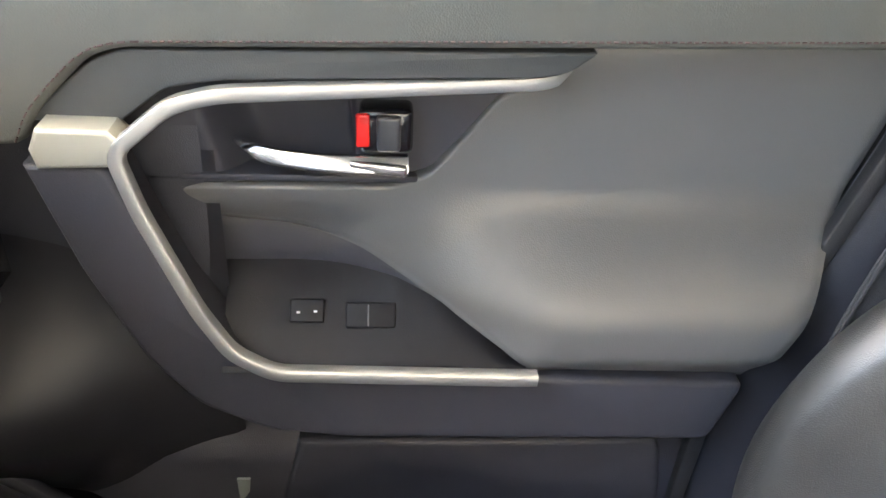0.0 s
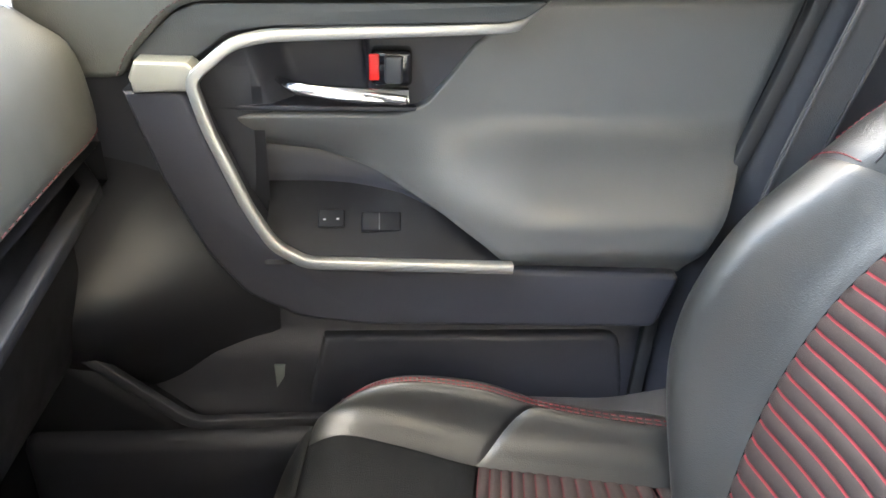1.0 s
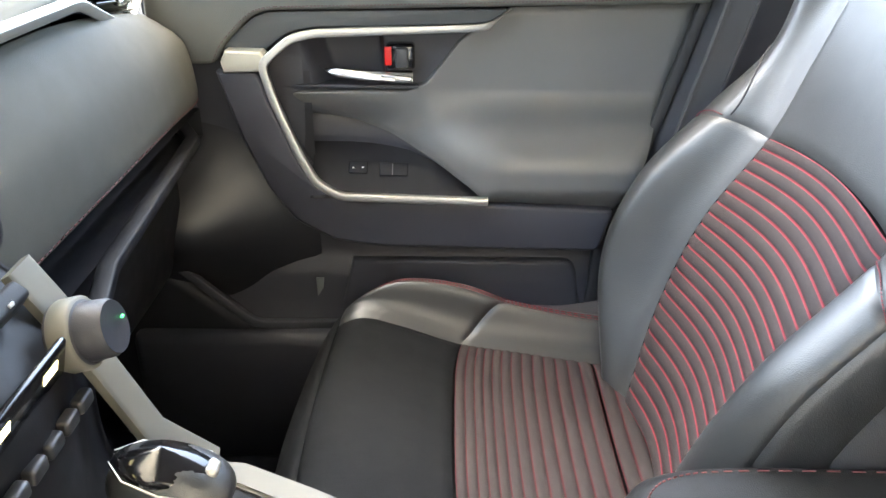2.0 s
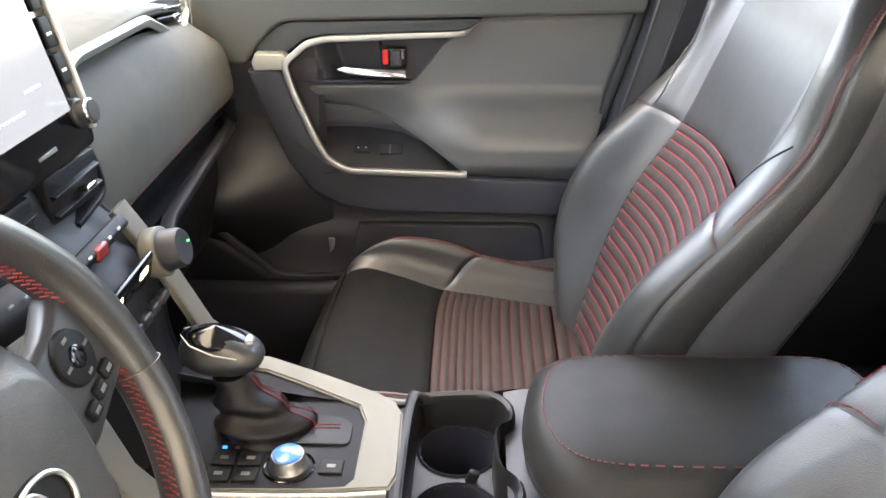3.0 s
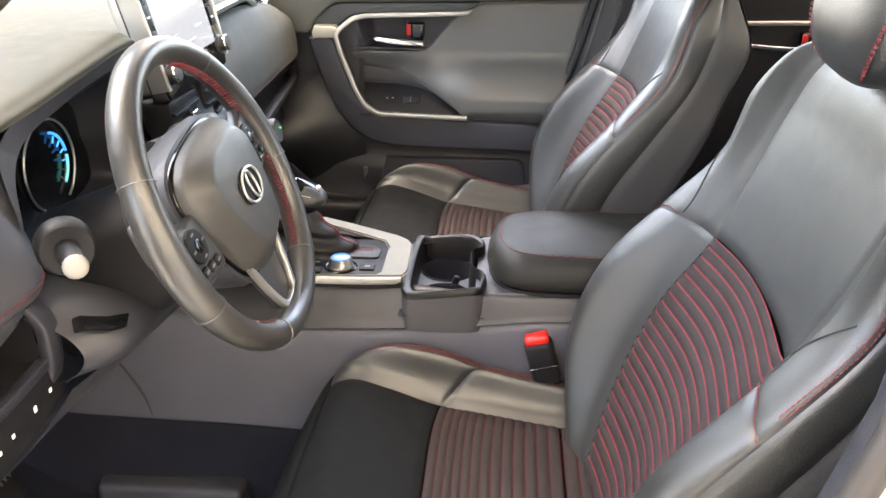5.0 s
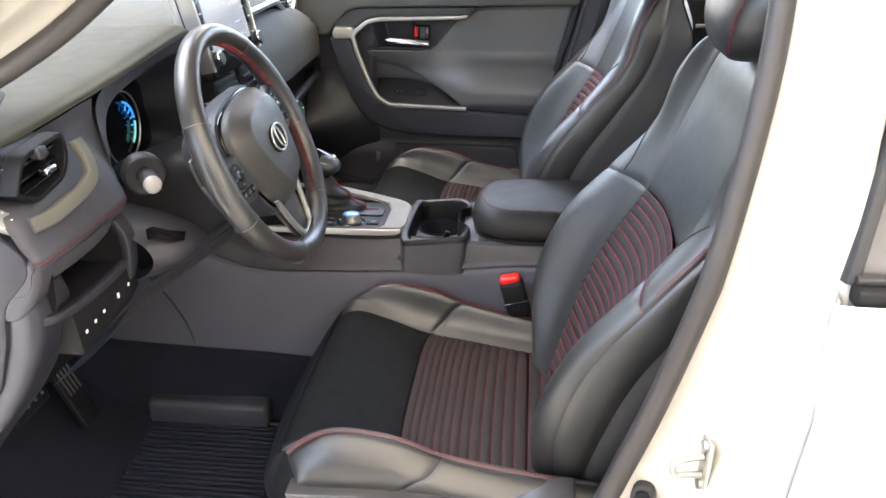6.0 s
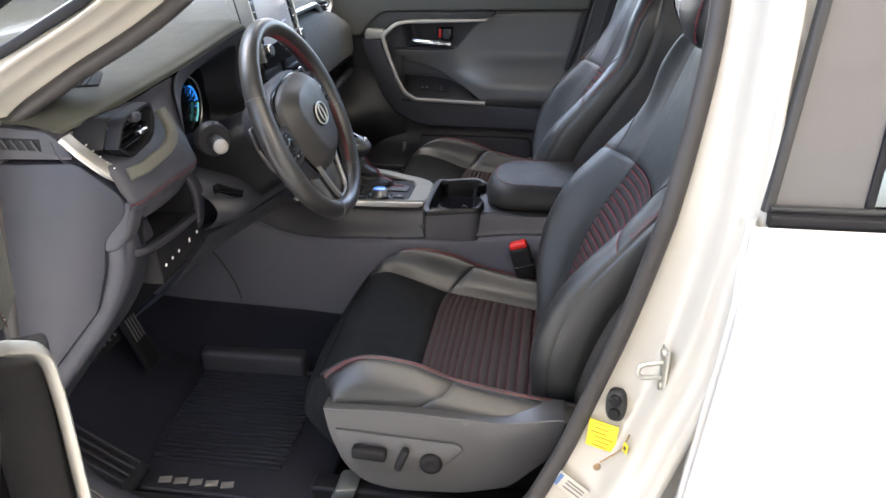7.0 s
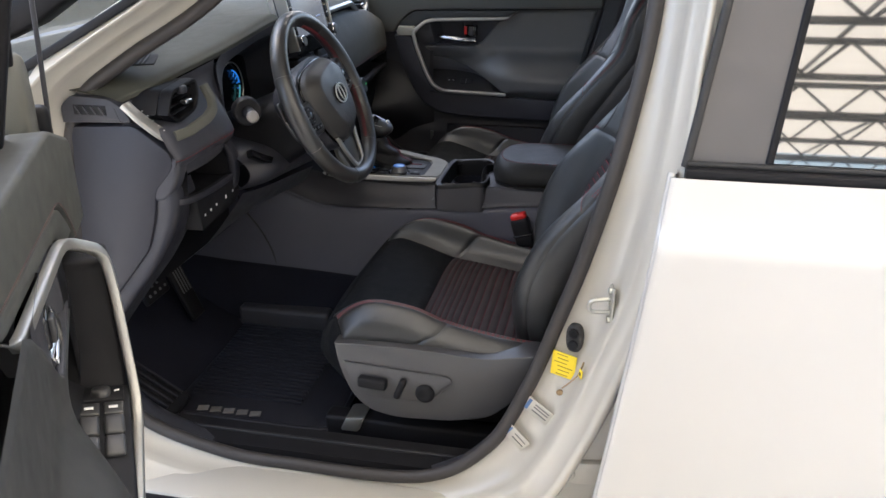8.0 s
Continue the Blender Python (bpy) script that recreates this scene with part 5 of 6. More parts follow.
    kn = np.array([[(x - 0.050, -0.738, z - 0.004), (x + 0.004, -0.742, z), (x + 0.014, -0.715, z + 0.003), (x + 0.010, -0.672, z), (x - 0.012, -0.655, z - 0.008), (x - 0.08, -0.645, z - 0.03)] for x, z in kx])
    part("knee_band", patch(kn, 0, 6, 0, 5, 50, 30, 0.0), END_PLASTIC, d, "curved dark knee band")
    # open bin, switch row
    part("open_bin", skin([[(-0.168 - dx_, y, z) for y, z in ((-0.718, 0.915), (-0.560, 0.905), (-0.556, 0.960), (-0.712, 0.960))] for dx_ in (0.0, 0.02, 0.09)][::-1], caps=False), BLACK, d, "open storage bin")
    part("bin_back", rbox((-0.262, -0.637, 0.937), (0.006, 0.17, 0.07), 0.001), BLACK, d)
    roll = np.array([[(x0, y, 0.976), (x0 - 0.003, y, 0.962), (x0 - 0.012, y, 0.950), (x0 - 0.030, y, 0.944)] for y, x0 in ((-0.746, -0.171), (-0.70, -0.163), (-0.62, -0.160), (-0.545, -0.170))])
    part("fascia_roll", patch(roll, 0, 3, 0, 3, 30, 16, 0.0, flip=True), FASCIA, d, "rolled lower edge of the fascia")
    part("bin_cheek", prism(chamfered([(-0.164, 0.992), (-0.163, 0.970), (-0.174, 0.940), (-0.196, 0.912), (-0.26, 0.905), (-0.26, 0.992), (-0.164, 0.992)], 0.012, 4)[:-1], "y", -0.7455, -0.712, 0.008, 4), FASCIA, d, "grey cheek closing the bin's end")
    part("bin_lip", band(spline([(-0.196, -0.738, 0.910), (-0.172, -0.715, 0.906), (-0.164, -0.64, 0.903), (-0.166, -0.556, 0.902)], 20), (0, 0, 1), 0.012, 0.012), END_PLASTIC, d)
    part("bin_post", band(spline([(-0.172, -0.552, 0.968), (-0.162, -0.546, 0.94), (-0.164, -0.546, 0.895), (-0.180, -0.540, 0.855)], 20), (1, 0, 0), 0.024, 0.014), END_PLASTIC, d)
    sw = part("switch_panel", prism([(-0.700, 0.900), (-0.535, 0.896), (-0.530, 0.858), (-0.560, 0.846), (-0.690, 0.838)], "x", -0.21, -0.163, 0.004), BLACK, d, "row of small dark switches")
    for k, y in enumerate((-0.678, -0.655, -0.632, -0.592, -0.562)):
        part("switch_mark", rbox((-0.1625, y, 0.865 + 0.002 * k), (0.0012, 0.0045, 0.0045 if k != 3 else 0.007), 0.0005), WHITE_MARK, sw)
    # cluster surround, recess and instruments
    outer = [(-0.180, -0.510, 0.905), (-0.186, -0.512, 1.030), (-0.200, -0.490, 1.112), (-0.196, -0.360, 1.136), (-0.190, -0.215, 1.150), (-0.208, -0.150, 1.128), (-0.235, -0.128, 1.040), (-0.190, -0.145, 0.905)]
    front = [(-0.185, -0.494, 0.915), (-0.192, -0.498, 1.030), (-0.206, -0.455, 1.090), (-0.210, -0.350, 1.110), (-0.210, -0.225, 1.120), (-0.222, -0.168, 1.100), (-0.235, -0.150, 1.030), (-0.195, -0.165, 0.915)]
    back = [(-0.297, -0.480, 0.945), (-0.30, -0.480, 1.030), (-0.30, -0.440, 1.062), (-0.30, -0.350, 1.072), (-0.30, -0.230, 1.072), (-0.30, -0.180, 1.062), (-0.30, -0.170, 1.020), (-0.297, -0.180, 0.945)]
    ring = lambda pts: smooth_line(pts, 72, True)
    part("cluster_surround", skin([ring(outer), ring(front)], caps=False), FASCIA, d)
    part("cluster_recess", skin([ring(front), ring([tuple((np.array(a) + b) / 2) for a, b in zip(front, back)]), ring(back)], caps=False), PLASTIC, d, "dark instrument recess")
    ins = part("instrument_panel", rbox((-0.303, -0.325, 1.005), (0.012, 0.34, 0.15), 0.004), GLOSS, d, "black instrument panel with lit gauges")
    for cy in (-0.262, -0.415):
        arc = lambda r, a0, a1: [(-0.2925, cy + r * math.cos(radians(a)), 1.005 + r * math.sin(radians(a))) for a in np.linspace(a0, a1, 26)]
        part("gauge_ring", tube(arc(0.060, -60, 240), 0.0016, 6), STEEL, ins, "thin metal gauge ring")
        part("blue_arc", tube(arc(0.042, 10, 75), 0.002, 6), GAUGE_BLUE, ins, "lit blue gauge arc")
        part("cyan_arc", tube(arc(0.042, -50, 2), 0.002, 6), GAUGE_CYAN, ins, "lit cyan gauge arc")
        for a in range(-50, 80, 22):
            t = radians(a)
            part("gauge_tick", rbox((-0.2925, cy + 0.034 * math.cos(t), 1.005 + 0.034 * math.sin(t)), (0.002, 0.010, 0.002), 0.0005, pose(0, 0, 0, a, 0, 0)), DIM_MARK if a < -20 else GAUGE_BLUE, ins)
    # panel under the column
    und = np.array([[(-0.205, y, 0.958), (-0.130, y, 0.938), (-0.098, y, 0.912), (-0.100, y, 0.888), (-0.130, y, 0.868), (-0.20, y, 0.845), (-0.32, y, 0.80)] for y in (-0.545, -0.50, -0.40, -0.25, -0.15)])
    und[0, :, 0] -= 0.035
    und[:, :, 2] += np.array([0.0, 0.0, -0.012, -0.03, -0.04])[:, None] * np.array([0, 0.3, 0.7, 1, 1, 1, 1])[None]
    part("column_panel", patch(und, 0, 4, 0, 6, 40, 40, 0, flip=True), PLASTIC, d, "smooth grey panel under the column")
    knee = np.array([[(-0.150, y, 0.862 - 0.02 * k), (-0.185, y, 0.815 - 0.02 * k), (-0.245, y, 0.745), (-0.320, y, 0.685)] for k, y in enumerate((-0.545, -0.44, -0.30, -0.16))])
    part("knee_panel", patch(knee, 0, 3, 0, 3, 24, 24, 0, flip=True), SIDE_PANEL, d, "dark panel under the column")
    part("slot_tray", band([(-0.122, -0.555, 0.948), (-0.112, -0.525, 0.930), (-0.108, -0.485, 0.912)], (1, 0, 0.4), 0.016, 0.014), GLOSS, d, "small dark pull tray")
    # passenger's side
    ys2 = (0.125, 0.25, 0.42, 0.58, 0.68, 0.700)
    pas = np.array([[(-0.256, y, 1.098 - 0.035 * max(0, (y - 0.5) / 0.2)), (-0.225, y, 1.082 - 0.03 * max(0, (y - 0.5) / 0.2)), (-0.196, y, 1.030), (-0.186, y, 0.972 + 0.012 * y), (-0.188, y, 0.938 + 0.02 * y), (-0.205, y, 0.926 + 0.02 * y)] for y in ys2])
    pas[:, 1:, 0] -= 0.010
    pas[-1, :, 0] -= 0.03
    part("passenger_panel", patch(pas, 0, 5, 0, 5, 50, 40, 0, flip=True), PANEL_SKIN, d, "padded panel before the passenger")
    part("red_stitching", stitches(pas, [(0.1, 3.9), (2.0, 3.9), (4.4, 3.9)], 60, sign=-1, size=0.0007), DIM_RED, d)
    st = [(-0.222, 0.130, 1.090), (-0.238, 0.227, 1.116), (-0.240, 0.46, 1.116), (-0.262, 0.615, 1.064), (-0.262, 0.650, 1.060), (-0.262, 0.690, 1.085), (-0.266, 0.694, 1.105)]
    part("silver_strip", band(chamfered(st, 0.02, 4), (0.5, 0, 1), 0.012, 0.013), SILVER, d, "satin silver strip to the side vent")
    pv = part("side_vent", prism([(0.48, 1.104), (0.62, 1.068), (0.685, 1.082), (0.685, 1.118), (0.50, 1.128)], "x", -0.36, -0.268, 0.004), BLACK, d, "black side air vent")
    for k in range(3):
        part("vent_slat", rbox((-0.262, 0.60, 1.084 + 0.013 * k), (0.014, 0.12, 0.003), 0.001, pose(0, 0, 0, -6, 14, 0)), GLOSS, pv)
    part("vent_tab", rbox((-0.254, 0.61, 1.094), (0.012, 0.02, 0.008), 0.003), CHROME, pv)
    part("shelf", skin([[(x, y, z) for y, z in ((0.16, 0.884), (0.692, 0.898), (0.692, 0.938), (0.16, 0.926))] for x in (-0.20, -0.30)], caps=False), BLACK, d, "dark open shelf")
    part("shelf_back", rbox((-0.305, 0.42, 0.91), (0.01, 0.56, 0.06), 0.001), BLACK, d)
    part("shelf_lip", band([(-0.150, 0.15, 0.880), (-0.186, 0.30, 0.888), (-0.205, 0.66, 0.900), (-0.23, 0.69, 0.915)], (0, 0, 1), 0.020, 0.014), BLACK, d, "rounded shelf lip")
    glove = np.array([[(-0.200, y, 0.885), (-0.185, y, 0.85), (-0.190, y, 0.76), (-0.23, y, 0.66), (-0.36, y, 0.60)] for y in (0.14, 0.18, 0.45, 0.64, 0.685)])
    glove[:, :, 0] -= 0.060
    glove[0, :, 0] -= 0.05
    part("glove_box", patch(glove, 0, 4, 0, 4, 40, 40, 0, flip=True), BLACK, d, "dark glove box lid")
    part("dash_core", prism([(-0.38, 1.07), (-0.95, 1.05), (-0.80, 0.62), (-0.40, 0.62), (-0.38, 0.90)], "y", -0.50, 0.69, 0.01), BLACK, d)
    part("right_end", prism([(-0.30, 1.09), (-0.215, 1.03), (-0.205, 0.93), (-0.30, 0.90), (-0.42, 0.92), (-0.42, 1.09)], "y", 0.690, 0.706, 0.004), PLASTIC, d)


def centre_stack():
    c = thing("centre_stack", (-0.15, 0.0, 0.8), "black centre stack with air vents and climate dials", "centre stack")
    prof = [(-0.235, 1.075), (-0.200, 1.050), (-0.184, 1.000), (-0.156, 0.972), (-0.116, 0.935), (-0.110, 0.880), (-0.110, 0.82), (-0.10, 0.765)]
    net = np.array([[(x - (0.03 if abs(k) > 1.5 else 0), 0.005 + k * 0.066, z) for k in (-2.0, -1.7, 0, 1.7, 2.0)] for x, z in prof])
    part("face", patch(net, 0, 7, 0, 4, 60, 30, 0, flip=True), BLACK, c)
    for y in (-0.058, 0.078):
        v = part("air_vent", prism(chamfered([(y - 0.055, 1.000), (y + 0.052, 0.995), (y + 0.058, 1.045), (y - 0.055, 1.050), (y - 0.055, 1.000)], 0.008, 4)[:-1], "x", -0.24, -0.187, 0.004), BLACK, c, "black centre air vent")
        for k in range(2):
            part("vent_slat", rbox((-0.187, y, 1.010 + 0.020 * k), (0.012, 0.10, 0.0035), 0.001, pose(0, 0, 0, 0, 16, 0)), BLACK, v)
        part("vent_tab", rbox((-0.180, y + 0.012, 1.018), (0.012, 0.020, 0.006), 0.002), CHROME, v, "chrome vent tab")
    part("vent_surround", band(chamfered([(-0.206, 0.060, 1.060), (-0.210, 0.130, 1.060), (-0.206, 0.152, 1.030), (-0.196, 0.146, 0.990), (-0.190, 0.060, 0.986)], 0.025, 6), (1, 0, 0), 0.006, 0.020), BLACK, c, "rounded black vent surround")
    hz = part("switch_bar", rbox((-0.150, 0.0, 0.980), (0.016, 0.16, 0.022), 0.004, pose(0, 0, 0, 0, 40, 0)), BLACK, c, "black switch bar")
    for k in range(6):
        part("switch_mark", rbox((-0.1395, -0.055 + 0.022 * k, 0.986), (0.002, 0.006, 0.003), 0.0006), WHITE_MARK, hz)
    part("warning_switch", rbox((-0.142, 0.012, 0.981), (0.010, 0.024, 0.014), 0.003), RED_DARK, hz, "red triangle warning switch")
    DX = -0.128
    for y in (-0.105, 0.093):
        dl = part("climate_dial", lathe([(0, 0.026), (0.018, 0.026), (0.020, 0.0225), (0.036, 0.0215), (0.040, 0.0195), (0.0385, 0.004)], (DX, y - 0.004, 0.940), (1, 0, 0.25)), PLASTIC, c, "large climate dial with pale collar")
        part("collar", lathe([(0.002, 0.0265), (0.004, 0.0275), (0.017, 0.0275), (0.019, 0.0258)], (DX, y - 0.004, 0.940), (1, 0, 0.25)), SILVER_WARM, dl)
        part("dial_light", rbox((DX + 0.0395, y + 0.008, 0.951), (0.002, 0.003, 0.002), 0.0005), GREEN_LED, dl)
    dp = part("climate_display", rbox((-0.116, 0.0, 0.945), (0.006, 0.12, 0.030), 0.003, pose(0, 0, 0, 0, 14, 0)), GLOSS, c, "dark climate display")
    for y in (-0.03, 0.035):
        part("lit_digits", rbox((-0.1128, y, 0.946), (0.0015, 0.020, 0.008), 0.0005, pose(0, 0, 0, 0, 14, 0)), WARM_LED, dp)
    for k in range(6):
        part("climate_button", rbox((-0.110, -0.06 + 0.024 * k, 0.905), (0.010, 0.020, 0.012), 0.003), GLOSS_DARK, c)
    for y in (-0.120, 0.118):
        g = 0.030 if y > 0 else 0.0
        part("silver_side_bar", band([(-0.165, y - 0.006, 0.985), (-0.140, y - 0.004, 0.940), (-0.118, y, 0.89), (-0.094, y + g * 0.4, 0.82), (-0.055, y + g, 0.772)], (1, 0, 0.3), 0.034, 0.010), SILVER_WARM, c, "satin silver side bar")


BROWN = mat("brown_sealant", (0.28, 0.19, 0.10), 0.6)
TAG = mat("pale_tag", (0.10, 0.11, 0.10), 0.5)
RED_DARK = mat("warning_red", (0.20, 0.02, 0.02), 0.4)
GREEN_LED = glow("green_light", (0.1, 0.9, 0.2), 0.12)
WARM_LED = glow("warm_digits", (0.9, 0.75, 0.35), 0.25)
dashboard()
centre_stack()


def display():
    s = thing("touch_screen", (-0.19, -0.01, 1.06), "upright touch screen with silver side frame and knobs", "display")
    m = pose(-0.199, -0.004, 1.160, 0, -12, 0)
    put = lambda me: moved(me, m)
    W, H = 0.268, 0.215
    out = chamfered([(-W / 2, H / 2), (W / 2, H / 2), (W / 2 - 0.008, -H / 2), (-W / 2 + 0.008, -H / 2), (-W / 2, H / 2)], 0.012, 4)[:-1]
    part("housing", put(prism(out, "x", -0.026, -0.002, 0.005)), PLASTIC, s)
    part("bezel", put(prism([(y * 0.985, z * 0.985) for y, z in out], "x", -0.004, 0.002, 0.0015)), GLOSS, s, "gloss black bezel")
    pn = part("panel", put(rbox((0.0025, 0, 0.010), (0.002, 0.196, 0.150), 0.0008)), SCREEN, s, "lit pale screen")
    for k, (y, z, w) in enumerate(((-0.06, 0.05, 0.03), (-0.02, 0.055, 0.012), (0.03, 0.02, 0.02), (0.05, -0.03, 0.03), (-0.05, -0.03, 0.025), (0.0, -0.045, 0.05))):
        part("screen_mark", put(rbox((0.0038, y, z), (0.0006, w, 0.003), 0.0002)), SCREEN_INK, pn)
    for sd in (-1, 1):
        part("side_frame", put(band([(-0.007, sd * (W / 2 - 0.001), H / 2 - 0.006), (-0.006, sd * (W / 2 - 0.004), 0), (-0.007, sd * (W / 2 - 0.009), -H / 2 + 0.016)], (1, 0, 0), 0.008, 0.028)), SILVER, s, "satin silver side frame")
        for k in range(4):
            b = part("side_button", put(rbox((0.003, sd * 0.1135, 0.082 - 0.036 * k), (0.004, 0.017, 0.030), 0.0015)), BLACK, s)
            part("button_mark", put(rbox((0.0053, sd * 0.1135, 0.080 - 0.036 * k), (0.0006, 0.010, 0.003), 0.0002)), WHITE_MARK, b)
        kn = part("knob", put(lathe([(0, 0.0155), (0.003, 0.0155), (0.005, 0.0128), (0.016, 0.0122), (0.018, 0.0108), (0.0182, 0.002)], (0.002, sd * 0.110, -0.072), (1, 0, 0))), GLOSS_DARK, s, "dark knob with chrome rim")
        part("knob_rim", put(lathe([(0.0130, 0.0124), (0.0135, 0.0131), (0.0160, 0.0128), (0.0165, 0.0122)], (0.002, sd * 0.110, -0.072), (1, 0, 0))), CHROME, kn)
    part("lower_marks", put(rbox((0.003, 0.03, -0.088), (0.001, 0.035, 0.004), 0.0003)), DIM_MARK, s)
    part("silver_back", put(rbox((-0.034, -0.02, 0.0), (0.022, 0.20, 0.19), 0.008)), SILVER, s, "silver screen back")


display()


# ---- doors ----
def door_shape(door, m, driver):
    """Inner face of a front door. Local: x to the rear, d out from the base plane into the cabin, z up; m lays it in the world."""
    put = lambda me: moved(me, m)
    ledge_k = [(-0.12, 0.925), (-0.07, 0.918), (0.0, 0.908), (0.06, 0.888), (0.127, 0.857), (0.178, 0.822), (0.205, 0.798), (0.30, 0.792), (0.50, 0.786)]
    top_k = [(-0.12, 0.960), (0.085, 0.962), (0.115, 0.973), (0.140, 1.003), (0.163, 1.034), (0.195, 1.050), (0.232, 1.068), (0.50, 1.076)]
    ledge = lambda x: np.interp(x, [q[0] for q in ledge_k], [q[1] for q in ledge_k])
    topz = lambda x: np.interp(x, [q[0] for q in top_k], [q[1] for q in top_k])
    step = lambda a, b, t: np.clip((t - a) / (b - a), 0, 1) ** 2 * (3 - 2 * np.clip((t - a) / (b - a), 0, 1))

    def depth(x, z):
        bulge = 0.060 * step(0.955, 0.845, z) * (0.12 + 0.88 * step(0.02, 0.24, x)) - 0.022 * step(0.950, 0.895, z) * step(0.17, 0.02, x)
        under = 0.020 * step(0.825, 0.785, z) * step(0.16, 0.24, x)
        return 0.004 + bulge - under

    def sheet(x0, x1, lo, hi, dep, nx, nz, tuck=0.004):
        s, r = np.meshgrid(np.linspace(0, 1, nx), np.linspace(0, 1, nz), indexing="ij")
        x = x0 + (x1 - x0) * s
        z = lo(x) + (hi(x) - lo(x)) * r
        if x1 > 0.45:
            rear = 0.378 + 0.110 * np.clip((z - 0.772) / 0.31, 0, 1) ** 0.65
            x = np.where(x > 0.2, 0.2 + (x - 0.2) * (rear - 0.2) / (x1 - 0.2), x)
        edge = np.minimum(np.minimum(s, 1 - s) * (x1 - x0), np.minimum(r, 1 - r) * (hi(x) - lo(x)))
        return put(grid_mesh(np.stack([x, dep(x, z) - tuck * np.exp(-((edge / 0.006) ** 2)), z], -1)))

    def rolled(x, z):
        """The insert's face, rolling inwards along the bowl's edge."""
        e = np.clip((topz(x) - z) / 0.013, 0, 1)
        return depth(x, z) + 0.006 * step(0.17, 0.10, x) * np.exp(-((e - 0.9) / 0.9) ** 2) - 0.040 * (1 - e) ** 2.6 * step(0.185, 0.155, x)

    # same parts on both doors; the driver's shade is put into darker materials
    part("leather_insert", sheet(-0.105, 0.495, ledge, topz, rolled, 120, 90, 0.003), DOOR_SKIN_SHADED if driver else DOOR_SKIN, door, "smooth dark leather-like door insert")
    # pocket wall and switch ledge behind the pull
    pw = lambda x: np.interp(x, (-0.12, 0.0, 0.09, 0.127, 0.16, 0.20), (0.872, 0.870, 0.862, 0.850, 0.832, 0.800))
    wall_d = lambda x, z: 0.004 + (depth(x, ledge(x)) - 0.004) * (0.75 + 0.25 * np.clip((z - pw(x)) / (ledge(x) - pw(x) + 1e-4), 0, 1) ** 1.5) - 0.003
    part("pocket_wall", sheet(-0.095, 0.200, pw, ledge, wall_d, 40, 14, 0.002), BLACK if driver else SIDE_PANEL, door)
    zlow = lambda x: 0.808 + 0 * x
    sw_d = lambda x, z: wall_d(x, pw(x)) - 0.001 + (0.064 - wall_d(x, pw(x))) * np.clip((pw(x) - z) / (pw(x) - 0.808 + 1e-4), 0, 1)
    part("switch_ledge", sheet(-0.052, 0.198, zlow, pw, sw_d, 50, 14, 0.001), BLACK, door, "black switch ledge in the pull")
    at = lambda x, z, lift: (x, float(sw_d(x, z)) + lift, z + lift * 0.6)
    tilt = pose(0, 0, 0, -45, 0, 0)
    if driver:
        sp = part("switch_panel", put(rbox((0.070, 0.028, 0.842), (0.250, 0.062, 0.012), 0.004, pose(0, 0, 0, -8, 0, 0))), BLACK, door, "black switch panel")
        for k in range(2):
            for q in range(2):
                part("window_switch", put(rbox((0.040 + 0.042 * k, 0.015 + 0.026 * q, 0.851 - 0.0035 * q), (0.034, 0.022, 0.012), 0.004, pose(0, 0, 0, -8, 8, 0))), GLOSS_DARK, sp, "window switch")
        for q in range(2):
            b = part("lock_switch", put(rbox((0.002, 0.015 + 0.026 * q, 0.850 - 0.0035 * q), (0.026, 0.022, 0.007), 0.002, pose(0, 0, 0, -8, 0, 0))), GLOSS_DARK, sp)
            part("switch_mark", put(rbox((0.002, 0.015 + 0.026 * q, 0.8540 - 0.0035 * q), (0.005, 0.010, 0.001), 0.0003, pose(0, 0, 0, -8, 0, 0))), WHITE_MARK, b)
        mp = part("mirror_plate", put(rbox((-0.032, 0.028, 0.848), (0.030, 0.050, 0.006), 0.002, pose(0, 0, 0, -8, 0, 0))), BLACK, sp)
        part("mirror_switch", put(lathe([(0, 0.012), (0.006, 0.011), (0.008, 0.008), (0.008, 0.001)], (-0.032, 0.028, 0.850), (0, 0.1, 1))), GLOSS_DARK, mp, "round mirror switch")
        for q in (-1, 1):
            part("switch_mark", put(rbox((-0.032, 0.028 + 0.018 * q, 0.8515), (0.003, 0.006, 0.001), 0.0003)), WHITE_MARK, mp)
    else:
        b = part("memory_switch", put(rbox(at(0.015, 0.841, 0.001), (0.028, 0.020, 0.004), 0.0015, tilt)), BLACK, door, "small twin switch")
        for k in (-1, 1):
            part("switch_mark", put(rbox(at(0.015 + 0.007 * k, 0.8405, 0.0030), (0.003, 0.002, 0.0008), 0.0003, tilt)), WHITE_MARK, b)
        w = part("window_switch", put(rbox(at(0.068, 0.839, 0.001), (0.042, 0.022, 0.005), 0.002, tilt)), BLACK, door, "window switch")
        part("switch_line", put(rbox(at(0.066, 0.839, 0.0037), (0.0012, 0.018, 0.001), 0.0003, tilt)), DIM_MARK, w)
    # pull body that frames the pocket
    pull = [(-0.170, 0.990), (-0.112, 0.992), (-0.098, 0.945), (-0.072, 0.876), (-0.048, 0.832), (-0.022, 0.812), (0.20, 0.798), (0.392, 0.790), (0.372, 0.722), (0.05, 0.728), (-0.02, 0.738), (-0.075, 0.768), (-0.112, 0.820), (-0.145, 0.900)]
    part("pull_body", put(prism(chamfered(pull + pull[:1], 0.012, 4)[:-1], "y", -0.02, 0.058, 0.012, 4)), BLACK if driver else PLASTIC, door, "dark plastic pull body")
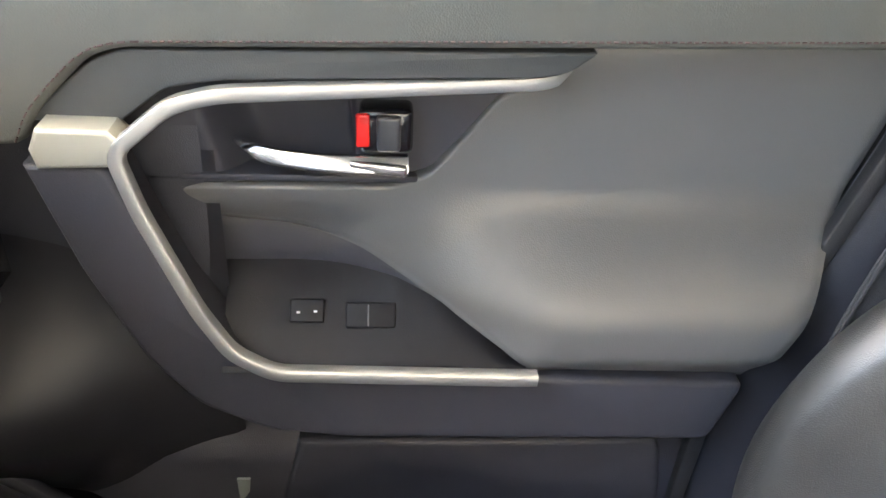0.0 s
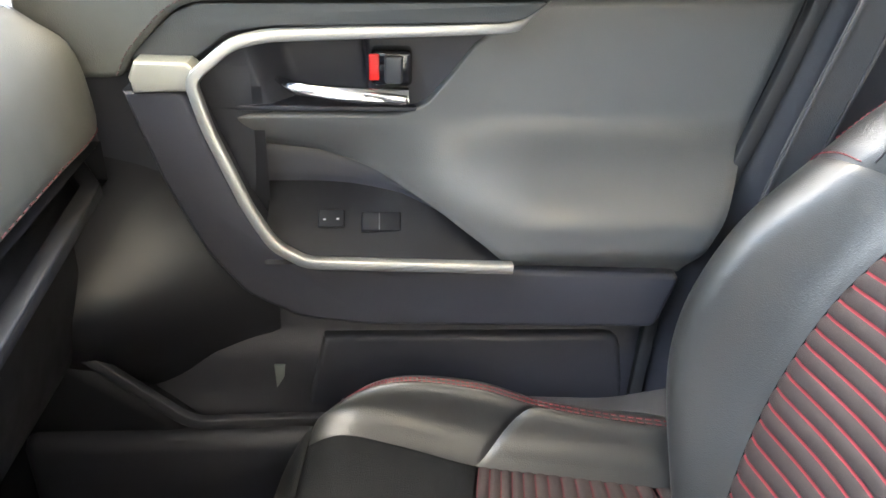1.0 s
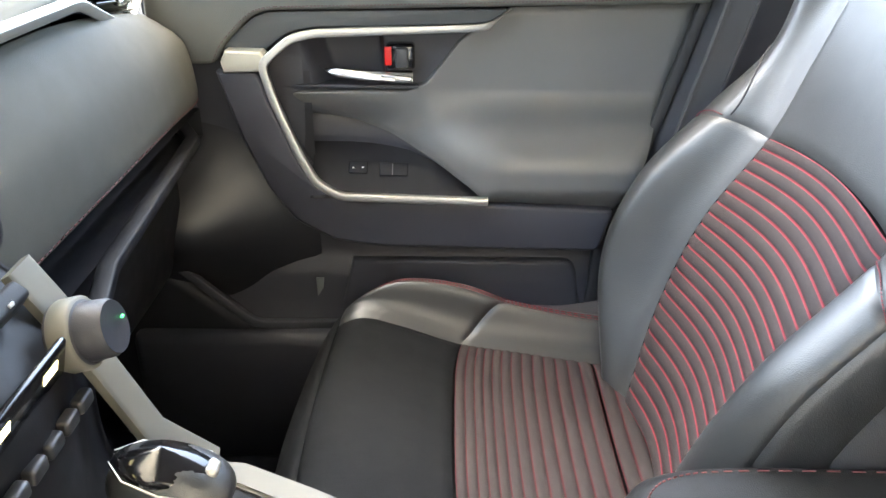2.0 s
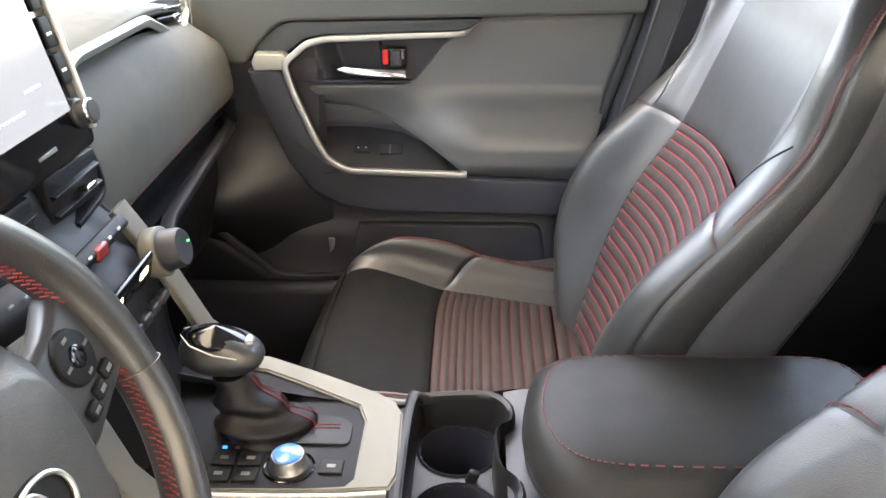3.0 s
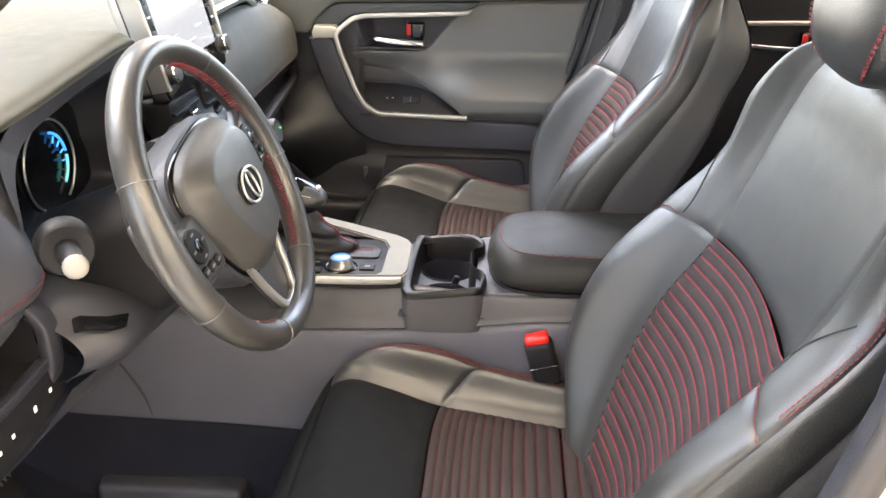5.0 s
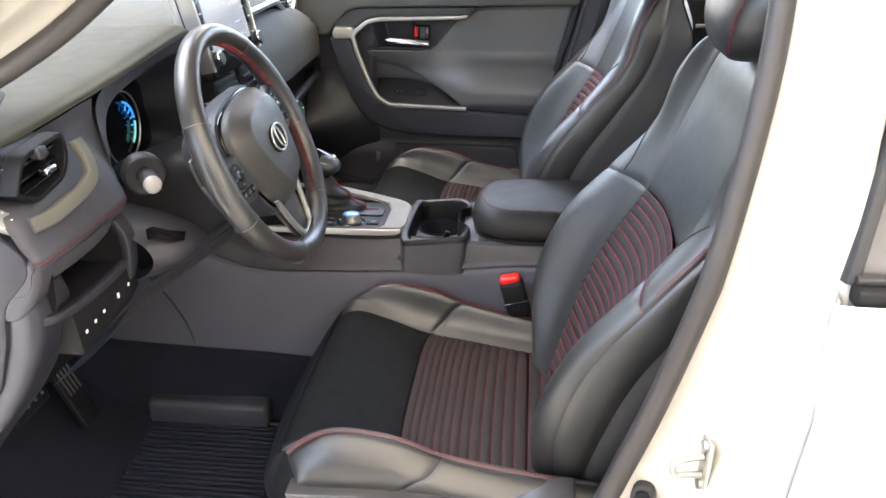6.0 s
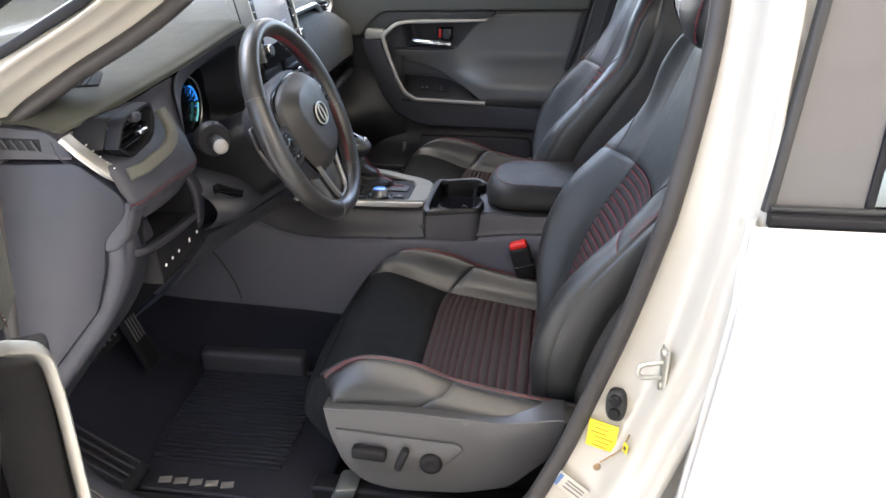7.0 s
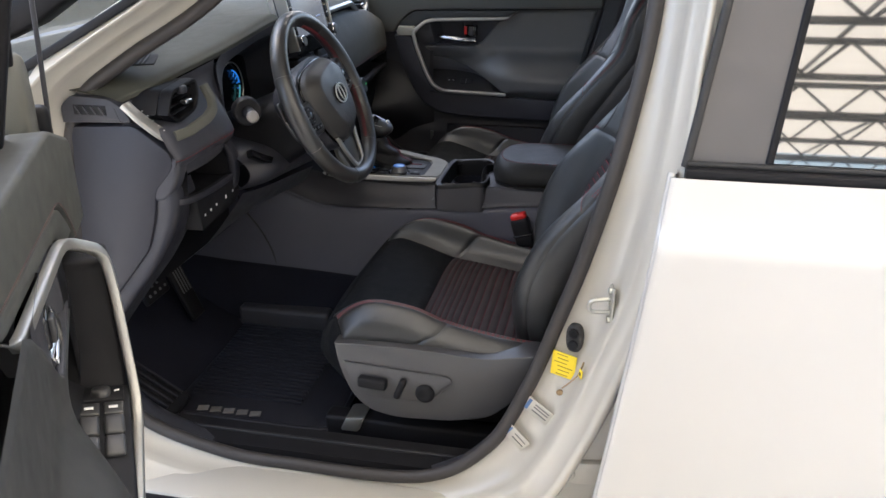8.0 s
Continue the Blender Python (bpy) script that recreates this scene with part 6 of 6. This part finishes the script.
    # silver trim: long line with the kinked tip, and the short bridge at the front
    line = [(0.233, 0.006, 1.067), (0.204, 0.018, 1.048), (0.19, 0.022, 1.045), (-0.035, 0.044, 1.040), (-0.066, 0.050, 1.034), (-0.106, 0.058, 1.002), (-0.094, 0.060, 0.955), (-0.062, 0.066, 0.874), (-0.040, 0.068, 0.834), (-0.008, 0.069, 0.814), (0.18, 0.069, 0.808), (0.205, 0.068, 0.807)]
    if driver:
        line = [(0.233, -0.015, 1.067), (0.204, -0.010, 1.048), (0.19, -0.008, 1.045), (-0.035, 0.014, 1.040), (-0.070, 0.020, 1.034), (-0.106, 0.056, 1.004), (-0.096, 0.061, 0.955), (-0.066, 0.064, 0.874), (-0.044, 0.066, 0.834), (-0.012, 0.064, 0.814), (0.18, 0.055, 0.808), (0.38, 0.050, 0.802)]
    p = dense(chamfered(line, 0.020 if driver else 0.012, 6), 0.012)
    tp = np.clip(np.arange(len(p)) / 6, 0.15, 1)
    part("silver_trim", put(band(p, (0, 1, 0), 0.0135 if driver else 0.0112, 0.012, taper=tp)), SILVER, door, "satin silver trim line")
    if not driver:
        part("silver_bridge", put(prism([(-0.158, 0.989), (-0.104, 0.991), (-0.094, 1.004), (-0.106, 1.018), (-0.154, 1.019), (-0.161, 1.004)], "y", 0.03, 0.061, 0.0035, 3)), CHAMPAGNE, door, "satin silver bridge")
    # dark inlay over the trim and the padded top
    inlay = [(-0.165, 1.014), (-0.108, 1.012), (-0.070, 1.040), (-0.03, 1.046), (0.19, 1.052), (0.207, 1.056), (0.228, 1.0715), (-0.096, 1.0665), (-0.118, 1.0585), (-0.153, 1.0285)]
    lean = Matrix(((1, 0, 0, 0), (-0.108, 1, 0, 0.0065), (0, 0, 1, 0), (0, 0, 0, 1))) if driver else Matrix()
    part("upper_inlay", put(moved(prism(chamfered(inlay + inlay[:1], 0.006, 3)[:-1], "y", -0.045, -0.003 if driver else 0.035, 0.004, 3), lean)), DOOR_TOP_TONED if driver else DOOR_PAD, door, "dark upper inlay")
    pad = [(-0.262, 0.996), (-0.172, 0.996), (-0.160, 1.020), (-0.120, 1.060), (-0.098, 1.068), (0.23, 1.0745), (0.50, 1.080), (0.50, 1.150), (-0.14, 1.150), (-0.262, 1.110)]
    part("upper_pad", put(moved(prism(chamfered(pad + pad[:1], 0.014, 4)[:-1], "y", -0.05, -0.001 if driver else 0.040, 0.007, 4), lean)), DOOR_TOP_TONED if driver else SOFT, door, "padded soft upper door")
    sl = dense(chamfered([(-0.177, 0.0405, 1.000), (-0.165, 0.0405, 1.024), (-0.122, 0.0405, 1.066), (-0.098, 0.0405, 1.0735), (0.49, 0.0405, 1.0865)], 0.02, 5), 0.005)
    sl = [np.array(q) - ((0, 0.0410, 0) if driver else (0, 0, 0)) for q in sl]
    part("seam_stitching", put(moved(join([tube([sl[i], np.array(sl[i]) * 0.4 + np.array(sl[i + 1]) * 0.6], 0.0008, 5) for i in range(len(sl) - 1)]), lean)), SEAM_THREAD, door, "dull brown seam stitching")
    # handle bowl, lever, lock
    def bowl(x, z):
        lean = 0.28 * (1.03 - z)
        front = step(-0.030 + lean, -0.068 + lean, x)
        plate = step(0.048 + 0.1 * (1.02 - z), 0.056 + 0.1 * (1.02 - z), x)
        return -0.030 + 0.036 * front + 0.031 * plate

    part("handle_bowl", sheet(-0.120, 0.185, lambda x: 0.948 + 0 * x, lambda x: 1.052 + 0 * x, bowl, 110, 40, 0), SIDE_PANEL, door, "dark recessed handle bowl")
    part("bowl_sill", put(rbox((0.0, -0.012, 0.9585), (0.21, 0.044, 0.006), 0.002)), PLASTIC, door)
    lo = Matrix.Translation((0, -0.016 if driver else 0, 0))
    lv = [(-0.036, -0.006, 0.985), (-0.015, 0.010, 0.980), (0.02, 0.017, 0.977), (0.06, 0.018, 0.975), (0.096, 0.013, 0.973)]
    part("lever", put(moved(band(spline(lv, 24), (0, 1, 0.5), 0.0165, 0.011, round_=0.5, taper=np.interp(np.linspace(0, 1, 24), (0, 0.3, 1), (0.35, 0.85, 1.05))), lo)), CHROME, door, "chrome door lever")
    part("lever_end", put(moved(rbox((0.074, 0.021, 0.9735), (0.044, 0.006, 0.010), 0.0025, pose(0, 0, 0, 0, 6, 0)), lo)), CHROME, door)
    lk = part("lock_housing", put(moved(rbox((0.080, 0.006, 1.003), (0.040, 0.030, 0.036), 0.005), lo)), GLOSS, door, "gloss black lock housing")
    if not driver:
        part("lock_red", put(moved(rbox((0.063, 0.0215, 1.005), (0.010, 0.004, 0.026), 0.0015), lo)), RED, lk, "red unlocked mark")
    part("lock_lever", put(moved(rbox((0.082, 0.022, 1.003), (0.018, 0.008, 0.028), 0.003), lo)), GLOSS_DARK, lk)
    # lower panel with its pocket
    low = lambda x, z: 0.020 + 0.022 * step(0.62, 0.52, z) - 0.012 * step(0.66, 0.70, z) * 1.0
    part("lower_panel", sheet(-0.30, 0.50, lambda x: 0.44 + 0 * x, lambda x: 0.740 + 0 * x, low, 40, 30), PLASTIC, door, "dark lower door panel")
    part("pocket_face", put(prism(chamfered([(0.0, 0.690), (0.345, 0.690), (0.36, 0.60), (0.34, 0.50), (-0.05, 0.50), (0.0, 0.690)], 0.02, 4)[:-1], "y", 0.0, 0.024, 0.008, 3)), PLASTIC, door, "door pocket face")
    part("front_panel", sheet(-0.30, -0.06, lambda x: 0.60 + 0 * x, lambda x: 1.000 + 0 * x, lambda x, z: 0.010 + 0 * x, 16, 20), BLACK if driver else PLASTIC, door)
    part("inner_shell", put(prism([(-0.30, 0.42), (0.55, 0.42), (0.55, 1.10), (-0.30, 1.10)], "y", -0.10, -0.048, 0.01)), BLACK, door)


# copies of the door skins, toned for the light on the open driver's door
DOOR_TOP_TONED = mat("door_top_toned_for_light", (0.060, 0.061, 0.054), 0.55, spec=0.3, grain=800, bump=0.1, cells=True, vary=0.1)
DOOR_SKIN_SHADED = mat("door_leather_shaded", (0.036, 0.0365, 0.036), 0.5, spec=0.35, grain=800, bump=0.10, cells=True, vary=0.08)
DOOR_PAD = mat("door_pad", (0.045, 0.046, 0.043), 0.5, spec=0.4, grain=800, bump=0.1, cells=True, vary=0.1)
CHAMPAGNE = mat("champagne_silver", (0.36, 0.35, 0.29), 0.42, metal=0.4, vary=0.04)
SEAM_THREAD = mat("brown_thread", (0.075, 0.045, 0.042), 0.7)
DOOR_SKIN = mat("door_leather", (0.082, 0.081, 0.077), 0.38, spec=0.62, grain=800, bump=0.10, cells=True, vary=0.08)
pd = thing("passenger_door", (0.1, 0.76, 0.42), "closed passenger door with dark leather insert and silver trim", "car door")
door_shape(pd, Matrix(((1, 0, 0, 0), (0, -1, 0, 0.742), (0, 0, 1, 0), (0, 0, 0, 1))), False)
part("outer_skin", rbox((0.12, 0.90, 0.72), (0.95, 0.05, 0.72), 0.02), PAINT, pd)
part("door_edge_seal", band([(0.368, 0.722, 0.50), (0.380, 0.716, 0.77), (0.430, 0.722, 0.86), (0.468, 0.722, 0.99), (0.492, 0.722, 1.08), (0.545, 0.66, 1.45)], (0, 1, 0), 0.016, 0.014), RUBBER, pd)

PHI = radians(56)
OPEN = Matrix.Translation((-0.060, -1.110, 0)) @ Matrix(((math.cos(PHI), math.sin(PHI), 0, 0), (-math.sin(PHI), math.cos(PHI), 0, 0), (0, 0, 1, 0), (0, 0, 0, 1))) @ Matrix.Translation((0.155, -0.060, 0))
dd = thing("driver_door", tuple((OPEN @ Vector((0.1, -0.05, 0.42)))), "open driver door with dark inner panel and silver pull", "car door")
door_shape(dd, OPEN, True)
part("outer_skin", moved(rbox((0.17, -0.15, 0.75), (0.95, 0.05, 0.66), 0.02), OPEN), PAINT, dd)
part("window_frame", moved(band([(-0.265, -0.03, 1.10), (-0.255, -0.03, 1.16), (-0.08, 0.0, 1.38), (0.14, 0.03, 1.55)], (0, 1, 0), 0.03, 0.03), OPEN), BLACK, dd, "black window frame")
part("division_bar", moved(band([(-0.095, -0.04, 1.13), (-0.06, 0.03, 1.40)], (0, 1, 0), 0.045, 0.025), OPEN), BLACK, dd)
# dark glass stands in for the dark reflection on this pane
part("window_pane", moved(prism([(-0.09, 1.13), (0.52, 1.15), (0.50, 1.56), (0.18, 1.54), (-0.055, 1.39)], "y", -0.046, -0.041, 0.001), OPEN), TINTED, dd, "raised window pane, its dark reflection put into the tint")
# the grey-green skin stands in for a greenish reflection at this corner
part("sail_panel", moved(prism(chamfered([(-0.268, 1.10), (-0.16, 1.11), (-0.17, 1.20), (-0.215, 1.235), (-0.260, 1.215), (-0.268, 1.10)], 0.02, 4)[:-1], "y", -0.045, 0.002, 0.012, 3), OPEN), SOFT, dd, "corner panel, greenish reflection put into its grey-green colour")
part("front_upright", moved(band([(-0.274, 0.010, 1.09), (-0.274, 0.014, 1.15), (-0.272, 0.020, 1.26), (-0.262, 0.028, 1.40)], (1, 0, 0), 0.006, 0.014), OPEN), PLASTIC, dd, "thin dark front upright")
part("upright_base", moved(rbox((-0.262, -0.004, 1.125), (0.030, 0.040, 0.060), 0.01), OPEN), BLACK, dd)
part("belt_seal", moved(band([(-0.26, -0.05, 1.135), (0.5, -0.05, 1.158)], (0, 0, 1), 0.03, 0.02), OPEN), RUBBER, dd)

def far_rear_door():
    r = thing("rear_door", (1.1, 0.76, 0.42), "dark inner side of a closed rear door", "car door")
    part("panel", prism([(0.62, 0.28), (1.65, 0.28), (1.65, 1.10), (0.62, 1.10)], "y", 0.735, 0.80, 0.02), BLACK, r)
    part("silver_trim", band([(0.80, 0.720, 1.030), (1.0, 0.716, 1.034), (1.25, 0.72, 1.030)], (0, 1, 0), 0.010, 0.012), SILVER, r, "satin silver trim line")
    part("lever", band([(0.84, 0.712, 0.982), (0.92, 0.704, 0.978), (1.0, 0.708, 0.974)], (0, 1, 0), 0.011, 0.010), CHROME, r, "chrome door lever")
    lk = part("lock_housing", rbox((0.985, 0.722, 0.996), (0.040, 0.03, 0.034), 0.005), GLOSS, r)
    part("lock_red", rbox((0.970, 0.706, 0.997), (0.012, 0.004, 0.024), 0.001), RED, lk, "red unlocked mark")
    part("armrest", prism([(0.86, 0.72), (1.5, 0.72), (1.5, 0.80), (0.9, 0.80)], "y", 0.66, 0.74, 0.015, 3), GLOSS_DARK, r)
    part("armrest_trim", band([(0.885, 0.658, 0.790), (1.1, 0.656, 0.786), (1.3, 0.656, 0.784)], (0, 1, 0), 0.007, 0.007), SILVER, r)


far_rear_door()


# ---- footwell ----
def floor_mat():
    m = thing("floor_mat", (-0.2, -0.42, 0.355), "black ribbed rubber floor mat", "floor mat")
    pl = [(-0.44, -0.20), (-0.36, -0.185), (0.02, -0.185), (0.03, -0.59), (0.0, -0.615), (-0.34, -0.61), (-0.44, -0.53), (-0.45, -0.38)]
    o = chamfered(pl + pl[:1], 0.03, 5)[:-1]
    part("sheet", prism(o, "z", 0.350, 0.362, 0.003), MAT_RUBBER, m)
    part("rim", tube([(x, y, 0.364) for x, y in dense(list(o) + [o[0]], 0.02)[:-1]], 0.006, 8, True), MAT_RUBBER, m)
    for k in range(24):
        y = -0.208 - 0.0138 * k
        x0 = -0.362 + 0.001 * k
        part("rib", rbox(((x0 - 0.075) / 2, y, 0.3655), (-0.075 - x0, 0.0065, 0.009), 0.002, None, 2), MAT_RUBBER, m)
    for k in range(5):
        part("marking_bar", rbox((-0.285 + 0.031 * k, -0.582, 0.3635), (0.024, 0.017, 0.003), 0.001, pose(0, 0, 0, 0, 0, 12)), MAT_MARK, m)


floor_mat()


def pedal(name, base, tip, w, label, stripes):
    p = thing(name, base, label, "pedal")
    base, tip = np.array(base), np.array(tip)
    ax = (tip - base) / np.linalg.norm(tip - base)
    n = np.cross((0, 1, 0), ax)
    L = np.linalg.norm(tip - base)
    m = Matrix([[n[i], (0, 1, 0)[i], ax[i], base[i]] for i in range(3)] + [[0, 0, 0, 1]])
    n_sign = 1 if n[0] > 0 else -1
    part("pad", moved(rbox((0, 0, L / 2), (0.014, w, L), 0.005), m), BLACK, p)
    if stripes:
        for k in range(4):
            part("metal_strip", moved(rbox((n_sign * 0.0075, -w * 0.3 + w * 0.2 * k, L * 0.68), (0.003, w * 0.07, L * 0.52), 0.001), m), PEDAL_STRIP, p)
    else:
        for i in range(4):
            for j in range(3):
                part("stud", moved(rbox((n_sign * 0.008, -w * 0.34 + w * 0.225 * i, L * (0.25 + 0.25 * j)), (0.004, 0.007, 0.007), 0.002), m), PEDAL_STRIP, p)
    part("arm", tube([tuple((base + tip) / 2), tuple((base + tip) / 2 + np.array((-0.12, 0.0, 0.12)))], 0.008, 8), BLACK, p)


pedal("accelerator_pedal", (-0.440, -0.290, 0.425), (-0.490, -0.315, 0.600), 0.055, "slim black accelerator with metal strips", True)
pedal("brake_pedal", (-0.452, -0.430, 0.545), (-0.478, -0.430, 0.610), 0.095, "wide black brake pedal with metal studs", False)
fr = thing("footrest", (-0.42, -0.61, 0.38), "ribbed black footrest beside the door", "footrest")
part("plate", rbox((-0.42, -0.615, 0.44), (0.24, 0.09, 0.02), 0.008, pose(0, 0, 0, 0, 32, 0)), BLACK, fr)
for k in range(4):
    part("rib", rbox((-0.415, -0.645 + 0.02 * k, 0.452), (0.20, 0.006, 0.01), 0.002, pose(0, 0, 0, 0, 32, 0)), MAT_RUBBER, fr)
bl = thing("floor_block", (-0.25, -0.175, 0.35), "grey padded floor edge beside the console", "trim")
part("pad", rbox((-0.25, -0.178, 0.385), (0.25, 0.05, 0.06), 0.012), SIDE_PANEL, bl)

# passenger footwell trim
KICK = mat("kick_plastic", (0.011, 0.011, 0.0135), 0.40, grain=900, bump=0.08, spec=0.45, wear=0.04)
pk = thing("kick_panel", (-0.3, 0.72, 0.55), "dark plastic kick panel beside the passenger footwell", "trim panel")
part("panel", prism([(-0.75, 0.33), (-0.13, 0.33), (-0.15, 0.58), (-0.30, 0.70), (-0.30, 0.92), (-0.75, 0.95)], "y", 0.690, 0.745, 0.02, 4), KICK, pk)
kb_ = np.array([[(x, 0.736 - 0.074 * math.exp(-((x + 0.27) / 0.13) ** 2 - ((z - 0.74) / 0.10) ** 2), z) for z in np.linspace(0.50, 0.98, 14)] for x in np.linspace(-0.60, -0.05, 16)])
part("wheel_arch_bulge", patch(kb_, 0, 15, 0, 13, 60, 50, 0, flip=True), KICK, pk, "glossy bulge of the wheel arch cover")
part("edge", band(chamfered([(-0.31, 0.688, 0.735), (-0.255, 0.688, 0.685), (-0.155, 0.690, 0.590), (-0.06, 0.700, 0.585), (0.10, 0.70, 0.585)], 0.02, 5), (0, 1, 0), 0.014, 0.012), SIDE_PANEL, pk)
part("sill", rbox((0.1, 0.70, 0.45), (0.9, 0.06, 0.26), 0.02), PLASTIC, pk)


# ---- fittings on the door frame ----
def striker():
    s = thing("door_striker", (0.573, -0.80, 0.80), "zinc-plated door striker loop", "striker")
    m = pose(0.576, -0.782, 0.803, 0, 0, -78) @ Matrix.Scale(0.78, 4)
    part("plate", moved(rbox((0, 0.004, 0), (0.030, 0.006, 0.085), 0.006), m), STEEL, s)
    part("loop", moved(tube(chamfered([(0, 0, 0.014), (0, -0.042, 0.010), (0, -0.042, -0.014), (0, 0, -0.016)], 0.012, 6), 0.0045, 10), m), STEEL, s)
    for z in (-0.032, 0.032):
        part("bolt", moved(lathe([(0, 0.008), (0.005, 0.0075), (0.006, 0.004)], (0, 0.001, z), (0, -1, 0), 12), m), STEEL, s)


striker()
cp = thing("rubber_plug", (0.528, -0.75, 0.72), "black double rubber plug", "plug")
mm = pose(0.524, -0.752, 0.722, 0, 0, -18)
part("plate", moved(prism([(0.0145 * np.sign(math.cos(t)) * abs(math.cos(t)) ** 0.7, 0.0255 * np.sign(math.sin(t)) * abs(math.sin(t)) ** 0.8) for t in np.linspace(0, 2 * np.pi, 24, endpoint=False)], "y", -0.006, 0.008, 0.003), mm), RUBBER, cp)
for z in (-0.011, 0.011):
    part("button", moved(lathe([(0, 0.009), (0.006, 0.0085), (0.008, 0.005), (0.007, 0.001)], (0, -0.004, z), (0, -1, 0), 18), mm), BLACK, cp)


def label_plate(name, at, turn, w, h, paper, inks, label):
    l = thing(name, at, label, "label")
    m = pose(*at, 0, turn[1], turn[0])
    part("paper", moved(rbox((0, 0, 0), (w, 0.0016, h), 0.0004), m), paper, l)
    for x, z, a, b, ink in inks:
        part("text_bar", moved(rbox((x, -0.0012, z), (a, 0.0010, b), 0.0002), m), ink, l)


LABEL_INK = mat("brown_label_ink", (0.30, 0.22, 0.02), 0.6)
random.seed(4)
rows = [(random.uniform(-0.006, 0.004), 0.019 - 0.0075 * k, random.uniform(0.018, 0.030), 0.0013, LABEL_INK) for k in range(6)]
label_plate("warning_label", (0.508, -0.7535, 0.668), (-18, 5), 0.043, 0.046, YELLOW, rows, "yellow warning label with small print")
label_plate("small_label", (0.538, -0.789, 0.676), (-60, 12), 0.010, 0.016, YELLOW, [(0, 0, 0.004, 0.006, INK)], "tiny yellow warning label")
label_plate("tyre_label", (0.468, -0.7545, 0.572), (-18, 28), 0.052, 0.030, PAINT_SHADED, [(-0.02, 0.0, 0.006, 0.024, BLUE_INK), (0.006, 0.008, 0.03, 0.002, DIM_MARK), (0.006, 0.002, 0.03, 0.002, DIM_MARK), (0.006, -0.006, 0.03, 0.002, DIM_MARK)], "white and blue printed label")
label_plate("data_label", (0.432, -0.7545, 0.510), (-18, 38), 0.046, 0.028, PAINT_SHADED, [(-0.018, 0.0, 0.004, 0.022, BLUE_INK), (0.006, 0.005, 0.026, 0.002, DIM_MARK), (0.006, -0.004, 0.026, 0.002, DIM_MARK)], "white and blue printed label")
dc = thing("edge_plug", (0.618, -0.80, 0.75), "black rubber plug in the door gap", "plug")
part("body", rbox((0.618, -0.812, 0.752), (0.026, 0.030, 0.062), 0.010), RUBBER, dc)
sl_ = thing("sealant_line", (0.525, -0.78, 0.65), "thin brown sealant line on the pillar", "sealant")
part("bead", tube(spline([(0.542, -0.787, 0.697), (0.534, -0.780, 0.668), (0.520, -0.770, 0.645), (0.508, -0.762, 0.628)], 16), 0.0014, 6), BROWN, sl_)
part("spot", lathe([(0, 0.006), (0.003, 0.005), (0.004, 0.001)], (0.504, -0.760, 0.618), (0.3, -1, 0), 14), BROWN, sl_)
hb = thing("hinge_bracket", (0.545, -0.80, 0.50), "white painted rear door hinge", "hinge")
part("leaf", prism(chamfered([(0.525, 0.512), (0.60, 0.520), (0.60, 0.475), (0.53, 0.470), (0.512, 0.490), (0.525, 0.512)], 0.012, 4)[:-1], "y", -0.795, -0.812, 0.003), PAINT_SHADED, hb)
part("bolt", lathe([(0, 0.011), (0.006, 0.010), (0.008, 0.006)], (0.530, -0.811, 0.491), (0, -1, 0), 14), PAINT_SHADED, hb)
tg = thing("door_tag", (-0.047, 0.70, 0.66), "small pale tag at the door's lower edge", "tag")
part("sheet", prism([(-0.054, 0.672), (-0.042, 0.672), (-0.044, 0.655), (-0.053, 0.640)], "y", 0.690, 0.693, 0.0005), TAG, tg)
gp = thing("folded_note", (0.20, -0.04, 0.672), "small folded green paper in the cup holder", "paper")
part("sheet", rbox((0.206, -0.054, 0.722), (0.030, 0.003, 0.018), 0.001, pose(0, 0, 0, -50, 0, 10)), GREEN, gp)


BELT = mat("belt_webbing", (0.05, 0.05, 0.052), 0.6, grain=900, bump=0.5)
# ---- passenger's belt and middle pillar trim ----
pt = thing("pillar_trim", (0.48, 0.75, 0.45), "dark pillar trim behind the passenger door", "trim panel")
tn = np.array([[(x - 0.02, 0.735, z), (x + 0.005, 0.712, z), (x + 0.05, 0.700, z), (x + 0.14, 0.712, z)] for x, z in ((0.385, 0.45), (0.400, 0.75), (0.448, 0.87), (0.487, 1.0), (0.510, 1.10), (0.545, 1.30), (0.575, 1.52))])
part("panel", patch(tn, 0, 6, 0, 3, 40, 16, 0, flip=True), PLASTIC, pt)
sb = thing("seat_belt", (0.5, 0.69, 0.6), "dark grey seat belt strap against the pillar", "seat belt")
part("strap", band(spline([(0.455, 0.690, 0.60), (0.475, 0.685, 0.85), (0.520, 0.680, 1.05), (0.580, 0.640, 1.35)], 24), (0, 1, 0), 0.044, 0.003), BELT, sb)
for k in (-0.019, 0.019):
    part("edge_weave", band(spline([(0.455 + k, 0.688, 0.60), (0.475 + k, 0.683, 0.85), (0.520 + k, 0.678, 1.05), (0.580 + k, 0.638, 1.35)], 24), (0, 1, 0), 0.004, 0.004), BELT, sb)
